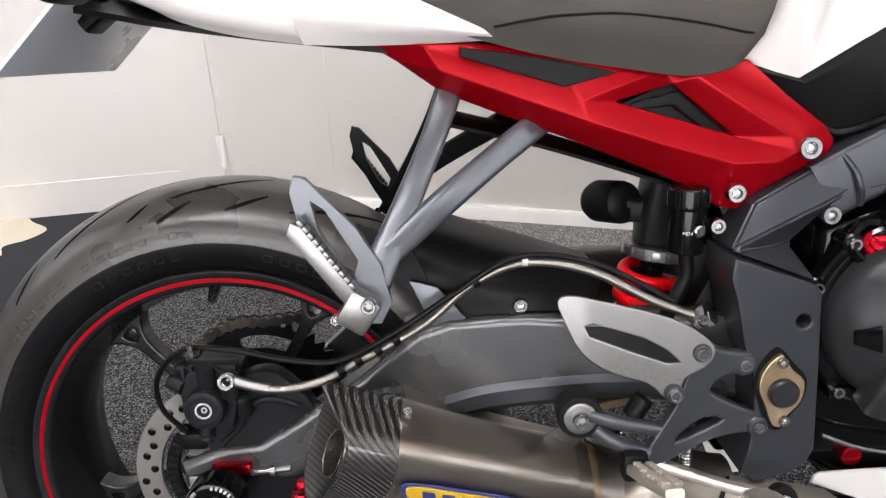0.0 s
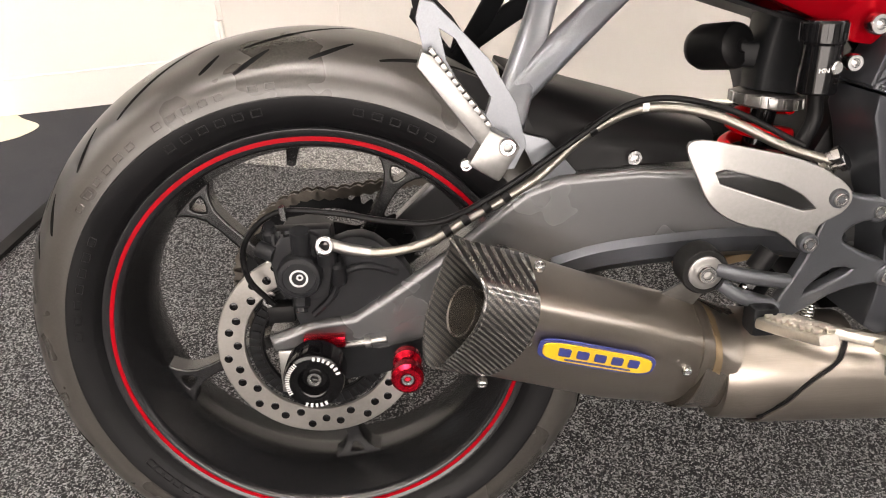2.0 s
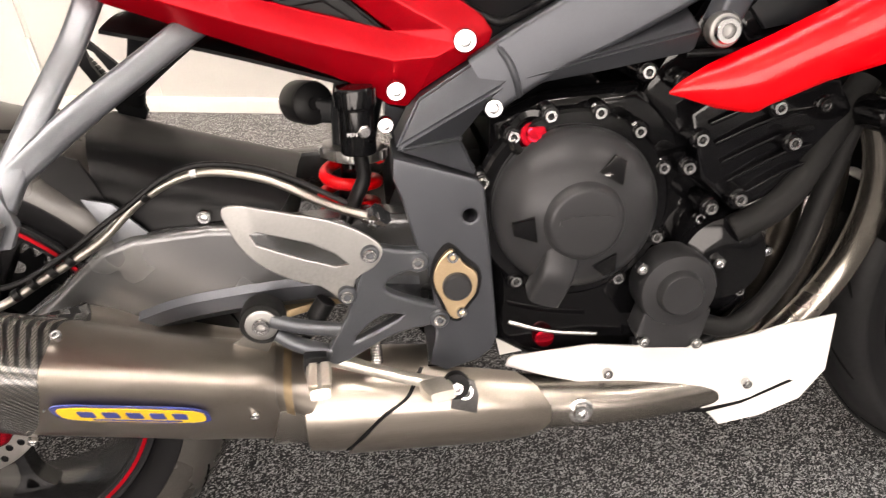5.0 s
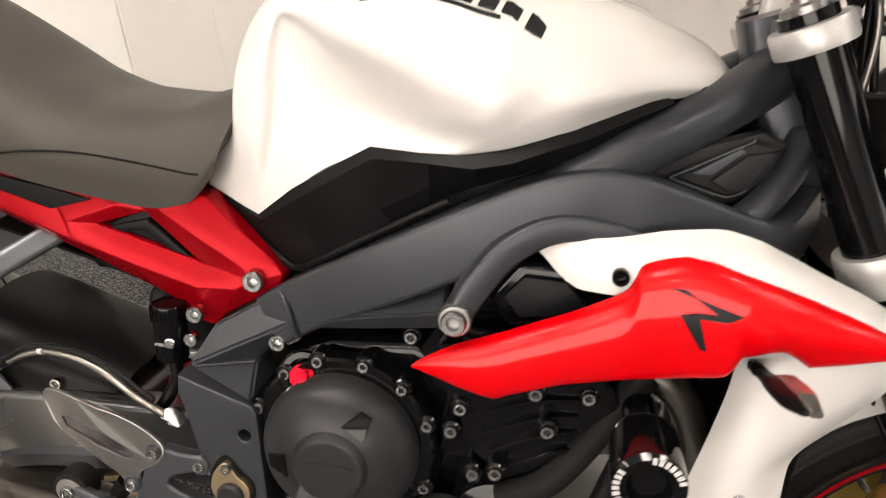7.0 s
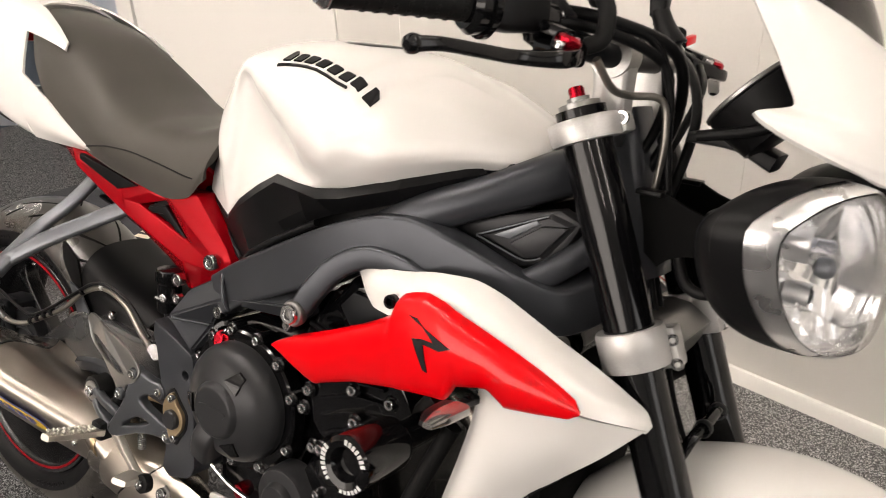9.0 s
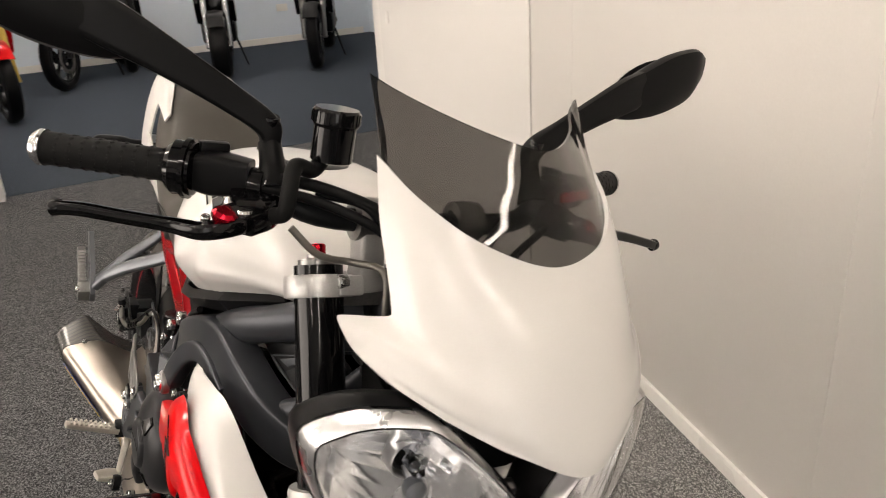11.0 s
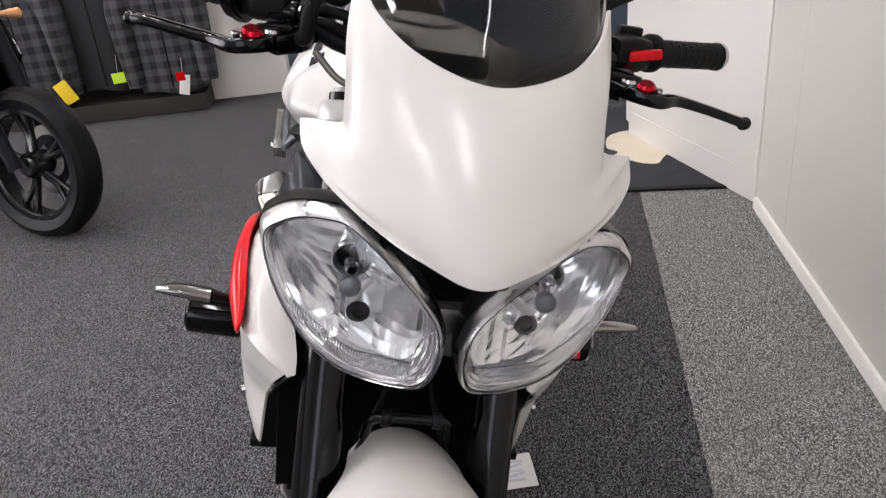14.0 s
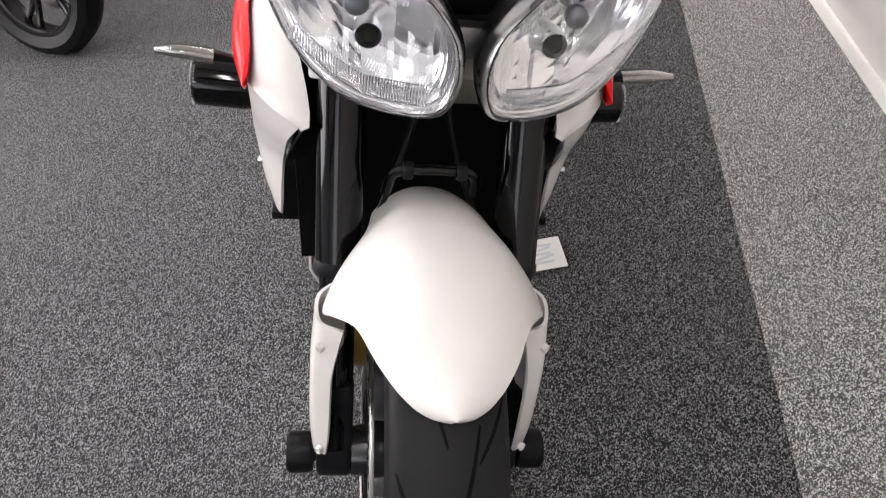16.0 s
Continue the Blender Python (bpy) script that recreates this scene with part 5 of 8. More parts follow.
# ---- tail unit ----
tail_rows = [
    [(-0.145, 0, 1.022), (-0.143, 0.03, 1.020), (-0.138, 0.058, 1.008), (-0.125, 0.070, 0.985), (-0.110, 0.085, 0.93), (-0.085, 0.10, 0.858), (-0.05, 0.085, 0.840)],
    [(-0.08, 0, 1.045), (-0.08, 0.035, 1.043), (-0.078, 0.066, 1.030), (-0.07, 0.088, 1.000), (-0.055, 0.106, 0.93), (-0.035, 0.114, 0.845), (-0.01, 0.10, 0.820)],
    [(0.0, 0, 1.045), (0.0, 0.038, 1.043), (0.0, 0.078, 1.028), (0.012, 0.098, 0.99), (0.02, 0.114, 0.915), (0.03, 0.119, 0.830), (0.05, 0.105, 0.804)],
    [(0.050, 0, 1.030), (0.052, 0.042, 1.027), (0.065, 0.080, 1.008), (0.078, 0.101, 0.97), (0.09, 0.117, 0.895), (0.11, 0.121, 0.815), (0.12, 0.108, 0.794)]]
tail = part("tail_unit", sheet(tail_rows, 6, 5, 0.004, True), WHITE, bike, "pearl white tail fairing", sharp=70)
for s in (1, -1):
    part("side_panel", sheet([[(x, y * s, z) for x, y, z in r] for r in (
        [(0.088, 0.1185, 0.905), (0.095, 0.1215, 0.865), (0.105, 0.1225, 0.825), (0.118, 0.111, 0.794)],
        [(0.16, 0.1185, 0.870), (0.17, 0.122, 0.84), (0.18, 0.1215, 0.812), (0.185, 0.108, 0.792)],
        [(0.225, 0.1215, 0.838), (0.235, 0.1235, 0.820), (0.245, 0.122, 0.805), (0.25, 0.11, 0.793)],
        [(0.295, 0.124, 0.806), (0.300, 0.1245, 0.802), (0.304, 0.123, 0.798), (0.308, 0.115, 0.795)])], 5, 4, 0.004), WHITE, tail)
    part("grab_lip", sheet([[(x, y * s, z) for x, y, z in r] for r in (
        [(0.00, 0.070, 1.034), (0.01, 0.092, 1.014), (0.03, 0.104, 0.985)],
        [(0.07, 0.070, 1.024), (0.08, 0.094, 1.006), (0.095, 0.106, 0.975)],
        [(0.14, 0.082, 0.998), (0.15, 0.098, 0.985), (0.155, 0.107, 0.965)],
        [(0.20, 0.095, 0.966), (0.205, 0.102, 0.960), (0.21, 0.108, 0.953)])], 5, 4, 0.004), WHITE, tail)
for k in range(9):
    x, z = -0.030 + k * 0.006, 0.955 - k * 0.013
    part("model_mark", block(0.004 + 0.003 * (k % 2), 0.0012, 0.009, (x, -0.1035 - k * 0.0008, z), 0.0003, Matrix.Rotation(0.9, 4, "Y")), RED_SATIN if k == 6 else DECAL, tail)
part("undertray", sheet([[(-0.12, y, 0.86 - 0.3 * abs(y)) for y in (-0.08, 0, 0.08)], [(0.0, y, 0.815) for y in (-0.1, 0, 0.1)], [(0.2, y, 0.79) for y in (-0.1, 0, 0.1)]], 3, 3, 0.006), PLASTIC, tail)
part("tail_lamp", block(0.02, 0.10, 0.03, (-0.118, 0, 0.965), 0.008), RED, tail, "red tail lamp")
for s in (1, -1):
    ind = part("indicator", loft([[Vector((-0.085, s * y, 0.845)) + Vector((r * 1.5 * math.cos(a), 0, r * math.sin(a))) for a in (k * math.pi / 5 for k in range(10))] for y, r in ((0.09, 0.006), (0.13, 0.007), (0.15, 0.012), (0.20, 0.012), (0.215, 0.004))], 3), PLASTIC, bike, "slim black rear indicator")
# number plate hanger, plate turned to plain bars
hanger = part("plate_hanger", beam([(-0.02, 0, 0.83), (-0.06, 0, 0.85), (-0.11, 0, 0.84), (-0.14, 0, 0.82)], [0.07, 0.06, 0.05, 0.05], [0.02, 0.02, 0.02, 0.02], 4), PLASTIC, bike, "black tail tidy")
bm = block(0.004, 0.30, 0.13, (0, 0.05, 0), 0.001)
bmesh.ops.transform(bm, matrix=pose(-0.155, 0, 0.815, 0, 45, 0), verts=bm.verts)
npl = part("number_plate", bm, PLATE, hanger, "pale reflective number plate with blank bars")
for k in range(6):
    bm = block(0.002, 0.016, 0.05, (-0.0026, -0.07 + k * 0.028, 0.0), 0.0005)
    bmesh.ops.transform(bm, matrix=pose(-0.155, 0, 0.815, 0, 45, 0), verts=bm.verts)
    part("plate_bar", bm, PLATE, npl)

bm = block(0.002, 0.008, 0.13, (-0.0025, 0.194, 0), 0.0004)
bmesh.ops.transform(bm, matrix=pose(-0.155, 0, 0.815, 0, 45, 0), verts=bm.verts)
part("plate_edge", bm, YELLOW, npl, "yellow edge strip")

# ---- passenger pegs ----
for s in (-1, 1):
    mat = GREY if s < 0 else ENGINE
    q = [(0.266, -0.074, 0.758), (0.246, -0.118, 0.705), (0.223, -0.170, 0.655), (0.200, -0.207, 0.606), (0.188, -0.226, 0.582)]
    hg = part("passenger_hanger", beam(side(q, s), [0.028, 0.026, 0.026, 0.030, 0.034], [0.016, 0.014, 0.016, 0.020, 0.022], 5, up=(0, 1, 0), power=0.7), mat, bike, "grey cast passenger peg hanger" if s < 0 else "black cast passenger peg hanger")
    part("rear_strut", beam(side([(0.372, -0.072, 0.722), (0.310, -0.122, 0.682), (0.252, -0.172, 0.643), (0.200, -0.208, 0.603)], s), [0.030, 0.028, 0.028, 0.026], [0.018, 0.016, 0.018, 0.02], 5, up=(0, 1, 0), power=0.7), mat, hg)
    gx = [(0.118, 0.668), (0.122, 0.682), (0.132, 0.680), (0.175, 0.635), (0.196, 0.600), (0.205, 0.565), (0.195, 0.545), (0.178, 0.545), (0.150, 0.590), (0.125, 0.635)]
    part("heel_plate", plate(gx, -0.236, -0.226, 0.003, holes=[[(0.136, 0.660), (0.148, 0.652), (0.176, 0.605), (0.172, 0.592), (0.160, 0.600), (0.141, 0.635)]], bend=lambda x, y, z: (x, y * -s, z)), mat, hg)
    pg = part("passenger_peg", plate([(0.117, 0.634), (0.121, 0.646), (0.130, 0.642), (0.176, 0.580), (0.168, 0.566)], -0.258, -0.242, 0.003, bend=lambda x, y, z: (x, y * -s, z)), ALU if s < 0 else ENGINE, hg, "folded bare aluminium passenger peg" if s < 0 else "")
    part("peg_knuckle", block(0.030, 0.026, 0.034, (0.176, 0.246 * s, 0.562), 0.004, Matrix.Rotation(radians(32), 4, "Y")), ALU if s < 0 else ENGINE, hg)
    for k in range(11):
        f = k / 10
        part("peg_tooth", block(0.0036, 0.015, 0.006, (0.1295 + 0.042 * f, 0.250 * s, 0.6445 - 0.057 * f), 0.0006, Matrix.Rotation(radians(-36), 4, "Y")), ALU if s < 0 else ENGINE, pg)
    bolt(hg, (0.186, 0.2595 * s, 0.570), 0.007, (0, s, 0))
    bolt(hg, (0.154, 0.246 * s, 0.553), 0.005, (0, s, 0))

# ---- rider footrest bracket, heel guard, brake pedal ----
foot = part("footrest_bracket", plate(smooth2([(0.550, 0.484), (0.559, 0.483), (0.566, 0.472), (0.559, 0.462), (0.543, 0.461), (0.527, 0.456), (0.521, 0.447), (0.529, 0.438), (0.561, 0.421), (0.575, 0.416), (0.583, 0.404), (0.574, 0.394), (0.545, 0.393), (0.515, 0.387), (0.474, 0.369), (0.459, 0.370), (0.454, 0.382), (0.470, 0.408), (0.484, 0.432), (0.490, 0.448), (0.498, 0.471), (0.505, 0.489), (0.520, 0.493), (0.533, 0.488)], 2), -0.183, -0.167, 0.004, holes=[smooth2([(0.486, 0.392), (0.495, 0.404), (0.516, 0.416), (0.537, 0.412), (0.521, 0.404)], 2)], bend=lambda x, y, z: (x, y + 0.2 * (x - 0.51), z), seg=3), BRACKET, bike, "dark grey cast rider footrest bracket", sharp=40)
for pts, w in (([(0.405, -0.178, 0.405), (0.425, -0.182, 0.392), (0.46, -0.186, 0.381)], 0.014), ([(0.40, -0.176, 0.42), (0.43, -0.180, 0.412), (0.472, -0.183, 0.405)], 0.011)):
    part("bracket_arm", beam(pts, [0.014] * len(pts), [w * 1.25] * len(pts), 5, up=(0, 1, 0), power=0.6), BRACKET, foot)
for p, r in (((0.557, -0.168, 0.470), 0.012), ((0.576, -0.168, 0.401), 0.011), ((0.509, -0.180, 0.488), 0.010), ((0.482, -0.186, 0.447), 0.010)):
    part("bracket_boss", lathe([(r, -0.012), (r, 0.004), (r * 0.85, 0.006)], p, (0, -1, 0), 24), BRACKET, foot)
    bolt(foot, (p[0], p[1] - 0.005, p[2]), 0.0068)
guard = part("heel_guard", plate(smooth2([(0.366, 0.541), (0.372, 0.520), (0.392, 0.482), (0.422, 0.461), (0.455, 0.456), (0.478, 0.438), (0.489, 0.441), (0.492, 0.462), (0.512, 0.474), (0.522, 0.489), (0.515, 0.502), (0.49, 0.518), (0.456, 0.531), (0.41, 0.541), (0.38, 0.546)], 3), -0.186, -0.182, 0.0016, holes=[[(0.392, 0.516), (0.397, 0.505), (0.440, 0.491), (0.474, 0.479), (0.487, 0.480), (0.472, 0.494), (0.450, 0.506), (0.400, 0.519)]], bend=lambda x, y, z: (x, y + 0.018 * max(0, (0.44 - x) / 0.08) + 0.30 * max(0, z - 0.527 + 0.34 * (x - 0.39)) + 0.55 * max(0, 0.500 - 0.30 * (x - 0.39) - z) * max(0, min(1, (0.475 - x) / 0.05)), z)), ALU, bike, "brushed aluminium heel guard")
peg = part("footpeg", beam([(0.445, -0.200, 0.372), (0.449, -0.245, 0.385), (0.454, -0.294, 0.400)], [0.026, 0.024, 0.018], [0.013, 0.012, 0.010], 4), ALLOY, bike, "ribbed aluminium rider footpeg")
part("peg_mount", block(0.026, 0.026, 0.03, (0.443, -0.193, 0.373), 0.005), ENGINE, peg)
for k in range(9):
    for e in (-1, 1):
        part("peg_rib", block(0.008, 0.005, 0.004, (0.447 + 0.0008 * k + e * 0.006, -0.214 - k * 0.0088, 0.3835 + k * 0.0027), 0.0008, Matrix.Rotation(0.3, 4, "X")), ALLOY, peg)
pedal = part("brake_pedal", beam([(0.447, -0.176, 0.372), (0.49, -0.190, 0.362), (0.54, -0.205, 0.351), (0.575, -0.215, 0.346)], [0.012, 0.011, 0.011, 0.012], [0.018, 0.014, 0.012, 0.012], 5, up=(0, 1, 0)), ALLOY, bike, "polished aluminium brake pedal")
part("pedal_tip", beam([(0.562, -0.214, 0.348), (0.566, -0.232, 0.351), (0.570, -0.250, 0.355)], [0.030, 0.032, 0.026], [0.012, 0.014, 0.010], 3), ALLOY, pedal)
part("pedal_stop", lathe([(0.014, -0.006), (0.015, 0), (0.014, 0.006)], (0.586, -0.218, 0.346), (0, -1, 0.2), 20), PLASTIC, pedal)
bolt(pedal, (0.586, -0.225, 0.347), 0.007, (0, -1, 0.2))
mc = part("master_cylinder", tube([(0.458, -0.165, 0.432), (0.445, -0.166, 0.412)], 0.011, 1, 16), PLASTIC, bike, "black rear brake master cylinder")
part("push_rod", tube([(0.445, -0.166, 0.412), (0.432, -0.168, 0.388)], 0.006, 1, 10), STEEL, mc)
part("rod_nut", lathe([(0.009, -0.004), (0.009, 0.004)], (0.439, -0.167, 0.400), (0.45, 0, 0.9), 6), STEEL, mc)
part("return_spring", tube([(0.505 + 0.006 * math.cos(k * 1.2), -0.165 + 0.006 * math.sin(k * 1.2), 0.385 - k * 0.0007) for k in range(50)], 0.0011, 2, 6), STEEL, mc)
part("lower_link", beam([(0.39, -0.10, 0.39), (0.46, -0.10, 0.405), (0.53, -0.10, 0.41)], [0.03] * 3, [0.012] * 3, 3), BRONZE, bike, "bronze-tinted suspension link")

# ---- shock absorber, reservoir ----
shock = part("shock_absorber", beam([(0.515, -0.025, 0.64), (0.505, -0.03, 0.60), (0.500, -0.032, 0.565)], [0.07, 0.06, 0.05], [0.06, 0.055, 0.05], 4, up=(1, 0, 0)), ENGINE, bike, "black shock absorber with a red spring")
part("spring_collar", lathe([(0.032, -0.008), (0.036, -0.006), (0.036, 0.006), (0.032, 0.008)], (0.498, -0.033, 0.556), (0.12, 0, 1), 24), ALU, shock)
for k in range(14):
    a = k * math.pi / 7
    part("collar_lug", block(0.005, 0.010, 0.011, (0.498 + 0.0365 * math.cos(a), -0.033 + 0.0365 * math.sin(a), 0.556 - 0.0044 * math.cos(a)), 0.001, Matrix.Rotation(a, 4, "Z")), ALU, shock)
part("coil_spring", tube([(0.496 - 0.0004 * k + 0.031 * math.cos(k * 0.55), -0.034 + 0.031 * math.sin(k * 0.55), 0.545 - 0.0024 * k) for k in range(58)], 0.0075, 2, 10), RED, shock, "red coil spring")
part("shock_rod", tube([(0.50, -0.033, 0.56), (0.47, -0.034, 0.38)], 0.014, 1, 16), BLACK, shock)
part("bump_canister", lathe([(0.013, -0.046), (0.021, -0.041), (0.0250, -0.031), (0.0250, 0.010), (0.0235, 0.017), (0.018, 0.0215), (0.008, 0.0225), (0.005, 0.0205)], (0.453, -0.022, 0.612), (0.40, -0.90, 0.12), 32), PLASTIC, shock, "round black adjuster knob")
part("canister_arm", beam([(0.460, -0.025, 0.606), (0.482, -0.028, 0.604), (0.505, -0.03, 0.605)], [0.03, 0.034, 0.04], [0.03, 0.03, 0.05], 4), ENGINE, shock)
res = part("brake_reservoir", lathe([(0.0175, -0.030), (0.0188, -0.028), (0.0188, 0.016), (0.0196, 0.017), (0.0204, 0.019), (0.0204, 0.036), (0.019, 0.039), (0.015, 0.039)], (0.507, -0.118, 0.606), (0.02, 0, 1), 36), BLACK, bike, "smoked black brake fluid reservoir")
for k in range(24):
    a = k * math.pi / 12
    part("knurl", block(0.0016, 0.0026, 0.016, (0.507 + 0.0206 * math.cos(a), -0.118 + 0.0206 * math.sin(a), 0.634), 0, Matrix.Rotation(a, 4, "Z")), BLACK, res)
cu = bpy.data.curves.new("level_mark", "FONT")
cu.body, cu.size, cu.extrude, cu.align_x = "MIN", 0.006, 0.0002, "CENTER"
txt = new("level_mark", cu)
txt.data.materials.append(PRINT)
txt.parent, txt.matrix_basis = res, pose(0.502, -0.1374, 0.598, 90, 0, 0)
part("level_window", lathe([(0.0065, -0.004), (0.0065, 0.001), (0.0050, 0.0022), (0.001, 0.0022)], (0.5145, -0.1362, 0.602), (0.3, -1, 0), 20), STEEL, res, "round level window")
bolt(res, (0.536, -0.124, 0.605), 0.0085)
part("reservoir_hose", tube([(0.507, -0.118, 0.576), (0.509, -0.118, 0.55), (0.500, -0.12, 0.53), (0.485, -0.13, 0.505)], 0.008, 6, 12), PLASTIC, res)

# ---- engine ----
engine = part("engine", plate([(0.64, 0.34), (0.645, 0.60), (0.70, 0.625), (0.80, 0.630), (0.86, 0.60), (0.93, 0.52), (0.95, 0.36), (0.90, 0.30), (0.70, 0.30)], -0.125, 0.125, 0.02, seg=3), BLACK, bike, "black three-cylinder engine")
part("cylinder_block", plate([(0.80, 0.62), (0.90, 0.50), (1.02, 0.57), (1.06, 0.66), (1.02, 0.73), (0.94, 0.745), (0.86, 0.71)], -0.135, 0.135, 0.015, seg=2), BLACK, engine)
part("cam_cover", plate([(0.875, 0.70), (0.90, 0.665), (0.985, 0.675), (0.995, 0.70), (0.965, 0.735), (0.905, 0.738)], -0.155, 0.155, 0.01, holes=(), seg=3), BLACK, engine)
part("cam_recess", plate([(0.895, 0.702), (0.912, 0.680), (0.97, 0.687), (0.975, 0.70), (0.955, 0.722), (0.915, 0.724)], -0.163, -0.152, 0.004), ENGINE, engine)
part("head_panel", plate([(0.845, 0.60), (0.90, 0.635), (1.00, 0.625), (1.02, 0.59), (0.98, 0.52), (0.90, 0.49), (0.86, 0.53)], -0.160, -0.12, 0.006, seg=2), BLACK, engine)
for k in range(5):
    f = k / 4
    part("head_rib", beam([(0.865 + 0.03 * f, -0.160, 0.590 - 0.085 * f), (0.92 + 0.03 * f, -0.164, 0.610 - 0.075 * f), (0.975, -0.160, 0.615 - 0.075 * f)], [0.010] * 3, [0.005] * 3, 3), BLACK, engine)
cc = (0.724, -0.120, 0.512)
clutch = part("clutch_cover", lathe([(0.087, 0), (0.087, 0.046), (0.0855, 0.054), (0.0815, 0.062), (0.074, 0.070), (0.064, 0.0765), (0.053, 0.081), (0.0435, 0.0835), (0.0415, 0.0840), (0.0400, 0.0870), (0.0375, 0.0905), (0.0350, 0.0918), (0.032, 0.0922), (0.01, 0.0924)], cc, (0, -1, 0), 64), COVER, engine, "matt dark grey round clutch cover")
part("clutch_lug", beam([(0.706, -0.190, 0.484), (0.696, -0.193, 0.455), (0.685, -0.186, 0.425)], [0.040, 0.038, 0.036], [0.026, 0.036, 0.036], 4, up=(0, 1, 0)), COVER, clutch)
for a in (58, 186, 296):
    q = radians(a)
    part("cover_window", plate([(-0.014, -0.010), (0.014, -0.010), (0.008, 0.012), (-0.006, 0.012)], -0.004, 0.004, 0.002, bend=lambda x, y, z, q=q: (cc[0] + 0.059 * math.cos(q) + x * math.sin(q) + z * math.cos(q), -0.1985 + y * 0.7 + z * 0.45, cc[2] + 0.059 * math.sin(q) - x * math.cos(q) + z * math.sin(q))), BLACK, clutch, "dark recess in the cover")
part("cover_emblem", plate(smooth2([(0.698, 0.518), (0.724, 0.521), (0.750, 0.518), (0.747, 0.510), (0.724, 0.504), (0.701, 0.510)], 3), -0.2134, -0.2118, 0.0004), COVER, clutch, "raised blank emblem")
part("cover_flange", ring(0.084, 0.103, -0.135, -0.160, (cc[0], 0, cc[2]), 64, 0.003), BLACK, clutch)
for a in (20, 48, 75, 104, 128, 160, 196, 232, 262, 300, 335):
    q = radians(a)
    p = (cc[0] + 0.101 * math.cos(q), -0.158, cc[2] + 0.101 * math.sin(q))
    part("flange_lug", lathe([(0.011, -0.02), (0.011, 0), (0.009, 0.002)], p, (0, -1, 0), 16), BLACK, clutch)
    bolt(clutch, (p[0], -0.160, p[2]), 0.0065)
part("filler_neck", lathe([(0.026, -0.02), (0.027, 0.010), (0.024, 0.014), (0.018, 0.012), (0.017, 0.004)], (0.682, -0.150, 0.588), (0, -0.9, 0.42), 24), BLACK, engine)
part("filler_cap", lathe([(0.015, -0.004), (0.015, 0.004), (0.0135, 0.006), (0.008, 0.006), (0.0075, 0.010), (0.005, 0.011)], (0.682, -0.158, 0.590), (0, -0.9, 0.42), 12), RED_ANO, engine, "red anodised oil filler cap")
wp = part("water_pump", lathe([(0.044, 0), (0.044, 0.03), (0.041, 0.036), (0.026, 0.038), (0.024, 0.046), (0.022, 0.048), (0.014, 0.048)], (0.835, -0.150, 0.414), (0, -1, 0), 40), COVER, engine, "matt dark grey water pump cover")
part("pump_ear", plate([(0.79, 0.365), (0.80, 0.345), (0.85, 0.340), (0.866, 0.352), (0.875, 0.385), (0.84, 0.40), (0.80, 0.395)], -0.184, -0.15, 0.006), COVER, wp)
for p in ((0.792, -0.186, 0.446), (0.798, -0.186, 0.358), (0.858, -0.186, 0.349), (0.884, -0.170, 0.437)):
    bolt(wp, p, 0.0065)
gen = part("alternator_cover", lathe([(0.055, 0), (0.055, 0.02), (0.048, 0.034), (0.030, 0.040), (0.012, 0.040)], (0.895, -0.125, 0.435), (0, -1, 0), 40), BLACK, engine)
for a in range(0, 360, 60):
    bolt(gen, (0.895 + 0.054 * math.cos(radians(a)), -0.147, 0.435 + 0.054 * math.sin(radians(a))), 0.006)
for p in ((0.932, -0.168, 0.603), (0.946, -0.178, 0.568), (0.900, -0.165, 0.612), (0.895, -0.178, 0.512), (0.855, -0.163, 0.575), (0.838, -0.150, 0.632), (0.845, -0.16, 0.545), (0.985, -0.160, 0.600), (0.87, -0.165, 0.50), (0.80, -0.15, 0.645)):
    part("engine_lug", lathe([(0.011, -0.03), (0.011, 0), (0.009, 0.002)], p, (0, -1, 0), 14), BLACK, engine)
    bolt(engine, (p[0], p[1] - 0.002, p[2]), 0.0072)
part("sump_plug", lathe([(0.012, 0), (0.013, 0.005), (0.011, 0.012), (0.006, 0.013)], (0.699, -0.124, 0.343), (0, -1, 0), 20), RED_ANO, engine, "red anodised plug")
part("shift_rod", tube([(0.655, -0.150, 0.378), (0.70, -0.152, 0.362), (0.755, -0.150, 0.352)], 0.003, 3, 8), STEEL, engine)
for pts, r in (([(0.86, -0.15, 0.36), (0.92, -0.15, 0.345), (0.98, -0.14, 0.40), (1.02, -0.13, 0.50), (1.05, -0.12, 0.58)], 0.012), ([(0.90, -0.16, 0.47), (0.95, -0.165, 0.50), (1.0, -0.15, 0.56), (1.04, -0.14, 0.62)], 0.016), ([(0.80, -0.14, 0.33), (0.88, -0.14, 0.32), (0.95, -0.13, 0.36)], 0.006), ([(0.84, -0.15, 0.66), (0.90, -0.168, 0.66), (0.97, -0.17, 0.65)], 0.004)):
    part("coolant_hose" if r > 0.01 else "engine_cable", tube(pts, r, 6, 12), RUBBER if r > 0.01 else PLASTIC, engine)
for k, y in enumerate((-0.10, 0.0, 0.10)):
    part("header_pipe", tube([(1.00, y, 0.62), (1.08, y * 0.95, 0.58), (1.11, y * 0.9, 0.48), (1.09, y * 0.7, 0.36), (1.0, y * 0.4 - 0.04, 0.27), (0.90, -0.09 + y * 0.2, 0.245)], 0.019, 6, 16), PIPE if k == 0 else CHAIN, engine, "heat-stained header pipe")
part("side_stand", beam([(0.62, 0.13, 0.30), (0.60, 0.19, 0.16), (0.575, 0.235, 0.005)], [0.025, 0.022, 0.03], [0.02, 0.018, 0.012], 3), ENGINE, bike, "black side stand")
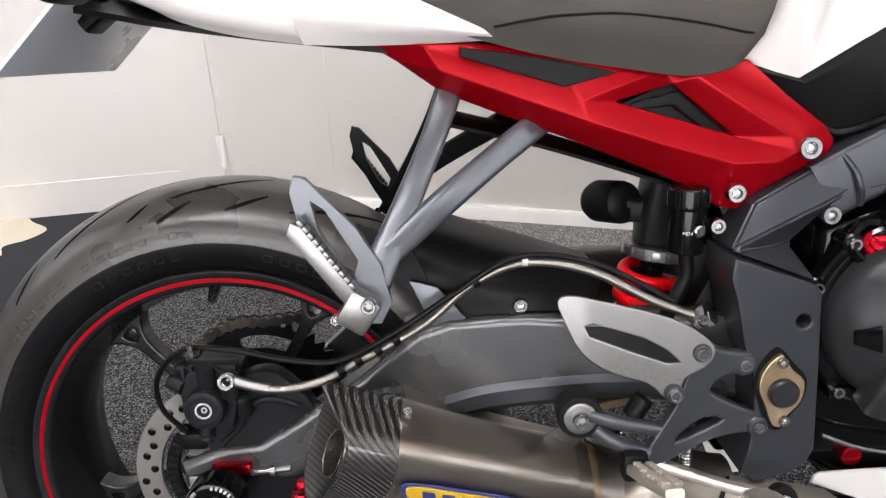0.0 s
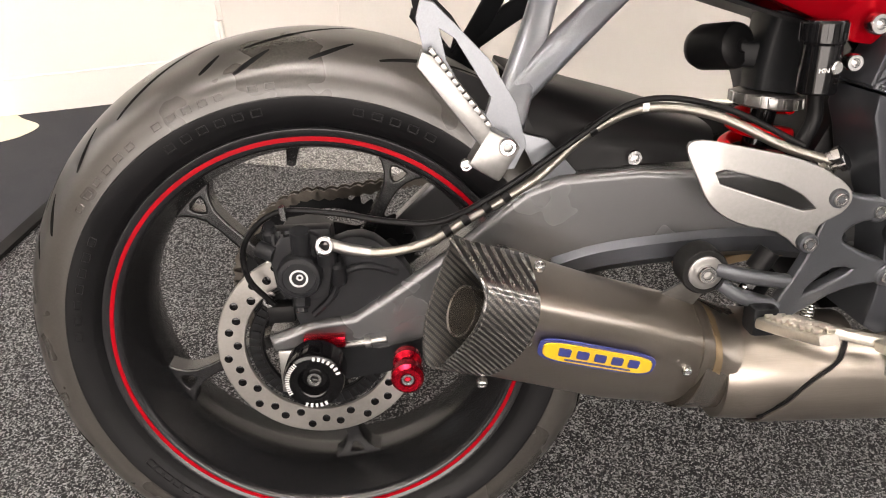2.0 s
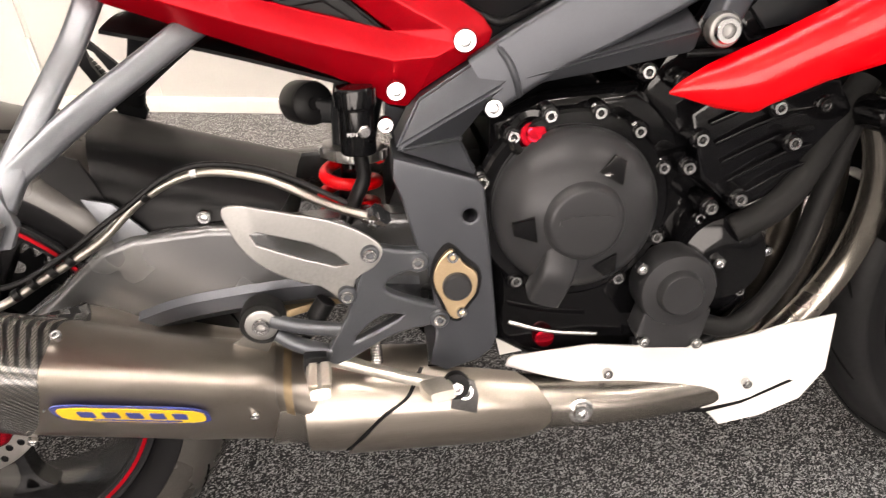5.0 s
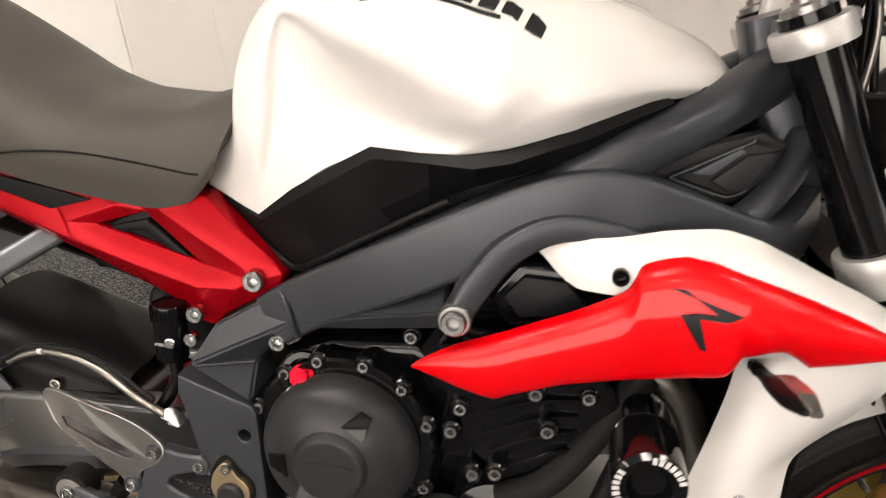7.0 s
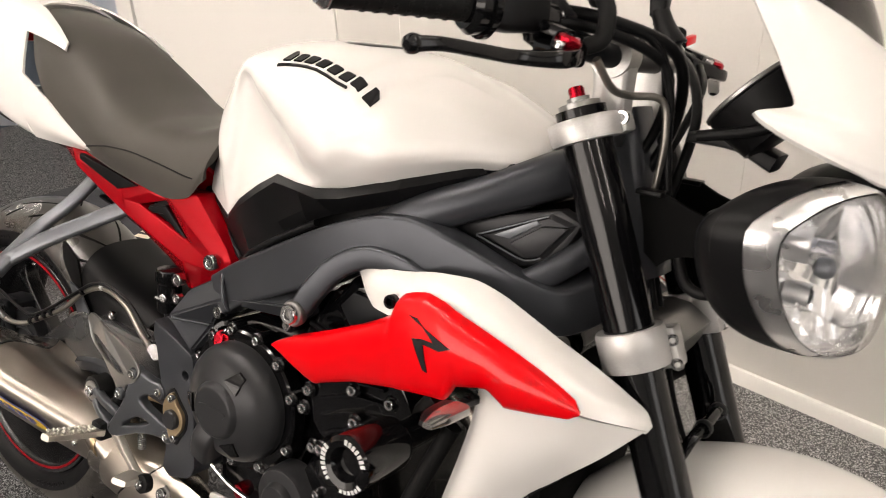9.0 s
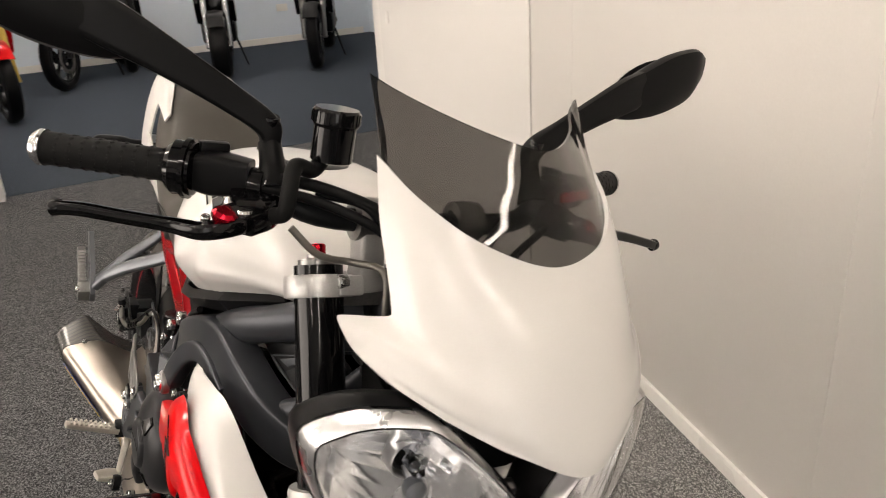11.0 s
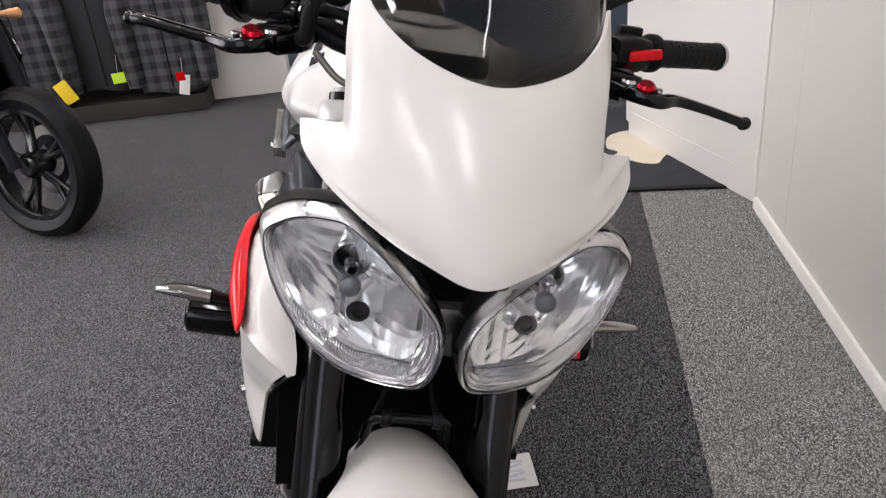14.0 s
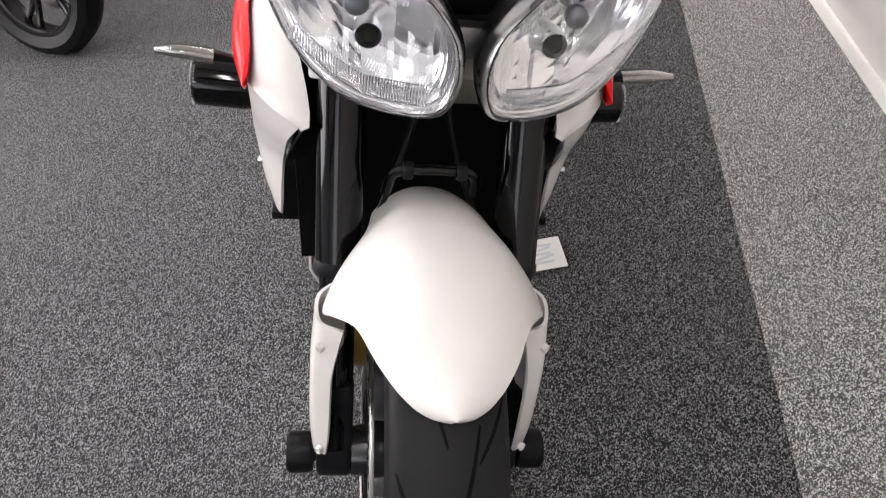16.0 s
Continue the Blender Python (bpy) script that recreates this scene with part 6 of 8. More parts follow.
part("left_cases", plate([(0.62, 0.36), (0.64, 0.56), (0.74, 0.60), (0.86, 0.56), (0.90, 0.42), (0.82, 0.32)], 0.12, 0.185, 0.02, seg=3), ENGINE, engine)

# ---- belly pan ----
bp = [(0.650, 0.3195), (0.653, 0.328), (0.660, 0.3315), (0.7515, 0.3365), (0.867, 0.3200), (0.946, 0.3290), (0.985, 0.338), (1.045, 0.345), (1.042, 0.27), (1.025, 0.219), (0.98, 0.192), (0.929, 0.182), (0.912, 0.204), (0.885, 0.233), (0.850, 0.248), (0.8147, 0.260), (0.70, 0.300)]
for s in (-1, 1):
    pan = part("belly_pan", plate(bp, -0.150, -0.145, 0.002, bend=lambda x, y, z: (x, (y + 0.35 * max(0, 0.27 - z)) * -s, z)), WHITE, bike, "white painted belly pan")
    for p in ((0.770, -0.153, 0.298), (0.943, -0.151, 0.263)):
        bolt(pan, (p[0], p[1] * -s, p[2]), 0.006, (0, s, 0))
part("belly_floor", sheet([[(0.72, y, 0.262) for y in (-0.14, 0, 0.14)], [(0.90, y, 0.215) for y in (-0.135, 0, 0.135)], [(1.03, y, 0.26) for y in (-0.14, 0, 0.14)]], 3, 3, 0.004), PLASTIC, pan)

# ---- fuel tank ----


def spread(row, n=8):
    """The same section with n points, evenly spaced along it."""
    p = spline(row, 8)
    run = [0.0]
    for u, v in zip(p, p[1:]):
        run.append(run[-1] + (v - u).length)
    return [tuple(np.interp(run[-1] * k / (n - 1), run, [q[i] for q in p]) for i in range(3)) for k in range(n)]


def at_x(x, section):
    return [(x, y, z) for y, z in section]


# sections from the rear to the headstock; the middle ones carry the ridge over the knee recess
tank_rows = [
    spread([(0.560, 0, 0.860), (0.560, 0.040, 0.855), (0.558, 0.058, 0.842), (0.555, 0.070, 0.825), (0.551, 0.074, 0.800), (0.548, 0.075, 0.776)]),
    spread([(0.585, 0, 0.886), (0.585, 0.045, 0.882), (0.586, 0.074, 0.866), (0.586, 0.090, 0.843), (0.585, 0.092, 0.800), (0.584, 0.089, 0.763)]),
    spread([(0.595, 0, 0.937), (0.595, 0.049, 0.932), (0.596, 0.085, 0.914), (0.599, 0.107, 0.876), (0.604, 0.106, 0.82), (0.606, 0.097, 0.755)]),
    spread([(0.615, 0, 0.974), (0.615, 0.053, 0.968), (0.615, 0.091, 0.948), (0.618, 0.113, 0.902), (0.627, 0.117, 0.832), (0.622, 0.103, 0.7515)]),
    at_x(0.664, [(0, 1.004), (0.059, 0.999), (0.098, 0.988), (0.118, 0.977), (0.123, 0.966), (0.116, 0.948), (0.112, 0.872), (0.121, 0.785)]),
    at_x(0.722, [(0, 1.014), (0.066, 1.008), (0.122, 0.990), (0.144, 0.966), (0.149, 0.944), (0.129, 0.916), (0.121, 0.872), (0.136, 0.822)]),
    at_x(0.780, [(0, 1.017), (0.072, 1.011), (0.138, 0.989), (0.168, 0.952), (0.175, 0.925), (0.150, 0.893), (0.139, 0.864), (0.148, 0.838)]),
    at_x(0.835, [(0, 1.015), (0.075, 1.008), (0.148, 0.983), (0.184, 0.942), (0.194, 0.908), (0.182, 0.879), (0.166, 0.856), (0.168, 0.840)]),
    at_x(0.885, [(0, 1.008), (0.075, 1.001), (0.148, 0.975), (0.186, 0.936), (0.200, 0.904), (0.199, 0.884), (0.185, 0.864), (0.170, 0.847)]),
    spread([(0.945, 0, 0.994), (0.945, 0.070, 0.986), (0.945, 0.138, 0.960), (0.945, 0.178, 0.924), (0.945, 0.187, 0.896), (0.945, 0.160, 0.864)]),
    spread([(1.030, 0, 0.964), (1.030, 0.055, 0.957), (1.030, 0.101, 0.938), (1.030, 0.126, 0.914), (1.032, 0.122, 0.902), (1.034, 0.102, 0.890)]),
    spread([(1.085, 0, 0.935), (1.085, 0.034, 0.931), (1.086, 0.064, 0.921), (1.087, 0.078, 0.910), (1.088, 0.076, 0.901), (1.088, 0.066, 0.893)]),
    spread([(1.105, 0, 0.915), (1.105, 0.025, 0.913), (1.105, 0.045, 0.908), (1.105, 0.055, 0.902), (1.105, 0.053, 0.898), (1.105, 0.045, 0.893)])]
tank_bm = sheet(tank_rows, 7, 7, 0.005, True)
TANK_TREE = BVHTree.FromBMesh(tank_bm)
tank = part("fuel_tank", tank_bm, WHITE, bike, "pearl white fuel tank", sharp=70)
part("filler_lid", lathe([(0.062, -0.006), (0.064, 0), (0.060, 0.004), (0.046, 0.006), (0.044, 0.004), (0.02, 0.005)], (0.795, 0.0, 1.0095), (-0.01, 0, 1), 40), ENGINE, tank, "black round filler lid")


def on_tank(x, y):
    """The tank's surface under the plan point x, y on the upper deck."""
    place = TANK_TREE.ray_cast(Vector((x, y, 1.3)), Vector((0, 0, -1)))[0]
    return place.z


for s in (-1, 1):
    # the maker's mark on the tank, as plain slanting shapes over a line
    def decal(ring0):
        bm = bmesh.new()
        skin(bm, [[(p, q * s, on_tank(p, q) + l) for p, q in ring0] for l in (0.0006, 0.0026)])
        part("tank_mark", bm, DECAL, tank)

    y0 = 0.1405
    for k in range(8):
        x0, w, h = 0.754 + k * 0.0215, 0.0150, 0.0120
        tall = 0.006 if k in (0, 7) else 0
        y0 = 0.1405 + 0.14 * (x0 - 0.754)
        decal([(x0, y0), (x0 + w, y0 + 0.002), (x0 + w + 0.28 * h, y0 - h + 0.002), (x0 + 0.006 + 0.28 * (h + tall), y0 - h - tall), (x0 + 0.28 * (h + tall), y0 - h - tall)])
    for k in range(7):
        x0 = 0.750 + k * 0.019
        y0 = 0.1465 + 0.14 * (x0 - 0.750)
        decal([(x0, y0), (x0 + 0.0192, y0 + 0.0027), (x0 + 0.0192, y0 + 0.0007), (x0, y0 - 0.002)])

# black filler added in the airbox's place to darken the spar gap, and covers under the tank
part("airbox", plate([(0.690, 0.770), (0.700, 0.715), (0.80, 0.735), (0.95, 0.80), (1.05, 0.84), (1.02, 0.88), (0.75, 0.825), (0.705, 0.795)], -0.118, 0.118, 0.01), PLASTIC, bike, "black filler block, added to keep the space between the spars dark")
for s in (-1, 1):
    bm = bmesh.new()
    skin(bm, [[(x, y * s, z) for x, y, z in c] for c in (
        [(0.548, 0.075, 0.773), (0.550, 0.077, 0.769), (0.600, 0.091, 0.735), (0.652, 0.105, 0.701)],
        [(0.617, 0.102, 0.7520), (0.622, 0.106, 0.747), (0.642, 0.108, 0.725), (0.668, 0.112, 0.703)],
        [(0.666, 0.125, 0.7885), (0.673, 0.132, 0.7795), (0.683, 0.135, 0.7565), (0.696, 0.130, 0.719)],
        [(0.716, 0.138, 0.8185), (0.722, 0.147, 0.808), (0.733, 0.145, 0.781), (0.745, 0.142, 0.748)],
        [(0.757, 0.143, 0.8405), (0.762, 0.154, 0.831), (0.767, 0.149, 0.779), (0.778, 0.144, 0.766)],
        [(0.811, 0.163, 0.8405), (0.821, 0.172, 0.832), (0.819, 0.158, 0.806), (0.817, 0.148, 0.789)],
        [(0.862, 0.178, 0.8430), (0.865, 0.186, 0.832), (0.866, 0.170, 0.820), (0.868, 0.154, 0.810)],
        [(0.899, 0.177, 0.8500), (0.901, 0.185, 0.839), (0.902, 0.170, 0.829), (0.905, 0.154, 0.822)],
        [(0.965, 0.152, 0.8710), (0.967, 0.161, 0.860), (0.967, 0.152, 0.851), (0.967, 0.142, 0.843)],
        [(1.037, 0.102, 0.8940), (1.046, 0.100, 0.888), (1.047, 0.096, 0.882), (1.048, 0.090, 0.874)])], False, False)
    bmesh.ops.recalc_face_normals(bm, faces=bm.faces)
    bmesh.ops.solidify(bm, geom=bm.faces[:], thickness=0.004)
    cover = part("side_cover", bm, PLASTIC, bike, "satin black faceted side cover", sharp=16)
    def lean_in(x, y, z, s=s):
        return (x, (y + 0.25 * max(0, x - 1.03)) * -s, z)

    vent = part("intake_trim", plate([(0.997, 0.812), (1.008, 0.820), (1.075, 0.846), (1.132, 0.860), (1.158, 0.848), (1.147, 0.822), (1.118, 0.789), (1.090, 0.788), (1.045, 0.798)], -0.106, -0.080, 0.006, bend=lean_in, seg=2), COVER, bike, "dark faceted intake trim")
    part("trim_frame", plate([(1.043, 0.8175), (1.124, 0.8545), (1.153, 0.846), (1.124, 0.803), (1.103, 0.7955)], -0.1125, -0.100, 0.0045, bend=lean_in, seg=1), COVER, vent)
    # paler strips paint the highlight along the trim's bevelled edges
    part("trim_edge_highlight", beam([lean_in(x, -0.1130, z) for x, z in ((1.124, 0.8525), (1.085, 0.8350), (1.046, 0.8175))], [0.0026] * 3, [0.0020] * 3, 2, power=0.6), GREY, vent, "paler edge strip painted as a bevel highlight")
    part("trim_edge_highlight", beam([lean_in(x, -0.1130, z) for x, z in ((1.046, 0.8170), (1.076, 0.8060), (1.103, 0.7975), (1.121, 0.8040))], [0.0026] * 4, [0.0020] * 4, 2, power=0.6), GREY, vent)
    part("trim_inlay", plate([(1.067, 0.8215), (1.112, 0.8460), (1.116, 0.8420), (1.086, 0.8200)], -0.1155, -0.108, 0.001, bend=lean_in), GREY, vent, "small grey inlay")
    part("trim_facet", plate([(1.085, 0.8150), (1.119, 0.8405), (1.150, 0.8440), (1.121, 0.8055), (1.106, 0.8010)], -0.1190, -0.108, 0.0075, bend=lean_in, seg=2), COVER, vent)
    part("cover_edge", tube([(x, s * y, z) for x, y, z in ((0.547, 0.076, 0.768), (0.580, 0.087, 0.745), (0.620, 0.098, 0.717), (0.645, 0.105, 0.702), (0.660, 0.109, 0.697), (0.680, 0.120, 0.704), (0.705, 0.136, 0.720), (0.770, 0.147, 0.757), (0.838, 0.152, 0.793))], 0.0048, 6, 10), PLASTIC, cover, "raised black border")
    part("front_leg", beam(side([(1.105, -0.115, 0.770), (1.135, -0.095, 0.79), (1.165, -0.065, 0.82), (1.18, -0.04, 0.85)], s), [0.03] * 4, [0.03] * 4, 4, power=0.8), FRAME, frame_ob)


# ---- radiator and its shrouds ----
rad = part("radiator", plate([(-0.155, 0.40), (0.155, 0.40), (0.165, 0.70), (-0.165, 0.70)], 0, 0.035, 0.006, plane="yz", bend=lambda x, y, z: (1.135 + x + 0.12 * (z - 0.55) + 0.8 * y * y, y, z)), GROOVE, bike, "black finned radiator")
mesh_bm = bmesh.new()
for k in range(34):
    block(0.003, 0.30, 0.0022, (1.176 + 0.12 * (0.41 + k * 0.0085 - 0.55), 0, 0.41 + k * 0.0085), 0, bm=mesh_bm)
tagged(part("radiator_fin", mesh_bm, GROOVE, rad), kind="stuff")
for z in (0.405, 0.43):
    part("oil_cooler_tube", tube([(1.15, -0.06, z), (1.17, 0.0, z + 0.006), (1.15, 0.06, z)], 0.008, 4, 10), ENGINE, rad)

# the blade's upper and lower edge in the side view, and how far it stands out along its length
BLADE_TOP = [(0.8085, 0.632), (0.818, 0.639), (0.846, 0.6535), (0.905, 0.679), (0.960, 0.705), (0.998, 0.726), (1.010, 0.735), (1.0155, 0.746), (1.020, 0.7575), (1.034, 0.765), (1.0575, 0.771), (1.078, 0.768), (1.113, 0.757), (1.165, 0.739), (1.214, 0.7185), (1.233, 0.7095), (1.2415, 0.701)]
BLADE_LOW = [(0.8085, 0.6295), (0.818, 0.6265), (0.852, 0.614), (0.890, 0.6068), (0.915, 0.617), (0.958, 0.6345), (1.020, 0.652), (1.065, 0.661), (1.097, 0.667), (1.1045, 0.676), (1.110, 0.6865), (1.142, 0.694), (1.154, 0.689), (1.166, 0.681), (1.197, 0.684), (1.230, 0.6895), (1.2415, 0.698)]


def blade_rows():
    rows = []
    for x in sorted({round(p[0], 4) for p in BLADE_TOP + BLADE_LOW}):
        t = float(np.interp(x, *zip(*BLADE_TOP)))
        b = float(np.interp(x, *zip(*BLADE_LOW)))
        out = float(np.interp(x, (0.808, 0.88, 0.95, 1.03, 1.10, 1.17, 1.2415), (0.190, 0.206, 0.215, 0.228, 0.236, 0.231, 0.213)))
        deep = min(1.0, (t - b) / 0.05)
        rows.append([(x, out - in_ * deep, t + (b - t) * f) for f, in_ in ((0, 0.020), (0.05, 0.011), (0.13, 0.0055), (0.30, 0.0015), (0.55, 0.0), (0.78, 0.002), (0.93, 0.006), (1.0, 0.011))])
    return rows


for s in (-1, 1):
    def flip(rows, s=s):
        return [[(x, y * s, z) for x, y, z in r] for r in rows]

    shroud = part("radiator_shroud", sheet(flip([
        [(0.924, 0.166, 0.7555), (0.934, 0.172, 0.748), (0.945, 0.178, 0.738), (0.955, 0.182, 0.73)],
        [(0.943, 0.170, 0.765), (0.950, 0.180, 0.755), (0.960, 0.186, 0.741), (0.970, 0.189, 0.725)],
        [(1.000, 0.178, 0.7745), (1.004, 0.192, 0.763), (1.010, 0.199, 0.745), (1.015, 0.201, 0.725)],
        [(1.050, 0.179, 0.785), (1.056, 0.199, 0.770), (1.062, 0.209, 0.745), (1.068, 0.212, 0.712)],
        [(1.085, 0.175, 0.787), (1.090, 0.200, 0.771), (1.096, 0.213, 0.745), (1.10, 0.217, 0.705)],
        [(1.118, 0.170, 0.779), (1.124, 0.196, 0.764), (1.130, 0.212, 0.740), (1.135, 0.219, 0.700)],
        [(1.150, 0.165, 0.764), (1.157, 0.190, 0.751), (1.162, 0.208, 0.731), (1.163, 0.218, 0.695)],
        [(1.188, 0.158, 0.744), (1.194, 0.180, 0.735), (1.200, 0.200, 0.722), (1.198, 0.211, 0.694)],
        [(1.225, 0.150, 0.7255), (1.229, 0.171, 0.719), (1.232, 0.190, 0.711), (1.228, 0.204, 0.693)],
        [(1.262, 0.141, 0.7035), (1.266, 0.156, 0.700), (1.268, 0.168, 0.695), (1.265, 0.178, 0.685)],
        [(1.283, 0.138, 0.690), (1.285, 0.145, 0.687), (1.286, 0.150, 0.683), (1.282, 0.155, 0.677)],
        [(1.290, 0.138, 0.678), (1.290, 0.141, 0.676), (1.289, 0.144, 0.674), (1.287, 0.147, 0.671)]]), 4, 5, 0.004), WHITE, bike, "white radiator shroud with a red blade", sharp=70)
    part("lower_shroud", sheet(flip([
        [(1.118, 0.186, 0.704), (1.136, 0.212, 0.701), (1.175, 0.217, 0.697), (1.230, 0.202, 0.690), (1.287, 0.150, 0.675)],
        [(1.112, 0.184, 0.645), (1.132, 0.211, 0.645), (1.160, 0.215, 0.645), (1.205, 0.202, 0.642), (1.252, 0.165, 0.637)],
        [(1.102, 0.183, 0.598), (1.122, 0.209, 0.598), (1.145, 0.214, 0.600), (1.176, 0.201, 0.600), (1.212, 0.171, 0.598)],
        [(1.090, 0.182, 0.552), (1.108, 0.206, 0.552), (1.128, 0.211, 0.553), (1.150, 0.200, 0.555), (1.176, 0.177, 0.557)],
        [(1.078, 0.181, 0.508), (1.095, 0.200, 0.508), (1.118, 0.206, 0.508), (1.148, 0.196, 0.508), (1.172, 0.180, 0.509)],
        [(1.069, 0.180, 0.470), (1.085, 0.193, 0.469), (1.106, 0.197, 0.468), (1.138, 0.191, 0.467), (1.160, 0.182, 0.468)]]), 5, 5, 0.004), WHITE, shroud, sharp=70)
    part("inner_duct", sheet(flip([
        [(1.283, 0.148, 0.672), (1.25, 0.138, 0.672), (1.20, 0.12, 0.672)],
        [(1.209, 0.167, 0.596), (1.20, 0.145, 0.596), (1.18, 0.12, 0.596)],
        [(1.174, 0.174, 0.556), (1.17, 0.15, 0.55), (1.16, 0.12, 0.55)],
        [(1.158, 0.180, 0.462), (1.15, 0.15, 0.458), (1.14, 0.12, 0.456)]]), 4, 4, 0.003), PLASTIC, shroud)
    part("duct_foot", block(0.05, 0.075, 0.012, (1.13, s * 0.158, 0.460), 0.003), PLASTIC, shroud)
    blade_bm = sheet(flip(blade_rows()), 3, 4, 0.004)
    blade_tree = BVHTree.FromBMesh(blade_bm)
    blade = part("red_blade", blade_bm, RED, shroud, "glossy red blade panel", sharp=70)
    for p0, p1, q0, q1 in (((1.045, 0.747), (1.104, 0.7285), (1.057, 0.7465), (1.092, 0.7225)), ((1.104, 0.7285), (1.066, 0.7275), (1.092, 0.7225), (1.054, 0.7235)), ((1.054, 0.7245), (1.0725, 0.695), (1.068, 0.7275), (1.078, 0.694))):
        bm = bmesh.new()
        cols = []
        for k in range(7):
            f = k / 6
            row = [(p0[0] + (p1[0] - p0[0]) * f, p0[1] + (p1[1] - p0[1]) * f), (q0[0] + (q1[0] - q0[0]) * f, q0[1] + (q1[1] - q0[1]) * f)]
            ys = [blade_tree.ray_cast(Vector((x, s * 0.4, z)), Vector((0, -s, 0)))[0].y for x, z in row]
            cols.append([(row[0][0], ys[0] - s * 0.001, row[0][1]), (row[0][0], ys[0] + s * 0.0012, row[0][1]), (row[1][0], ys[1] + s * 0.0012, row[1][1]), (row[1][0], ys[1] - s * 0.001, row[1][1])])
        skin(bm, cols)
        part("blade_mark", bm, DECAL, blade, "black zig-zag mark")
    bolt(shroud, (1.003, s * 0.203, 0.745), 0.008, (0, s, 0), BLACK)
    bolt(shroud, (1.125, s * 0.222, 0.676), 0.006, (0, s, 0), BLACK)
    bolt(shroud, (1.128, s * 0.209, 0.534), 0.006, (0, s, 0))
    ind = part("front_indicator", beam([(1.125, s * 0.205, 0.672), (1.128, s * 0.24, 0.678), (1.131, s * 0.265, 0.684), (1.134, s * 0.30, 0.689), (1.137, s * 0.322, 0.691)], [0.012, 0.012, 0.020, 0.018, 0.006], [0.008, 0.008, 0.013, 0.012, 0.005], 5), PLASTIC, shroud, "slim front indicator with a clear lens")
    part("indicator_lens", beam([(1.138, s * 0.258, 0.684), (1.142, s * 0.295, 0.690), (1.144, s * 0.324, 0.692)], [0.020, 0.019, 0.010], [0.013, 0.013, 0.006], 4, power=0.6), LENSW, ind)
    cr = part("crash_bobbin", lathe([(0.018, -0.14), (0.018, -0.072), (0.030, -0.068), (0.032, -0.060), (0.032, 0.0), (0.031, 0.008), (0.026, 0.012), (0.019, 0.010), (0.014, 0.0), (0.010, 0.0)], (1.035, s * 0.292, 0.598), (0, s, 0.06), 44), BLACK, bike, "black nylon crash bobbin")
    bm = bmesh.new()
    for a0, n in ((20, 7), (150, 8), (270, 6)):
        for k in range(n):
            q = radians(a0 + k * 11)
            block(0.006, 0.0006, 0.0035, (1.035 + 0.0275 * math.cos(q), s * 0.3045, 0.598 + 0.0275 * math.sin(q)), 0, Matrix.Rotation(-q, 4, "Y"), bm)
    part("print_ring", bm, PRINT, cr)

# ---- forks, yokes, bars: steered together ----
fork = part("fork", beam([(1.135, 0, 0.95), (1.155, 0, 0.95), (1.175, 0, 0.945)], [0.16, 0.19, 0.20], [0.026, 0.026, 0.022], 3), ALU, bike, "black upside-down fork with silver yokes")
part("lower_yoke", beam([(1.225, 0, 0.738), (1.25, 0, 0.732), (1.275, 0, 0.722)], [0.16, 0.19, 0.14], [0.04, 0.045, 0.04], 3), ALU, fork)


def fork_at(z, y):
    return (1.148 + (0.975 - z) * 0.418, y, z)


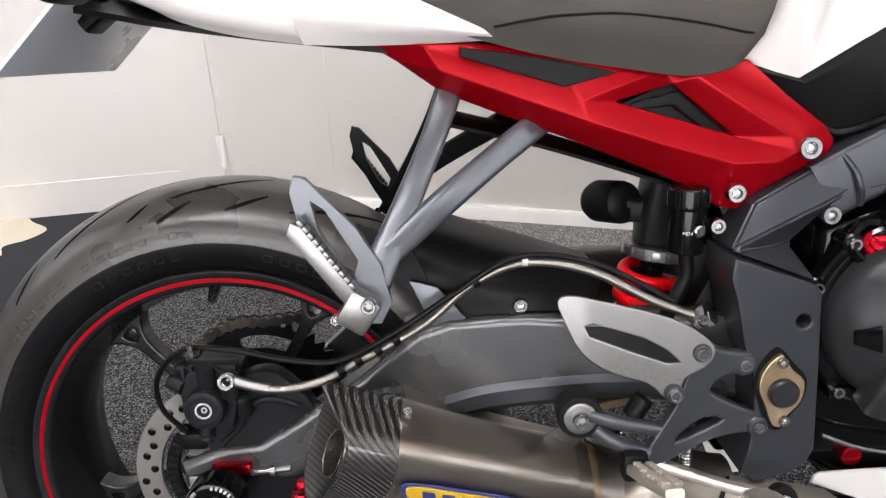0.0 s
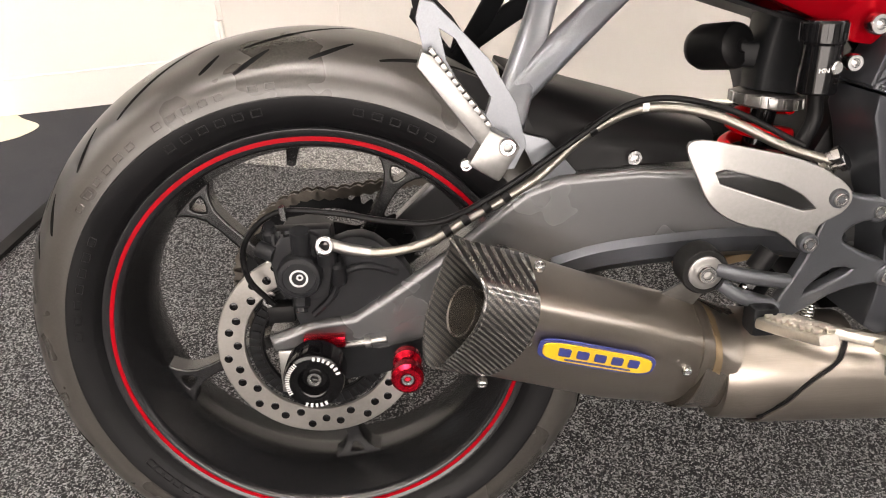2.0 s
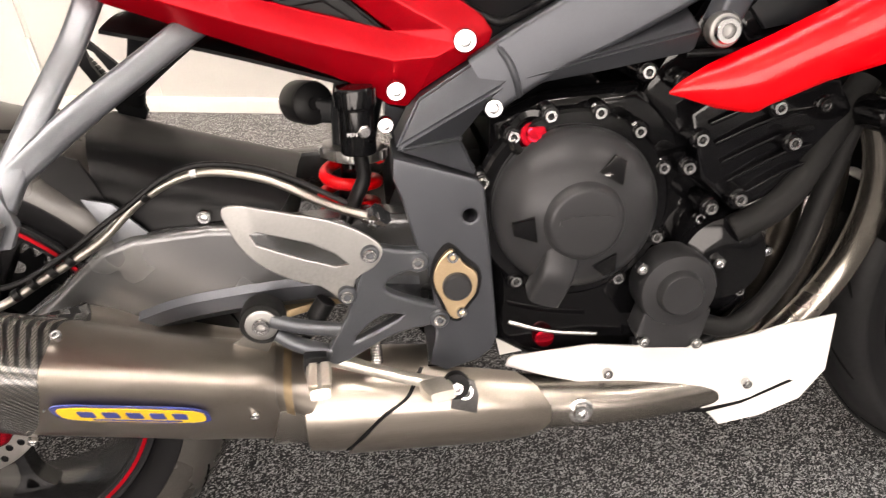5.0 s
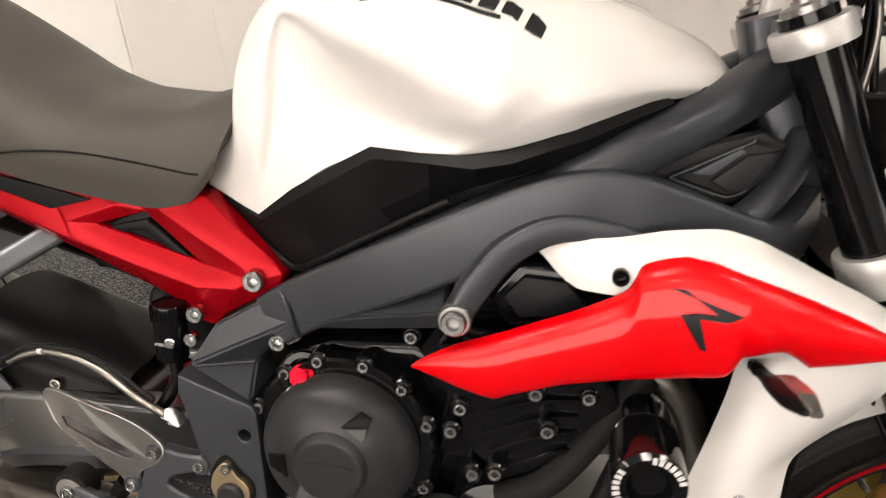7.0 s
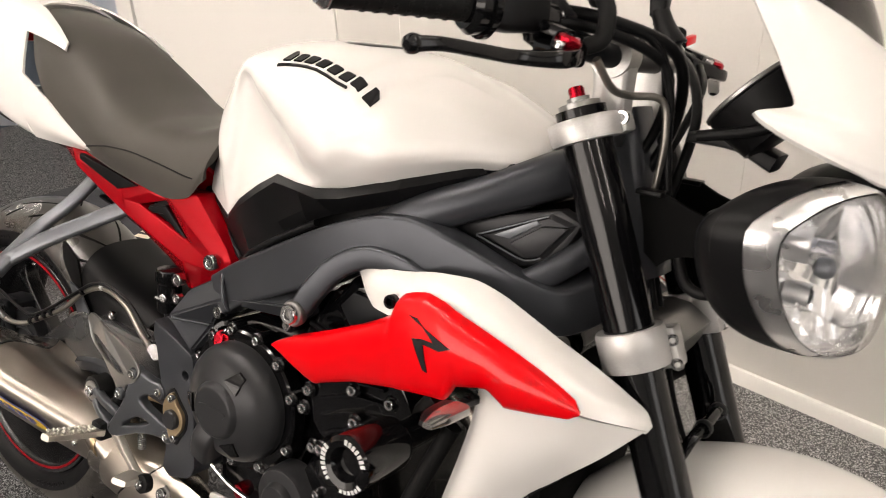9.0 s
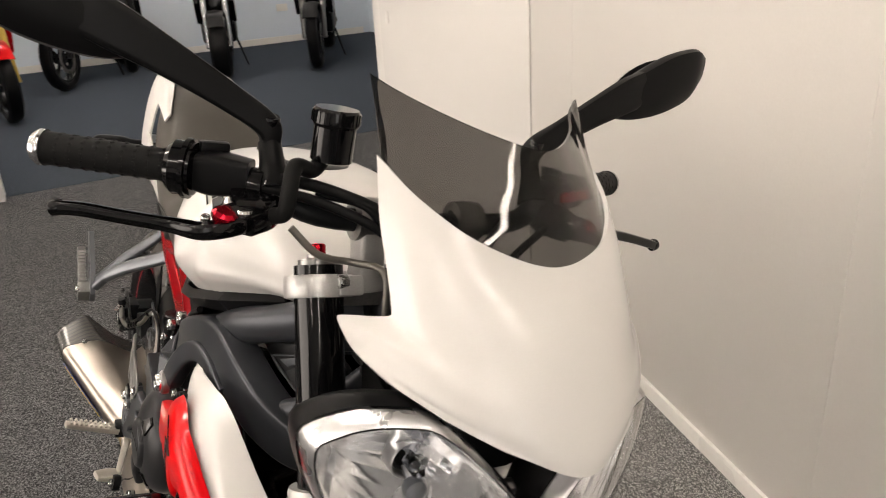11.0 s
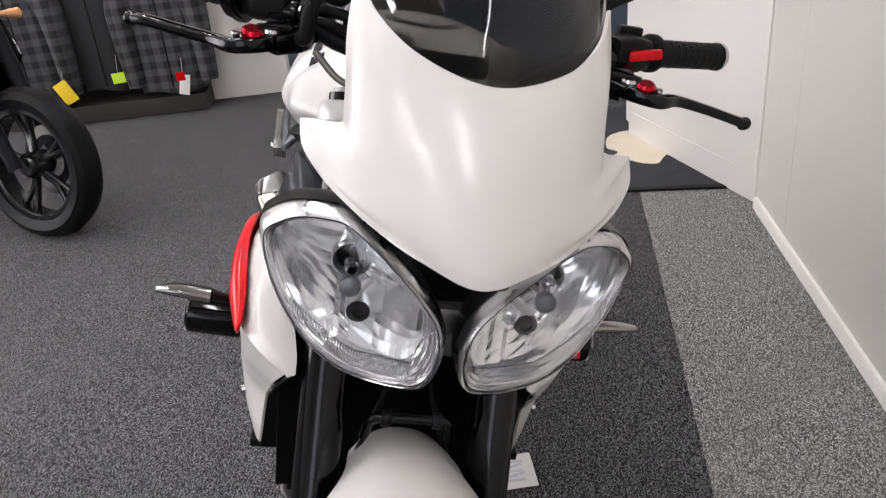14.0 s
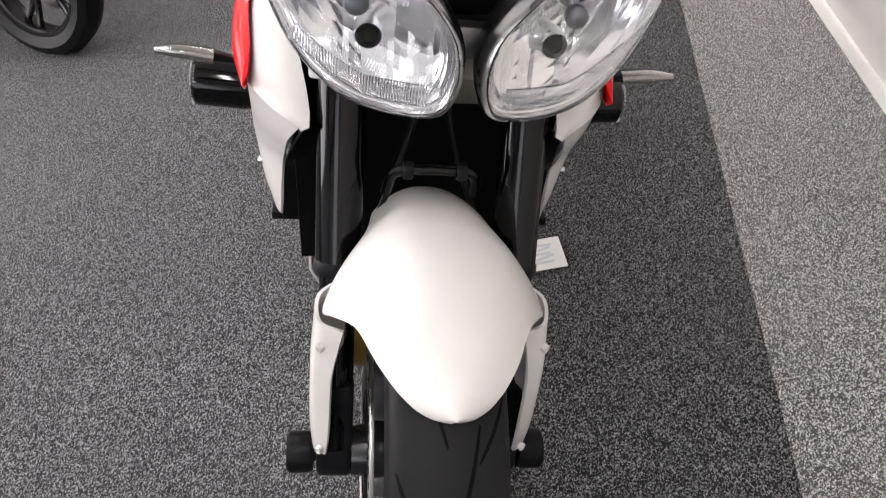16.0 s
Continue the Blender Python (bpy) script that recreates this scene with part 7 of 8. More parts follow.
UP = Vector((-0.418, 0, 1)).normalized()
for s in (-1, 1):
    y = 0.104 * s
    part("fork_tube", tube([fork_at(0.973, y), fork_at(0.80, y), fork_at(0.525, y)], [0.0265, 0.0265, 0.0268], 1, 72, smooth=False), BLACK, fork)
    part("tube_lip", lathe([(0.027, -0.004), (0.0285, 0), (0.0285, 0.010), (0.026, 0.014)], fork_at(0.520, y), UP, 32), ENGINE, fork)
    part("fork_leg", tube([fork_at(0.60, y), fork_at(0.40, y), fork_at(0.31, y)], 0.0215, 1, 28, smooth=False), BLACK, fork)
    part("axle_lug", plate(smooth2([(FX - 0.036, FZ + 0.10), (FX - 0.058, FZ + 0.06), (FX - 0.032, FZ - 0.01), (FX - 0.01, FZ - 0.032), (FX + 0.018, FZ - 0.028), (FX + 0.026, FZ), (FX + 0.006, FZ + 0.05), (FX - 0.008, FZ + 0.10)], 3), (y - 0.022), (y + 0.022), 0.008, seg=3), ENGINE, fork)
    part("top_clamp", lathe([(0.0265, -0.012), (0.0365, -0.0115), (0.0375, -0.008), (0.0375, 0.009), (0.036, 0.012), (0.0265, 0.0125)], fork_at(0.952, y), UP, 40, closed=True), CLAMP, fork, "silver upper clamp")
    part("low_clamp", lathe([(0.0268, -0.019), (0.0345, -0.019), (0.036, -0.016), (0.036, -0.001), (0.0366, 0.0), (0.0366, 0.018), (0.035, 0.022), (0.0268, 0.022)], fork_at(0.738, y), UP, 40, closed=True), CLAMP, fork, "silver lower clamp")
    part("clamp_ear", block(0.03, 0.028, 0.022, (1.182, 0.082 * s, 0.962), 0.005, Matrix.Rotation(-0.39, 4, "Y")), CLAMP, fork)
    part("clamp_ear", block(0.028, 0.026, 0.044, (1.274, 0.076 * s, 0.742), 0.005, Matrix.Rotation(-0.39, 4, "Y")), CLAMP, fork)
    bolt(fork, (1.190, 0.092 * s, 0.970), 0.008, (0.2, s, 0))
    for dz in (-0.012, 0.012):
        bolt(fork, (1.285 - dz * 0.4, 0.088 * s, 0.742 + dz), 0.0065, (0.4, s, 0))
    part("fork_cap", lathe([(0.022, 0), (0.022, 0.006), (0.012, 0.008), (0.012, 0.012)], fork_at(0.973, y), UP, 28), ALU, fork)
    part("adjuster", lathe([(0.0085, 0), (0.0085, 0.016), (0.007, 0.018)], fork_at(0.978, y), UP, 10), RED_ANO, fork, "red anodised preload adjuster")
    part("axle_slider", lathe([(0.012, -0.03), (0.012, -0.004), (0.024, -0.002), (0.026, 0.004), (0.026, 0.026), (0.023, 0.030), (0.01, 0.028)], (FX, s * 0.132, FZ - 0.002), (0, s, 0), 32), PLASTIC, fork, "black fork slider")
    # fork-leg guard and front brake caliper
    part("fork_guard", sheet([[(x, yy * s, z) for x, yy, z in r] for r in (
        [(1.380, 0.096, 0.545), (1.405, 0.126, 0.540), (1.438, 0.124, 0.53), (1.452, 0.098, 0.528)],
        [(1.385, 0.098, 0.47), (1.415, 0.130, 0.465), (1.448, 0.130, 0.46), (1.462, 0.110, 0.46)],
        [(1.392, 0.100, 0.39), (1.420, 0.131, 0.385), (1.450, 0.131, 0.38), (1.465, 0.112, 0.38)],
        [(1.400, 0.102, 0.335), (1.425, 0.129, 0.330), (1.448, 0.128, 0.328), (1.458, 0.115, 0.33)])], 5, 5, 0.004), WHITE, fork, "white fork-leg guard")
    bolt(fork, (1.462, s * 0.122, 0.345), 0.005, (0.7, s * 0.7, 0), WHITE)
    bolt(fork, (1.457, s * 0.122, 0.51), 0.005, (0.7, s * 0.7, 0), WHITE)
    part("front_caliper", plate(smooth2([(1.285, 0.42), (1.31, 0.475), (1.345, 0.47), (1.362, 0.43), (1.35, 0.37), (1.315, 0.345), (1.285, 0.37)], 3), s * 0.055, s * 0.118, 0.008), GOLD, fork, "gold radial brake caliper")
    part("front_hose", tube([(1.345, s * 0.095, 0.47), (1.292, s * 0.060, 0.56), (1.264, s * 0.030, 0.64), (1.245, s * 0.012, 0.72), (1.22, s * 0.008, 0.80)], 0.0036, 6, 10), PLASTIC, fork, "black brake hose")

part("hose_guide", tube([(1.300, -0.052, 0.605), (1.310, -0.046, 0.636), (1.316, -0.022, 0.646), (1.316, 0.022, 0.646), (1.310, 0.046, 0.636), (1.300, 0.052, 0.605)], 0.0065, 6, 12), BLACK, fork, "black hose guide arch")
for sy in (-0.03, 0.03):
    part("guide_clip", lathe([(0.0085, -0.006), (0.0100, -0.004), (0.0100, 0.004), (0.0085, 0.006)], (1.316, sy, 0.6445), (0, 1, 0), 20, closed=True), ENGINE, fork)
fender_rows = []
for deg, w, drop in ((56.6, 0.003, 0.0005), (57.1, 0.016, 0.003), (58.6, 0.031, 0.007), (61.5, 0.047, 0.011), (67, 0.066, 0.018), (75, 0.084, 0.030), (83, 0.108, 0.060), (89, 0.120, 0.080), (95, 0.110, 0.062), (102, 0.086, 0.036), (110, 0.070, 0.024), (122, 0.064, 0.022), (150, 0.058, 0.022)):
    a = radians(deg)
    row = []
    for f in (0, 0.3, 0.58, 0.82, 1.0):
        r = 0.334 - drop * f ** 2.6 - 0.012 * f ** 2
        row.append((FX + r * math.cos(a), w * f, FZ + r * math.sin(a)))
    fender_rows.append(row)
part("front_fender", sheet(fender_rows, 5, 5, 0.004, True), WHITE, bike, "pearl white front fender", sharp=70)

# ---- handlebar ----
BARY = 0.010


def steer(pts, s):
    return [(x + 0.006 * (s > 0), y * s + BARY * (s > 0), z) for x, y, z in pts]


bar = part("handlebar", tube(steer([(1.030, 0.365, 1.058), (1.075, 0.285, 1.060), (1.105, 0.225, 1.060), (1.135, 0.165, 1.050), (1.160, 0.095, 1.030)], -1) + steer([(1.160, 0.095, 1.030), (1.135, 0.165, 1.050), (1.105, 0.225, 1.060), (1.075, 0.285, 1.060), (1.030, 0.365, 1.058)], 1), 0.0125, 6, 16), ENGINE, bike, "black tapered handlebar")
for s in (-1, 1):
    part("riser", beam([(1.160, 0.052 * s, 0.955), (1.162, 0.055 * s, 0.99), (1.160, 0.058 * s, 1.03)], [0.034, 0.03, 0.034], [0.045, 0.04, 0.046], 4, up=(1, 0, 0)), CLAMP, bar, "silver handlebar riser")
    part("riser_cap", lathe([(0.0125, -0.017), (0.023, -0.016), (0.024, 0), (0.023, 0.016), (0.0125, 0.017)], (1.161, 0.060 * s, 1.030), (0, 1, 0), 28, closed=True), ALU, bar)
    a, b = (Vector(q) for q in steer([(1.094, 0.246, 1.0605), (1.030, 0.362, 1.058)], s))
    grip = part("grip", tube([a, a.lerp(b, 0.03), a.lerp(b, 0.5), a.lerp(b, 0.96), b], [0.0195, 0.0170, 0.0165, 0.0170, 0.0185], 4, 28), RUBBER, bar, "black rubber grip with dimples")
    d = (b - a).normalized()
    pim = bmesh.new()
    for i in range(9):
        for j in range(14):
            o = a.lerp(b, 0.10 + i * 0.098)
            q = j * 2 * math.pi / 14 + (i % 2) * 0.22
            u = d.cross(Vector((0, 0, 1))).normalized()
            v = u.cross(d)
            nrm = u * math.cos(q) + v * math.sin(q)
            lathe([(0.0026, -0.001), (0.0026, 0.0006), (0.0014, 0.0011)], o + nrm * 0.0164, nrm, 6, pim)
    tagged(part("dimple", pim, RUBBER, grip), kind="stuff")
    part("bar_end", lathe([(0.0165, 0), (0.0185, 0.003), (0.0185, 0.006), (0.014, 0.012), (0.008, 0.012)], b, d, 28), STEEL, bar, "bright bar-end cap")
    part("flange", lathe([(0.020, -0.004), (0.0235, -0.003), (0.0235, 0.003), (0.020, 0.004)], a, d, 28), RUBBER, grip)
    # switch cube
    o = Vector(steer([(1.110, 0.212, 1.060)], s)[0])
    sw = part("switch_cube", beam([o - d * 0.036, o, o + d * 0.024], [0.036, 0.042, 0.034], [0.036, 0.044, 0.036], 3), PLASTIC, bar, "black switchgear housing")
    part("switch_button", block(0.014, 0.030, 0.012, o + Vector((-0.012, 0, 0.024)), 0.003), PLASTIC, sw)
    if s > 0:
        part("kill_switch", block(0.010, 0.040, 0.012, o + Vector((0.026, 0.012, 0.004)), 0.003, Matrix.Rotation(0.2, 4, "X")), RED, sw, "red switch")
    else:
        part("throttle_housing", lathe([(0.020, -0.014), (0.027, -0.012), (0.028, 0.008), (0.023, 0.014)], a - d * 0.006, d, 28), BLACK, sw)
        part("throttle_ring", lathe([(0.024, -0.003), (0.031, -0.002), (0.031, 0.003), (0.024, 0.004)], a - d * 0.012, d, 28), BLACK, sw)
        part("throttle_cable", tube([o + Vector((0.01, 0.01, -0.005)), (1.175, -0.12, 1.050), (1.215, -0.05, 1.02), (1.20, -0.02, 0.95), (1.16, -0.03, 0.88)], 0.0055, 6, 10), PLASTIC, sw)
        part("throttle_cable", tube([o + Vector((0.01, 0.02, 0.005)), (1.170, -0.11, 1.062), (1.22, -0.04, 1.035), (1.215, 0.0, 0.96), (1.18, -0.02, 0.87)], 0.0065, 6, 10), PLASTIC, sw)
    # lever
    lv = steer([(1.140, 0.180, 1.030), (1.175, 0.205, 1.026), (1.180, 0.235, 1.020), (1.155, 0.262, 1.018), (1.140, 0.300, 1.020), (1.125, 0.335, 1.022), (1.114, 0.356, 1.020)] if s < 0 else [(1.140, 0.175, 1.030), (1.172, 0.205, 1.026), (1.182, 0.235, 1.022), (1.166, 0.262, 1.022), (1.158, 0.300, 1.016), (1.148, 0.345, 1.006), (1.142, 0.370, 1.000)], s)
    lever = part("brake_lever" if s < 0 else "clutch_lever", beam(lv, [0.030, 0.026, 0.022, 0.018, 0.017, 0.017, 0.014], [0.020, 0.018, 0.016, 0.013, 0.012, 0.012, 0.013], 6), BLACK, bar, "gloss black short lever")
    part("lever_ball", lathe([(0.004, -0.008), (0.0075, -0.005), (0.0085, 0), (0.0075, 0.005), (0.004, 0.008)], lv[-1], (0, 1, 0.2), 20), BLACK, lever)
    o2 = Vector(steer([(1.178, 0.217, 1.033)], s)[0])
    part("lever_adjuster", lathe([(0.010, -0.004), (0.0125, 0), (0.0125, 0.005), (0.009, 0.008), (0.005, 0.008)], o2, (0.3, -0.1 * s, 0.9), 10), RED_ANO, lever, "red anodised reach adjuster")
    for e in ((0.001, -0.017), (-0.008, 0.020)):
        bolt(lever, (o2.x + e[0], o2.y - e[1] * s, o2.z - 0.001), 0.0046, (0.3, 0, 0.9))
    part("lever_perch", beam([o2 + Vector((-0.004, -0.02 * s, -0.008)), o2 + Vector((-0.025, -0.045 * s, -0.002)), Vector(steer([(1.122, 0.165, 1.048)], s)[0])], [0.028, 0.034, 0.034], [0.022, 0.028, 0.034], 4), BLACK, bar, "gloss black lever perch")
    cyl = part("master_cylinder", tube(steer([(1.146, 0.150, 1.037), (1.160, 0.185, 1.035), (1.172, 0.212, 1.033)], s), [0.010, 0.0125, 0.0115], 4, 18), BLACK, bar, "gloss black lever cylinder")
    part("bar_clamp", lathe([(0.0130, -0.011), (0.0190, -0.010), (0.0200, 0.0), (0.0190, 0.010), (0.0130, 0.011)], steer([(1.128, 0.176, 1.052)], s)[0], d, 24, closed=True), BLACK, cyl)
    for q in ((1.146, 0.168, 1.060), (1.150, 0.160, 1.048)):
        bolt(cyl, steer([q], s)[0], 0.0042, (0.8, 0, 0.6))
    part("pivot_cap", lathe([(0.0105, -0.010), (0.0110, 0.006), (0.0090, 0.0085), (0.0060, 0.0085)], steer([(1.170, 0.198, 1.034)], s)[0], (0.25, 0, 0.95), 24), STEEL, cyl, "steel lever pivot")
    part("pivot_cover", block(0.034, 0.030, 0.012, steer([(1.158, 0.190, 1.044)], s)[0], 0.004, Matrix.Rotation(0.3, 4, "Y")), BLACK, cyl)
    # mirror
    mp = steer([(1.112, 0.160, 1.088), (1.110, 0.163, 1.112), (1.105, 0.205, 1.138), (1.095, 0.260, 1.166), (1.085, 0.312, 1.190), (1.078, 0.345, 1.203)], s)
    mir = part("mirror", beam(mp, [0.022, 0.027, 0.030, 0.037, 0.046, 0.046], [0.022, 0.024, 0.015, 0.016, 0.018, 0.016], 6, up=(1, 0, 0)), PLASTIC, bar, "matt black mirror on a blade stem")
    part("mirror_clamp", tube(steer([(1.136, 0.158, 1.052), (1.124, 0.158, 1.074), (1.112, 0.160, 1.096)], s), [0.021, 0.014, 0.012], 4, 16), PLASTIC, mir)
    head = []
    for y, z, wd, hg in ((0.285, 1.170, 0.016, 0.012), (0.315, 1.182, 0.030, 0.050), (0.355, 1.197, 0.036, 0.074), (0.398, 1.214, 0.036, 0.084), (0.440, 1.230, 0.028, 0.072), (0.462, 1.240, 0.010, 0.036)):
        c = Vector(steer([(1.075 - 0.08 * (y - 0.3), y, z)], s)[0])
        head.append([c + Vector((0.5 * wd * math.copysign(abs(math.cos(a)) ** 0.7, math.cos(a)), 0, 0.5 * hg * math.sin(a))) for a in (k * math.pi / 8 for k in range(16))])
    part("mirror_shell", loft(head, 5), PLASTIC, mir)
    part("mirror_glass", loft([[(1.047 - 0.006 * f, s * (0.375 + 0.052 * math.cos(a)) + BARY * (s > 0), 1.207 + 0.021 * math.cos(a) + 0.030 * math.sin(a)) for a in (k * math.pi / 12 for k in range(24))] for f in (0, 0.4)], 1), MIRROR, mir)
    bolt(mir, steer([(1.114, 0.161, 1.118)], s)[0], 0.009, (0.3, 0, 0.95), BLACK)
# brake reservoir on the right bar
rs = part("front_reservoir", lathe([(0.018, -0.026), (0.0215, -0.024), (0.0215, 0.010), (0.023, 0.012), (0.024, 0.014), (0.024, 0.026), (0.022, 0.029), (0.014, 0.029)], (1.162, -0.110, 1.116), (0.02, 0.0, 1), 36), BLACK, bar, "smoked black front brake reservoir")
for k in range(28):
    a = k * math.pi / 14
    part("knurl", block(0.0016, 0.0026, 0.011, (1.162 + 0.0243 * math.cos(a), -0.110 + 0.0243 * math.sin(a), 1.136), 0, Matrix.Rotation(a, 4, "Z")), BLACK, rs)
part("reservoir_pipe", tube([(1.160, -0.118, 1.092), (1.160, -0.128, 1.080), (1.172, -0.150, 1.085), (1.186, -0.158, 1.066), (1.185, -0.160, 1.042), (1.172, -0.166, 1.034)], 0.0085, 6, 14), RUBBER, rs)
part("hydraulic_pipe", tube([(1.178, -0.150, 1.024), (1.186, -0.120, 0.998), (1.192, -0.085, 0.992), (1.218, -0.060, 0.990), (1.226, -0.055, 0.95), (1.222, -0.050, 0.89)], 0.004, 6, 10), HOSE, bar)
for pts, r in (([(1.185, 0.16, 1.03), (1.21, 0.10, 1.00), (1.20, 0.05, 0.93), (1.17, 0.04, 0.86)], 0.005), ([(1.160, -0.120, 1.056), (1.200, -0.075, 1.050), (1.222, -0.052, 1.000), (1.227, -0.048, 0.95), (1.236, -0.045, 0.89), (1.240, -0.042, 0.82)], 0.0042), ([(1.165, -0.110, 1.060), (1.205, -0.065, 1.045), (1.218, -0.046, 0.99), (1.221, -0.042, 0.94), (1.226, -0.040, 0.87), (1.232, -0.03, 0.82)], 0.0048), ([(1.262, -0.060, 0.835), (1.278, -0.074, 0.812), (1.300, -0.078, 0.806), (1.330, -0.072, 0.818), (1.345, -0.06, 0.84)], 0.0062), ([(1.13, 0.17, 1.04), (1.19, 0.09, 1.03), (1.23, 0.03, 0.97), (1.22, 0.0, 0.86)], 0.006)):
    part("bar_cable", tube(pts, r, 6, 10), PLASTIC, bar)

# ---- instruments ----
dash = part("instrument_pod", lathe([(0.030, -0.045), (0.048, -0.040), (0.054, -0.010), (0.056, 0.006), (0.052, 0.012), (0.047, 0.010), (0.046, 0.006), (0.02, 0.006)], (1.306, -0.020, 1.004), (-0.72, 0, 0.69), 44), PLASTIC, bike, "round black instrument pod")
part("pod_rim", lathe([(0.0535, 0.008), (0.057, 0.009), (0.057, 0.012), (0.0535, 0.0135)], (1.306, -0.020, 1.004), (-0.72, 0, 0.69), 44, closed=True), ALU, dash, "thin silver rim")
part("dial_face", lathe([(0.046, 0), (0.044, 0.001)], (1.302, -0.020, 1.0082), (-0.72, 0, 0.69), 44), ENGINE, dash)
part("display_box", block(0.05, 0.075, 0.03, (1.306, 0.06, 1.004), 0.008, Matrix.Rotation(-0.8, 4, "Y")), PLASTIC, dash)
part("dash_mount", beam([(1.24, 0, 0.955), (1.29, 0, 0.955), (1.33, 0, 0.94)], [0.05, 0.06, 0.06], [0.012, 0.016, 0.02], 3), PLASTIC, dash)

# ---- headlights ----
lampb = part("headlight_bracket", beam([(1.275, 0, 0.865), (1.31, 0, 0.87), (1.37, 0, 0.87)], [0.05, 0.06, 0.08], [0.03, 0.035, 0.05], 3), PLASTIC, bike, "black headlight bracket")
for s in (-1, 1):
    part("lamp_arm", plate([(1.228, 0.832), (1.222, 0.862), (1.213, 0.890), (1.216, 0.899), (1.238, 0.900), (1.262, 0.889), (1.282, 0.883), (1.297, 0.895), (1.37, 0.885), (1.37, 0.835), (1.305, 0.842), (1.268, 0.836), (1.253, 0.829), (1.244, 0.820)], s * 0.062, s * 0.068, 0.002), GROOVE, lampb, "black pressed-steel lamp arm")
    part("arm_tab", block(0.028, 0.020, 0.006, (1.226, 0.070 * s, 0.897), 0.002), PLASTIC, lampb)
outline = [(0.185, 0.896), (0.170, 0.919), (0.150, 0.934), (0.126, 0.942), (0.102, 0.942), (0.066, 0.916), (0.030, 0.882), (0.012, 0.856), (0.006, 0.825), (0.012, 0.794), (0.028, 0.778), (0.071, 0.775), (0.111, 0.782), (0.146, 0.806), (0.174, 0.850)]
oc = (0.096, 0.845)


def lamp_ring(scale, depth, s, lift=0.0, n=3):
    """The headlight's outline, shrunk by scale about its middle and set back by depth."""
    out = []
    for y, z in smooth2(outline, n):
        yy, zz = oc[0] + (y - oc[0]) * scale, oc[1] + (z - oc[1]) * scale
        out.append((1.462 - 0.30 * yy - 1.15 * max(0, yy - 0.05) ** 2 * 2.0 + 0.10 * (zz - 0.845) - depth, s * yy + 0.002, zz + lift))
    return out


for s in (-1, 1):
    hl = part("headlight", loft([lamp_ring(1.015, 0.020, s), lamp_ring(1.0, 0.045, s), lamp_ring(0.93, 0.066, s), lamp_ring(0.74, 0.084, s), lamp_ring(0.35, 0.094, s), lamp_ring(0.1, 0.096, s)], 3, 1, False), PLASTIC, bike, "teardrop headlight with clear lens and silver bezel")
    bz = bmesh.new()
    rings = [lamp_ring(0.925, 0.012, s), lamp_ring(0.932, 0.001, s), lamp_ring(0.940, -0.0015, s), lamp_ring(0.965, 0.001, s), lamp_ring(0.988, 0.008, s), lamp_ring(1.0, 0.020, s), lamp_ring(1.002, 0.038, s), lamp_ring(0.99, 0.050, s)]
    skin(bz, [[Vector(q) for q in r] for r in rings], True, False)
    part("bezel", bz, CHROME, hl, "satin silver bezel", sharp=40)
    sm = bmesh.new()
    skin(sm, [[Vector(q) for q in lamp_ring(sc, dp, s)] for sc, dp in ((0.934, -0.0016), (0.926, -0.0012), (0.922, 0.004))], True, False)
    part("lens_seal", sm, PLASTIC, hl, "thin dark seal round the lens")
    rf = bmesh.new()
    skin(rf, [[Vector(q) for q in lamp_ring(sc, dp, s)] for sc, dp in ((0.922, 0.004), (0.905, 0.006), (0.902, 0.010), (0.880, 0.011), (0.876, 0.015), (0.845, 0.017), (0.840, 0.024), (0.825, 0.027), (0.820, 0.052))], True, False)
    part("reflector_wall", rf, TRIMRING, hl, "stepped bright inner trim", sharp=20)
    loop = [(oc[0] + (y - oc[0]) * 0.826, oc[1] + (z - oc[1]) * 0.826) for y, z in smooth2(outline, 8)]
    y_lo, y_hi = min(p[0] for p in loop) + 0.0006, max(p[0] for p in loop) - 0.0006
    cols, count = [], 26
    cut_rng = random.Random(11)
    step = [cut_rng.choice((0.0, 0.0004, 0.0008, 0.0012)) for _ in range(count + 1)]
    facet = [[cut_rng.uniform(0, 0.0007) for _ in range(4)] for _ in range(count // 4 + 1)]
    for i in range(count + 1):
        y = y_lo + (y_hi - y_lo) * i / count
        cross = [p[1] + (q[1] - p[1]) * (y - p[0]) / (q[0] - p[0]) for p, q in zip(loop, loop[1:] + loop[:1]) if (p[0] - y) * (q[0] - y) < 0]
        z0, z1 = min(cross), max(cross)
        col = []
        for j in range(9):
            z = z0 + (z1 - z0) * j / 8
            v = (z - oc[1]) / 0.085
            u = (y - oc[0]) / 0.09
            deep = 0.024 + 0.034 * max(0.0, 1 - v * v - 0.7 * u * u) + step[i] + facet[i // 4][min(3, j // 2)]
            col.append((1.462 - 0.30 * y - 2.3 * max(0, y - 0.05) ** 2 + 0.10 * (z - 0.845) - deep, s * y + 0.002, z))
        cols.append(col)
    rf = bmesh.new()
    skin(rf, cols, False, False)
    part("reflector", rf, REFLECTOR, hl, "fluted chrome reflector", sharp=3)
    lens = bmesh.new()
    rings = [lamp_ring(f, 0.0005 - 0.016 * (1 - f * f), s) for f in (0.926, 0.86, 0.75, 0.6, 0.4, 0.2, 0.05)]
    skin(lens, [[Vector(q) for q in r] for r in rings], True, False)
    lens.faces.new(list(lens.verts)[-len(rings[-1]):])
    bmesh.ops.recalc_face_normals(lens, faces=lens.faces)
    bmesh.ops.solidify(lens, geom=lens.faces[:], thickness=0.002)
    lo = part("lens", lens, GLASS, hl, "clear moulded lens", sharp=60)
    lo.visible_shadow = False
    flute = bmesh.new()
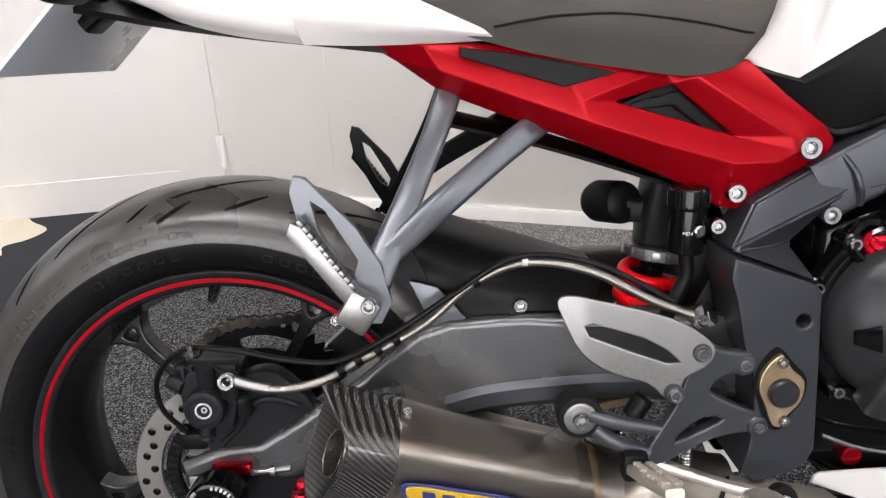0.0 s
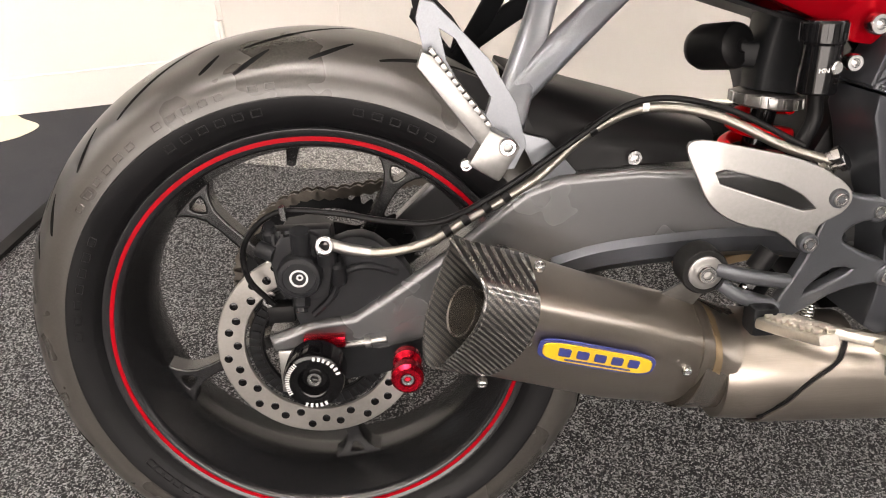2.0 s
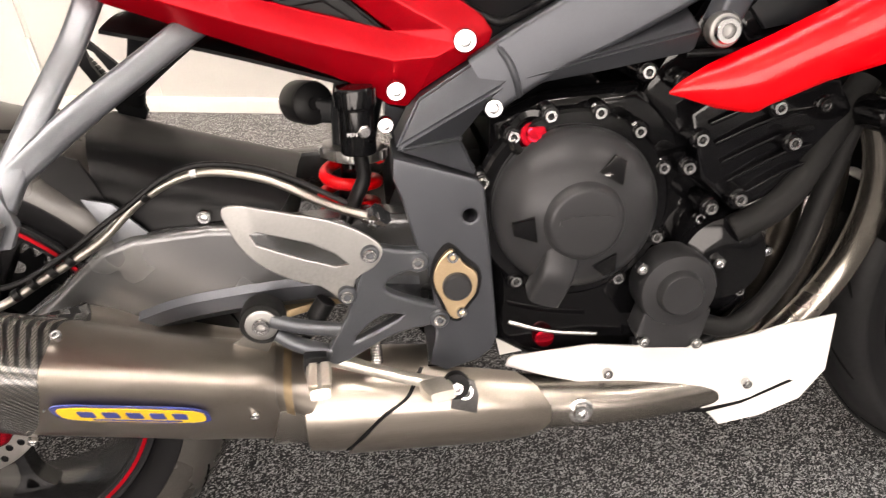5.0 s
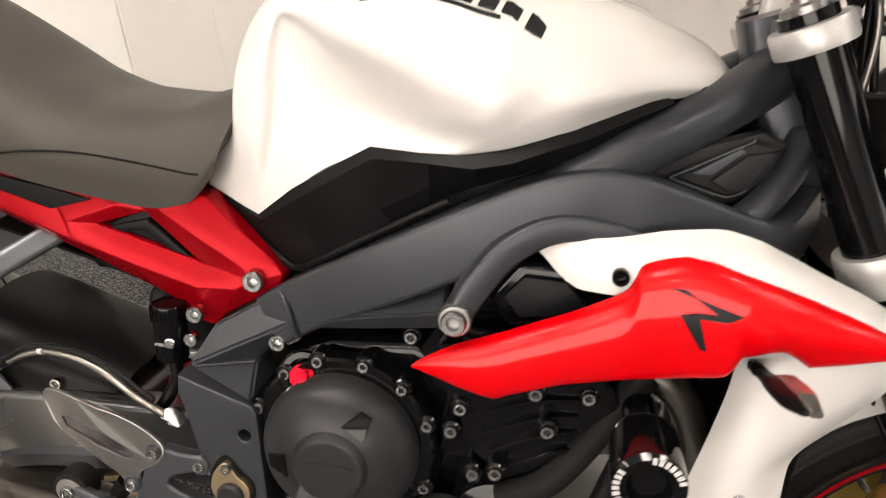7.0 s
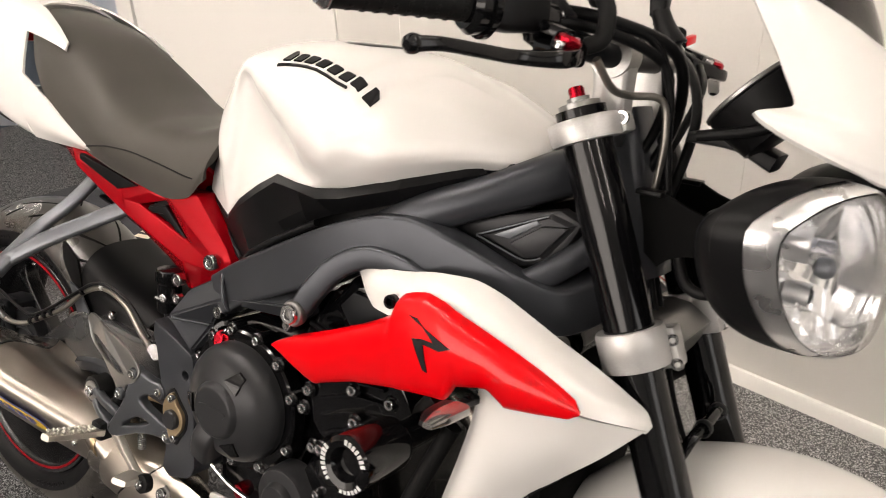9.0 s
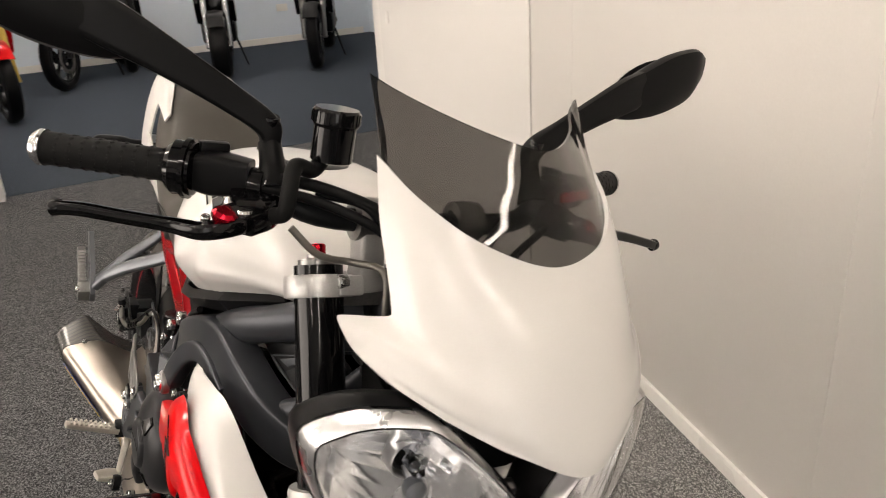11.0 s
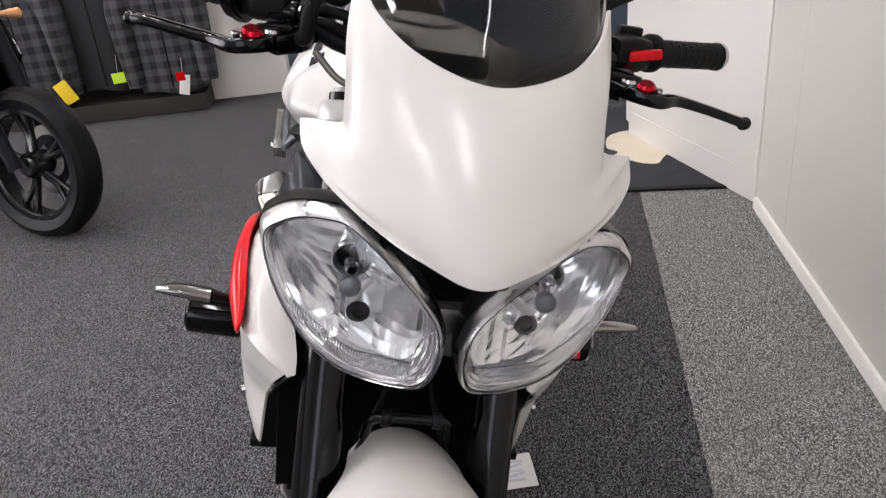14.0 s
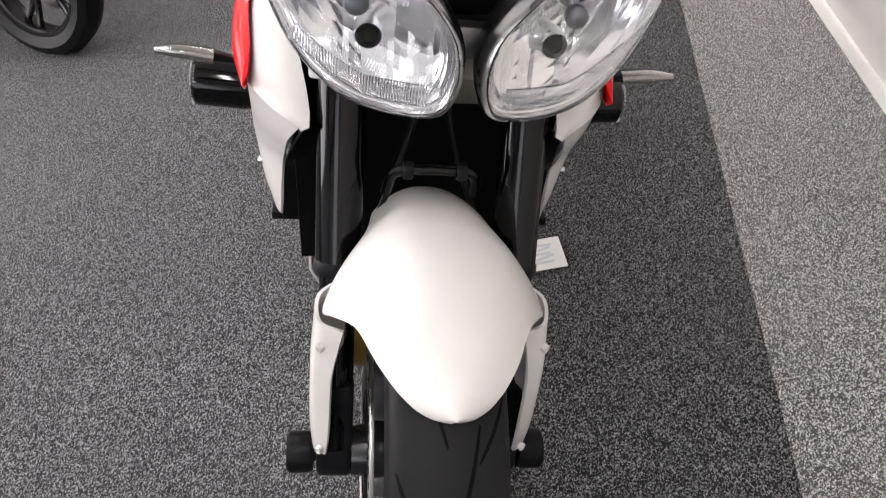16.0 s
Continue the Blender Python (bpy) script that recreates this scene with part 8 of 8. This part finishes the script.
    for k in range(46):
        f = k / 45
        y = 0.034 + 0.112 * f
        z0 = 0.789 + 0.033 * max(0, (y - 0.085) / 0.065) ** 1.3
        x = 1.462 - 0.30 * y - 2.3 * max(0, y - 0.05) ** 2 - 0.006
        tube([(x, s * y, z0 + 0.003), (x + 0.003, s * y, z0 + 0.024 - 0.004 * f)], 0.0012, 1, 5, flute)
    fl = tagged(part("lens_flute", flute, FLUTE, lo), kind="stuff")
    fl.visible_shadow = False
    for y, z, r in ((0.094, 0.882, 0.019), (0.083, 0.831, 0.0125)):
        x = 1.462 - 0.30 * y - 2.3 * max(0, y - 0.05) ** 2
        socket = part("bulb_socket", lathe([(r, -0.062), (r, -0.042), (r * 0.93, -0.039), (r * 0.86, -0.041), (r * 0.80, -0.050), (r * 0.5, -0.052)], (x, s * y, z), (1, 0, 0), 32), CHROME, hl)
        part("socket_ring", lathe([(r * 0.78, -0.0495), (r * 0.70, -0.046), (r * 0.60, -0.0495)], (x, s * y, z), (1, 0, 0), 32), PLASTIC, socket)
        if r > 0.015:
            part("bulb", lathe([(0.006, -0.055), (0.0068, -0.048), (0.0068, -0.024), (0.004, -0.019)], (x, s * y, z), (1, 0, 0), 20), BULB, hl)
            part("bulb_tip", lathe([(0.003, -0.036), (0.0085, -0.033), (0.0105, -0.027), (0.0100, -0.021), (0.006, -0.017), (0.002, -0.016)], (x, s * y, z - 0.019), (1, 0, 0), 24), GREY, hl)
            part("bulb_stay", tube([(x - 0.050, s * y, z - 0.012), (x - 0.030, s * y, z - 0.020)], 0.003, 1, 8), CHROME, hl)
        else:
            part("bulb", lathe([(0.0085, -0.050), (0.0085, -0.042), (0.006, -0.037), (0.003, -0.036)], (x, s * y, z), (1, 0, 0), 24), BULB, hl)
part("lamp_bridge", block(0.02, 0.06, 0.03, (1.40, 0.002, 0.835), 0.006), ALU, lampb)

# ---- fly screen ----
cowl_rows = [
    [(1.400, 0, 1.062), (1.394, 0.030, 1.066), (1.372, 0.068, 1.080), (1.330, 0.098, 1.102), (1.281, 0.114, 1.124)],
    [(1.428, 0, 1.040), (1.420, 0.036, 1.042), (1.395, 0.075, 1.050), (1.355, 0.104, 1.062), (1.312, 0.117, 1.075)],
    [(1.452, 0, 1.012), (1.443, 0.040, 1.013), (1.415, 0.080, 1.018), (1.380, 0.107, 1.024), (1.338, 0.118, 1.032)],
    [(1.469, 0, 0.984), (1.459, 0.042, 0.985), (1.430, 0.083, 0.989), (1.395, 0.110, 0.997), (1.353, 0.121, 1.003)],
    [(1.478, 0, 0.966), (1.468, 0.042, 0.967), (1.440, 0.083, 0.972), (1.400, 0.118, 0.983), (1.330, 0.160, 0.994)],
    [(1.487, 0, 0.945), (1.477, 0.038, 0.947), (1.452, 0.077, 0.953), (1.415, 0.115, 0.963), (1.352, 0.157, 0.980)],
    [(1.493, 0, 0.928), (1.484, 0.030, 0.931), (1.464, 0.062, 0.938), (1.435, 0.096, 0.948), (1.392, 0.136, 0.962)],
    [(1.494, 0, 0.917), (1.490, 0.018, 0.919), (1.478, 0.042, 0.926), (1.460, 0.070, 0.934), (1.432, 0.100, 0.944)]]


def skew(rows):
    """The fly screen turned a little with the bars: shifted to the left side and wider towards its upper corners."""
    return [[(x, 0.0078 + y * (1 + 0.085 * min(1, max(0.15, (z - 0.99) / 0.07))), z) for x, y, z in r] for r in ([[(x, -y, z) for x, y, z in reversed(r) if y > 1e-6] + list(r) for r in rows])]


cowl = part("fly_screen", sheet(skew(cowl_rows), 6, 7, 0.004), WHITE, bike, "pearl white fly screen cowl", sharp=75)
screen_rows = [
    [(1.405, 0, 1.050), (1.398, 0.030, 1.054), (1.376, 0.068, 1.068), (1.332, 0.096, 1.092), (1.285, 0.110, 1.115)],
    [(1.392, 0, 1.083), (1.383, 0.030, 1.087), (1.354, 0.067, 1.100), (1.308, 0.095, 1.120), (1.268, 0.110, 1.140)],
    [(1.374, 0, 1.118), (1.362, 0.029, 1.122), (1.328, 0.064, 1.134), (1.281, 0.092, 1.150), (1.250, 0.110, 1.166)],
    [(1.352, 0, 1.152), (1.338, 0.028, 1.156), (1.300, 0.062, 1.166), (1.255, 0.090, 1.178), (1.232, 0.110, 1.189)]]
scr = part("screen", sheet(skew(screen_rows), 6, 6, 0.003), TINT, cowl, "smoked acrylic screen")
scr.visible_shadow = False
part("cowl_stay", tube([(1.26, 0.06, 0.96), (1.32, 0.07, 0.975), (1.37, 0.075, 1.0)], 0.006, 4, 10), PLASTIC, cowl)
part("cowl_stay", tube([(1.26, -0.06, 0.96), (1.32, -0.07, 0.975), (1.37, -0.075, 1.0)], 0.006, 4, 10), PLASTIC, cowl)


# ---- door, mat, paper ----
HINGE = Vector((WX, WY, 0))
dv = Vector((-1.27, 1.25, 0)) - HINGE
DOOR_M = Matrix.Translation(HINGE) @ Matrix.Rotation(math.atan2(dv.y, dv.x), 4, "Z")
door = thing("door_1", "white painted panel door standing open on the dark mat", "door", DOOR_M, kind="structure")
part("leaf", block(0.90, 0.038, 2.02, (0.452, -0.019, 1.018), 0.003), DOORP, door)
part("moulding", tube([(0.13, 0.0, 0.115), (0.88, 0.0, 0.115)], 0.0022, 1, 8), DOORP, door)
# filler strip added behind the hinge gap to lighten its dark line
part("hinge_gap_filler", block(0.03, 0.012, 2.02, (0.0, -0.014, 1.018), 0.001), TRIMP, door)
for z in (0.165, 1.08, 1.85):
    hg = part("hinge", tube([(-0.002, 0.006, z - 0.05), (-0.002, 0.006, z + 0.05)], 0.007, 1, 12), TRIMP, door, "painted butt hinge")
    part("hinge_flap", block(0.012, 0.003, 0.10, (0.008, 0.001, z), 0.001), TRIMP, hg)
part("handle", tube([(0.845, 0.0, 1.03), (0.845, 0.045, 1.03), (0.83, 0.05, 1.03), (0.74, 0.05, 1.03)], 0.009, 5, 12), TRIMP, door, "white lever handle")
part("keyhole", block(0.02, 0.004, 0.05, (0.845, 0.002, 0.94), 0.002), TRIMP, door)
post = block(0.10, 0.10, 2.1, (-1.42, 1.35, 1.05), 0.003)
tagged(part("trim", post, TRIMP), "white painted door frame post", "trim", kind="structure")

mat_ob = thing("door_mat", "black entrance mat with cream blotches and lettering", "mat")
corner = [(-0.55, 1.40), (-0.735, 0.60), (-1.75, 0.66), (-1.62, 1.70)]
bm = bmesh.new()
skin(bm, [[(x, y, z) for x, y in corner] for z in (0.0045, 0.012)])
part("mat_field", bm, MATM, mat_ob)
bm = bmesh.new()
skin(bm, [[(x + dx, y, z) for x, y, dx in ((-0.545, 1.41, 0), (-0.733, 0.598, 0), (-0.733, 0.598, -0.03), (-0.545, 1.41, -0.03))] for z in (0.0045, 0.0135)])
part("mat_edge", bm, RUBBER, mat_ob, "rubber edging")
blot = smooth2([(-0.89, 1.18), (-0.865, 1.24), (-0.93, 1.29), (-1.0, 1.36), (-1.15, 1.38), (-1.3, 1.30), (-1.27, 1.16), (-1.12, 1.10), (-1.05, 1.13), (-1.0, 1.08), (-0.95, 1.05), (-0.92, 1.09), (-0.94, 1.14)], 4)
part("mat_blotch", plate(blot, 0.0125, 0.0135, 0, plane="xy"), MATW, mat_ob, "cream cowhide-shaped blotch")
for k in range(7):
    part("mat_letter_bar", block(0.07, 0.022, 0.0015, (-0.95 - 0.012 * k, 0.84 + k * 0.038, 0.0133), 0, Matrix.Rotation(0.15, 4, "Z")), MATW, mat_ob, "cream letter as a plain bar")

paper = thing("paper_sheet", "white printed paper lying on the carpet beneath the motorcycle", "paper")
bm = bmesh.new()
skin(bm, [[(x, y, z) for x, y in ((0.712, 0.270), (0.712, 0.376), (0.815, 0.376), (0.815, 0.285))] for z in (0.0042, 0.0052)])
part("sheet", bm, PAPER, paper)
for k in range(5):
    part("print_line", block(0.006, 0.05 - 0.006 * (k % 3), 0.0006, (0.735 + k * 0.014, 0.33, 0.0056), 0, Matrix.Rotation(0.3 * (k % 2), 4, "Z")), PLATE, paper)

# ---- clothes rack on the wall with jackets and tags ----
brickw = thing("brick_panel", "exposed red brick patch of the back wall", "brick wall", kind="structure")
part("mortar", block(0.02, 1.1, 1.2, (-2.85, -2.65, 1.1), 0), WALLP, brickw)
brick_me = block(0.022, 0.215, 0.065, (0, 0, 0), 0.003)
b0 = part("brick", brick_me, BRICK, brickw)
n = 0
for i in range(15):
    for j in range(5):
        ob = b0 if n == 0 else new("brick", b0.data)
        ob.parent = brickw
        ob.matrix_basis = Matrix.Translation((-2.838, -2.20 - 0.225 * j - (0.11 if i % 2 else 0), 0.55 + i * 0.076))
        n += 1

rack = thing("clothes_rack", "low dark board and rail holding jackets against the wall", "clothes rack")
part("base_board", block(0.34, 2.2, 0.10, (-2.80, -2.0, 0.055), 0.004), WOODD, rack)
part("back_board", block(0.03, 2.2, 1.1, (-2.835, -2.0, 0.60), 0.003), WOODD, rack)
part("rail", tube([(-2.70, -0.95, 1.52), (-2.70, -3.1, 1.52)], 0.014, 1, 12), STEEL, rack)
for y in (-0.97, -3.08):
    part("rail_post", tube([(-2.70, y, 0.08), (-2.70, y, 1.52)], 0.014, 1, 12), STEEL, rack)


def jacket(name, label, y, width, z0, z1, mat, x=-2.66, seed=0):
    """A hanging jacket: folded body, two sleeves and a collar."""
    rnd = random.Random(seed)
    th = thing(name, label, "jacket", group="jackets on the rack")
    rows = []
    for f in (0, 0.2, 0.45, 0.7, 0.86, 0.95, 1.0):
        z = z0 + (z1 - z0) * f
        w = width * (0.50 if f < 0.7 else 0.50 - 1.1 * (f - 0.7) ** 1.2)
        ringp = []
        for k in range(28):
            a = 2 * math.pi * k / 28
            fold = 1 + 0.12 * math.sin(5 * a + 2.0 * f + seed) * (1 - f) + rnd.uniform(-0.02, 0.02)
            ringp.append((x + 0.075 * math.sin(a) * fold, y + w * math.cos(a) * (1 + 0.03 * math.sin(3 * a + seed)), z + 0.012 * math.sin(3 * a + seed) * (1 - f)))
        rows.append(ringp)
    part("body", loft(rows, 4), mat, th)
    for s in (1, -1):
        part("sleeve", tube([(x + 0.01, y + s * width * 0.36, z1 - 0.10), (x + 0.03, y + s * width * 0.50, z1 - 0.24), (x + 0.045, y + s * width * 0.54, (z0 + z1) / 2), (x + 0.04, y + s * width * 0.53, z0 + 0.05)], [0.065, 0.075, 0.065, 0.05], 6, 14), mat, th)
    part("collar", lathe([(0.075, -0.03), (0.085, 0.0), (0.075, 0.045), (0.06, 0.05)], (x, y, z1 - 0.01), (0.1, 0, 1), 24), mat, th)
    part("front_zip", tube([(x + 0.078, y, z1 - 0.03), (x + 0.085, y + 0.01, (z0 + z1) / 2), (x + 0.08, y, z0 + 0.03)], 0.004, 4, 6), RUBBER, th)
    return th


j1 = jacket("jacket", "grey and black check flannel riding shirt on a hanger", -1.06, 0.40, 0.14, 0.90, PLAID, seed=1)
j2 = jacket("jacket", "long black textile riding trousers and jacket", -1.45, 0.34, 0.18, 1.45, CLOTH, -2.72, seed=2)
j3 = jacket("jacket", "dark grey check flannel riding shirt", -1.86, 0.42, 0.14, 0.92, PLAID, seed=3)
j4 = jacket("jacket", "brown check flannel shirt behind the others", -1.10, 0.36, 0.92, 1.50, PLAID_B, -2.74, seed=4)
j5 = jacket("jacket", "black and grey check flannel riding shirt", -2.30, 0.42, 0.16, 0.95, PLAID, seed=5)
part("piping", tube([(-2.63, -1.38, 1.40), (-2.62, -1.37, 1.15), (-2.62, -1.42, 1.08), (-2.63, -1.50, 1.2)], 0.006, 6, 8), TAG_G, j2, "lime piping")
for nm, lab, mat, p, sz, ang in (("price_tag", "yellow swing tag hanging from a flannel shirt", TAG_Y, (-2.555, -1.66, 0.215), (0.004, 0.085, 0.13), 24), ("price_tag", "lime green swing tag", TAG_G, (-2.60, -1.36, 0.255), (0.004, 0.075, 0.06), 3), ("price_tag", "white swing tag with a red band", PAPER, (-2.57, -0.99, 0.18), (0.004, 0.06, 0.12), -14)):
    tg = thing(nm, lab, "tag", group="swing tags")
    part("card", block(*sz, p, 0.002, Matrix.Rotation(radians(ang), 4, "X")), mat, tg)
    part("string", tube([(p[0], p[1], p[2] + sz[2] / 2), (p[0] - 0.02, p[1] + 0.01, p[2] + sz[2] / 2 + 0.1)], 0.0015, 1, 6), PRINT, tg)
    if mat is PAPER:
        part("band", block(0.005, 0.05, 0.05, (p[0] + 0.001, p[1] - 0.012, p[2] + 0.05), 0.001), RED, tg)


# ---- other motorcycles ----
def parked(label, m, body, forkm, tall=0.0, fat=1.0, guard=True):
    """A simpler standing motorcycle, nose along +x, with its front axle over x = 0."""
    th = thing("parked_motorcycle", label, "motorcycle", m, "motorcycles on show")

    def wh(x, r, w, nm):
        rim = part(nm, ring(r * 0.66, r * 0.76, -w * 0.7, w * 0.7, (x, 0, r), 48, 0.006), RIM, th)
        bm = lathe([(r * 0.74, -w * 0.8), (r * 0.86, -w), (r * 0.95, -w * 0.75), (r, 0), (r * 0.95, w * 0.75), (r * 0.86, w), (r * 0.74, w * 0.8)], (x, 0, r), (0, 1, 0), 56, closed=True)
        part("tyre", bm, SIDEWALL, rim)
        part("hub", lathe([(0.035, -0.06), (0.05, -0.04), (0.05, 0.04), (0.035, 0.06)], (x, 0, r), (0, 1, 0), 24), RIM, rim)
        for k in range(5):
            a = 0.5 + k * 2 * math.pi / 5
            for e in (-0.16, 0.16):
                part("spoke", beam([(x + 0.04 * math.cos(a), 0, r + 0.04 * math.sin(a)), (x + r * 0.40 * math.cos(a + e * 0.6), 0.01, r + r * 0.40 * math.sin(a + e * 0.6)), (x + r * 0.69 * math.cos(a + e), 0, r + r * 0.69 * math.sin(a + e))], [0.024, 0.020, 0.022], [0.03, 0.02, 0.022], 3, up=(0, 1, 0)), RIM, rim)
        for e in (1,):
            part("brake_disc", ring(r * 0.34, r * 0.47, e * 0.066, e * 0.071, (x, 0, r), 48), DISC, rim)
            part("disc_carrier", ring(r * 0.22, r * 0.335, e * 0.064, e * 0.069, (x, 0, r), 32), ENGINE, rim)
        return rim

    wh(0, 0.30, 0.058 * fat, "front_wheel")
    wh(-1.42, 0.31, 0.085, "rear_wheel")
    for s in (-1, 1):
        part("fork_leg", tube([(0.0, s * 0.10, 0.30), (-0.13, s * 0.10, 0.62 + tall)], 0.026, 1, 16), forkm, th)
        part("fork_tube", tube([(-0.12, s * 0.10, 0.58 + tall), (-0.26, s * 0.10, 0.96 + tall)], 0.030, 1, 16), forkm, th)
        part("mirror", tube([(-0.25, s * 0.20, 1.05 + tall), (-0.22, s * 0.30, 1.18 + tall), (-0.22, s * 0.36, 1.20 + tall)], [0.008, 0.008, 0.045], 4, 12), PLASTIC, th)
        part("radiator_side", plate([(-0.30, 0.50), (-0.18, 0.70), (-0.26, 0.84), (-0.48, 0.80), (-0.44, 0.58)], s * 0.15, s * 0.19, 0.01), body, th)
        part("indicator", tube([(-0.2, s * 0.12, 0.86 + tall), (-0.2, s * 0.22, 0.86 + tall)], [0.008, 0.022], 1, 10), AMBER, th)
    if guard:
        part("fender", sheet([[(0.345 * math.cos(a), y, 0.30 + (0.345 - 2.5 * y * y) * math.sin(a)) for y in (-0.075, -0.04, 0, 0.04, 0.075)] for a in (0.7, 1.1, 1.6, 2.1, 2.5)], 4, 3, 0.004), body if body is RED else PLASTIC, th)
    part("handlebar", tube([(-0.36, -0.38, 1.04 + tall), (-0.27, -0.12, 1.03 + tall), (-0.27, 0.12, 1.03 + tall), (-0.36, 0.38, 1.04 + tall)], 0.013, 6, 12), ENGINE, th)
    part("headlight", lathe([(0.02, -0.09), (0.075, -0.06), (0.09, 0.0), (0.085, 0.02), (0.04, 0.028)], (-0.14, 0, 0.90 + tall), (1, 0, -0.15), 32), REFLECTOR if not tall else body, th)
    part("engine", block(0.50, 0.34, 0.38, (-0.62, 0, 0.48), 0.05), ENGINE, th)
    part("radiator", block(0.05, 0.30, 0.30, (-0.32, 0, 0.62), 0.01), BLACK, th)
    part("exhaust_header", tube([(-0.42, 0.06, 0.62), (-0.30, 0.06, 0.48), (-0.36, 0.05, 0.30), (-0.7, 0.05, 0.22)], 0.024, 6, 14), PIPE, th)
    part("fuel_tank", loft([[(x, w * math.cos(a), z + h * math.sin(a)) for a in (k * math.pi / 9 for k in range(18))] for x, w, z, h in ((-0.33, 0.05, 0.92, 0.05), (-0.42, 0.13, 0.95, 0.11), (-0.60, 0.15, 0.95, 0.12), (-0.78, 0.11, 0.90, 0.08))], 5), body, th)
    part("seat", loft([[(x, w * math.cos(a), z + h * math.sin(a)) for a in (k * math.pi / 8 for k in range(16))] for x, w, z, h in ((-0.75, 0.09, 0.86, 0.04), (-1.0, 0.14, 0.83, 0.04), (-1.3, 0.11, 0.90, 0.04), (-1.55, 0.05, 0.95, 0.03))], 5), SEAT, th)
    part("swingarm", beam([(-0.85, 0.10, 0.45), (-1.15, 0.11, 0.37), (-1.42, 0.12, 0.31)], [0.04] * 3, [0.07, 0.06, 0.05], 3), ENGINE, th)
    part("side_stand", beam([(-0.75, 0.15, 0.30), (-0.72, 0.24, 0.004)], [0.02, 0.03], [0.02, 0.012], 1), ENGINE, th)
    return th


parked("red adventure motorcycle with gold fork legs in the showroom", pose(-5.15, -0.35, 0, 0, 0, 12), RED, GOLD, tall=0.05)
ORANGE = surface("orange_paint", (0.75, 0.16, 0.02), (0.65, 0.13, 0.02), 0.3, coat=0.6)
parked("orange and black sport motorcycle against the far wall", pose(-6.35, 0.12, 0, 0, 0, -30), ORANGE, ENGINE)
parked("black naked motorcycle facing out from the far wall", pose(-6.95, 0.80, 0, 0, 0, -8), BLACK, ENGINE)
parked("black cruiser motorcycle with a fat front tyre", pose(-5.80, 1.50, 0, 0, 0, -14), BLACK, STEEL, fat=1.5)
parked("dark roadster motorcycle beside the cruiser", pose(-5.70, 2.42, 0, 0, 0, -24), BLACK, ALU)
parked("black sport motorcycle with cast wheels beside the clothes rack", pose(-0.93, -1.24, 0.0, -8, 0, 62), BLACK, ENGINE, guard=False)
for y in (0.0, 2.1, 2.75):
    so = thing("wall_socket", "white double power socket on the far wall", "socket", pose(-7.845, y, 0.42), "sockets on the far wall")
    part("face_plate", block(0.010, 0.14, 0.085, (0.005, 0, 0), 0.003), TRIMP, so)
tagged(quad_slab("baseboard_far", [(-7.85, -4.3), (-7.85, 3.8), (-7.83, 3.8), (-7.83, -4.3)], 0, 0.08, TRIMP, "grey baseboard", "baseboard"))
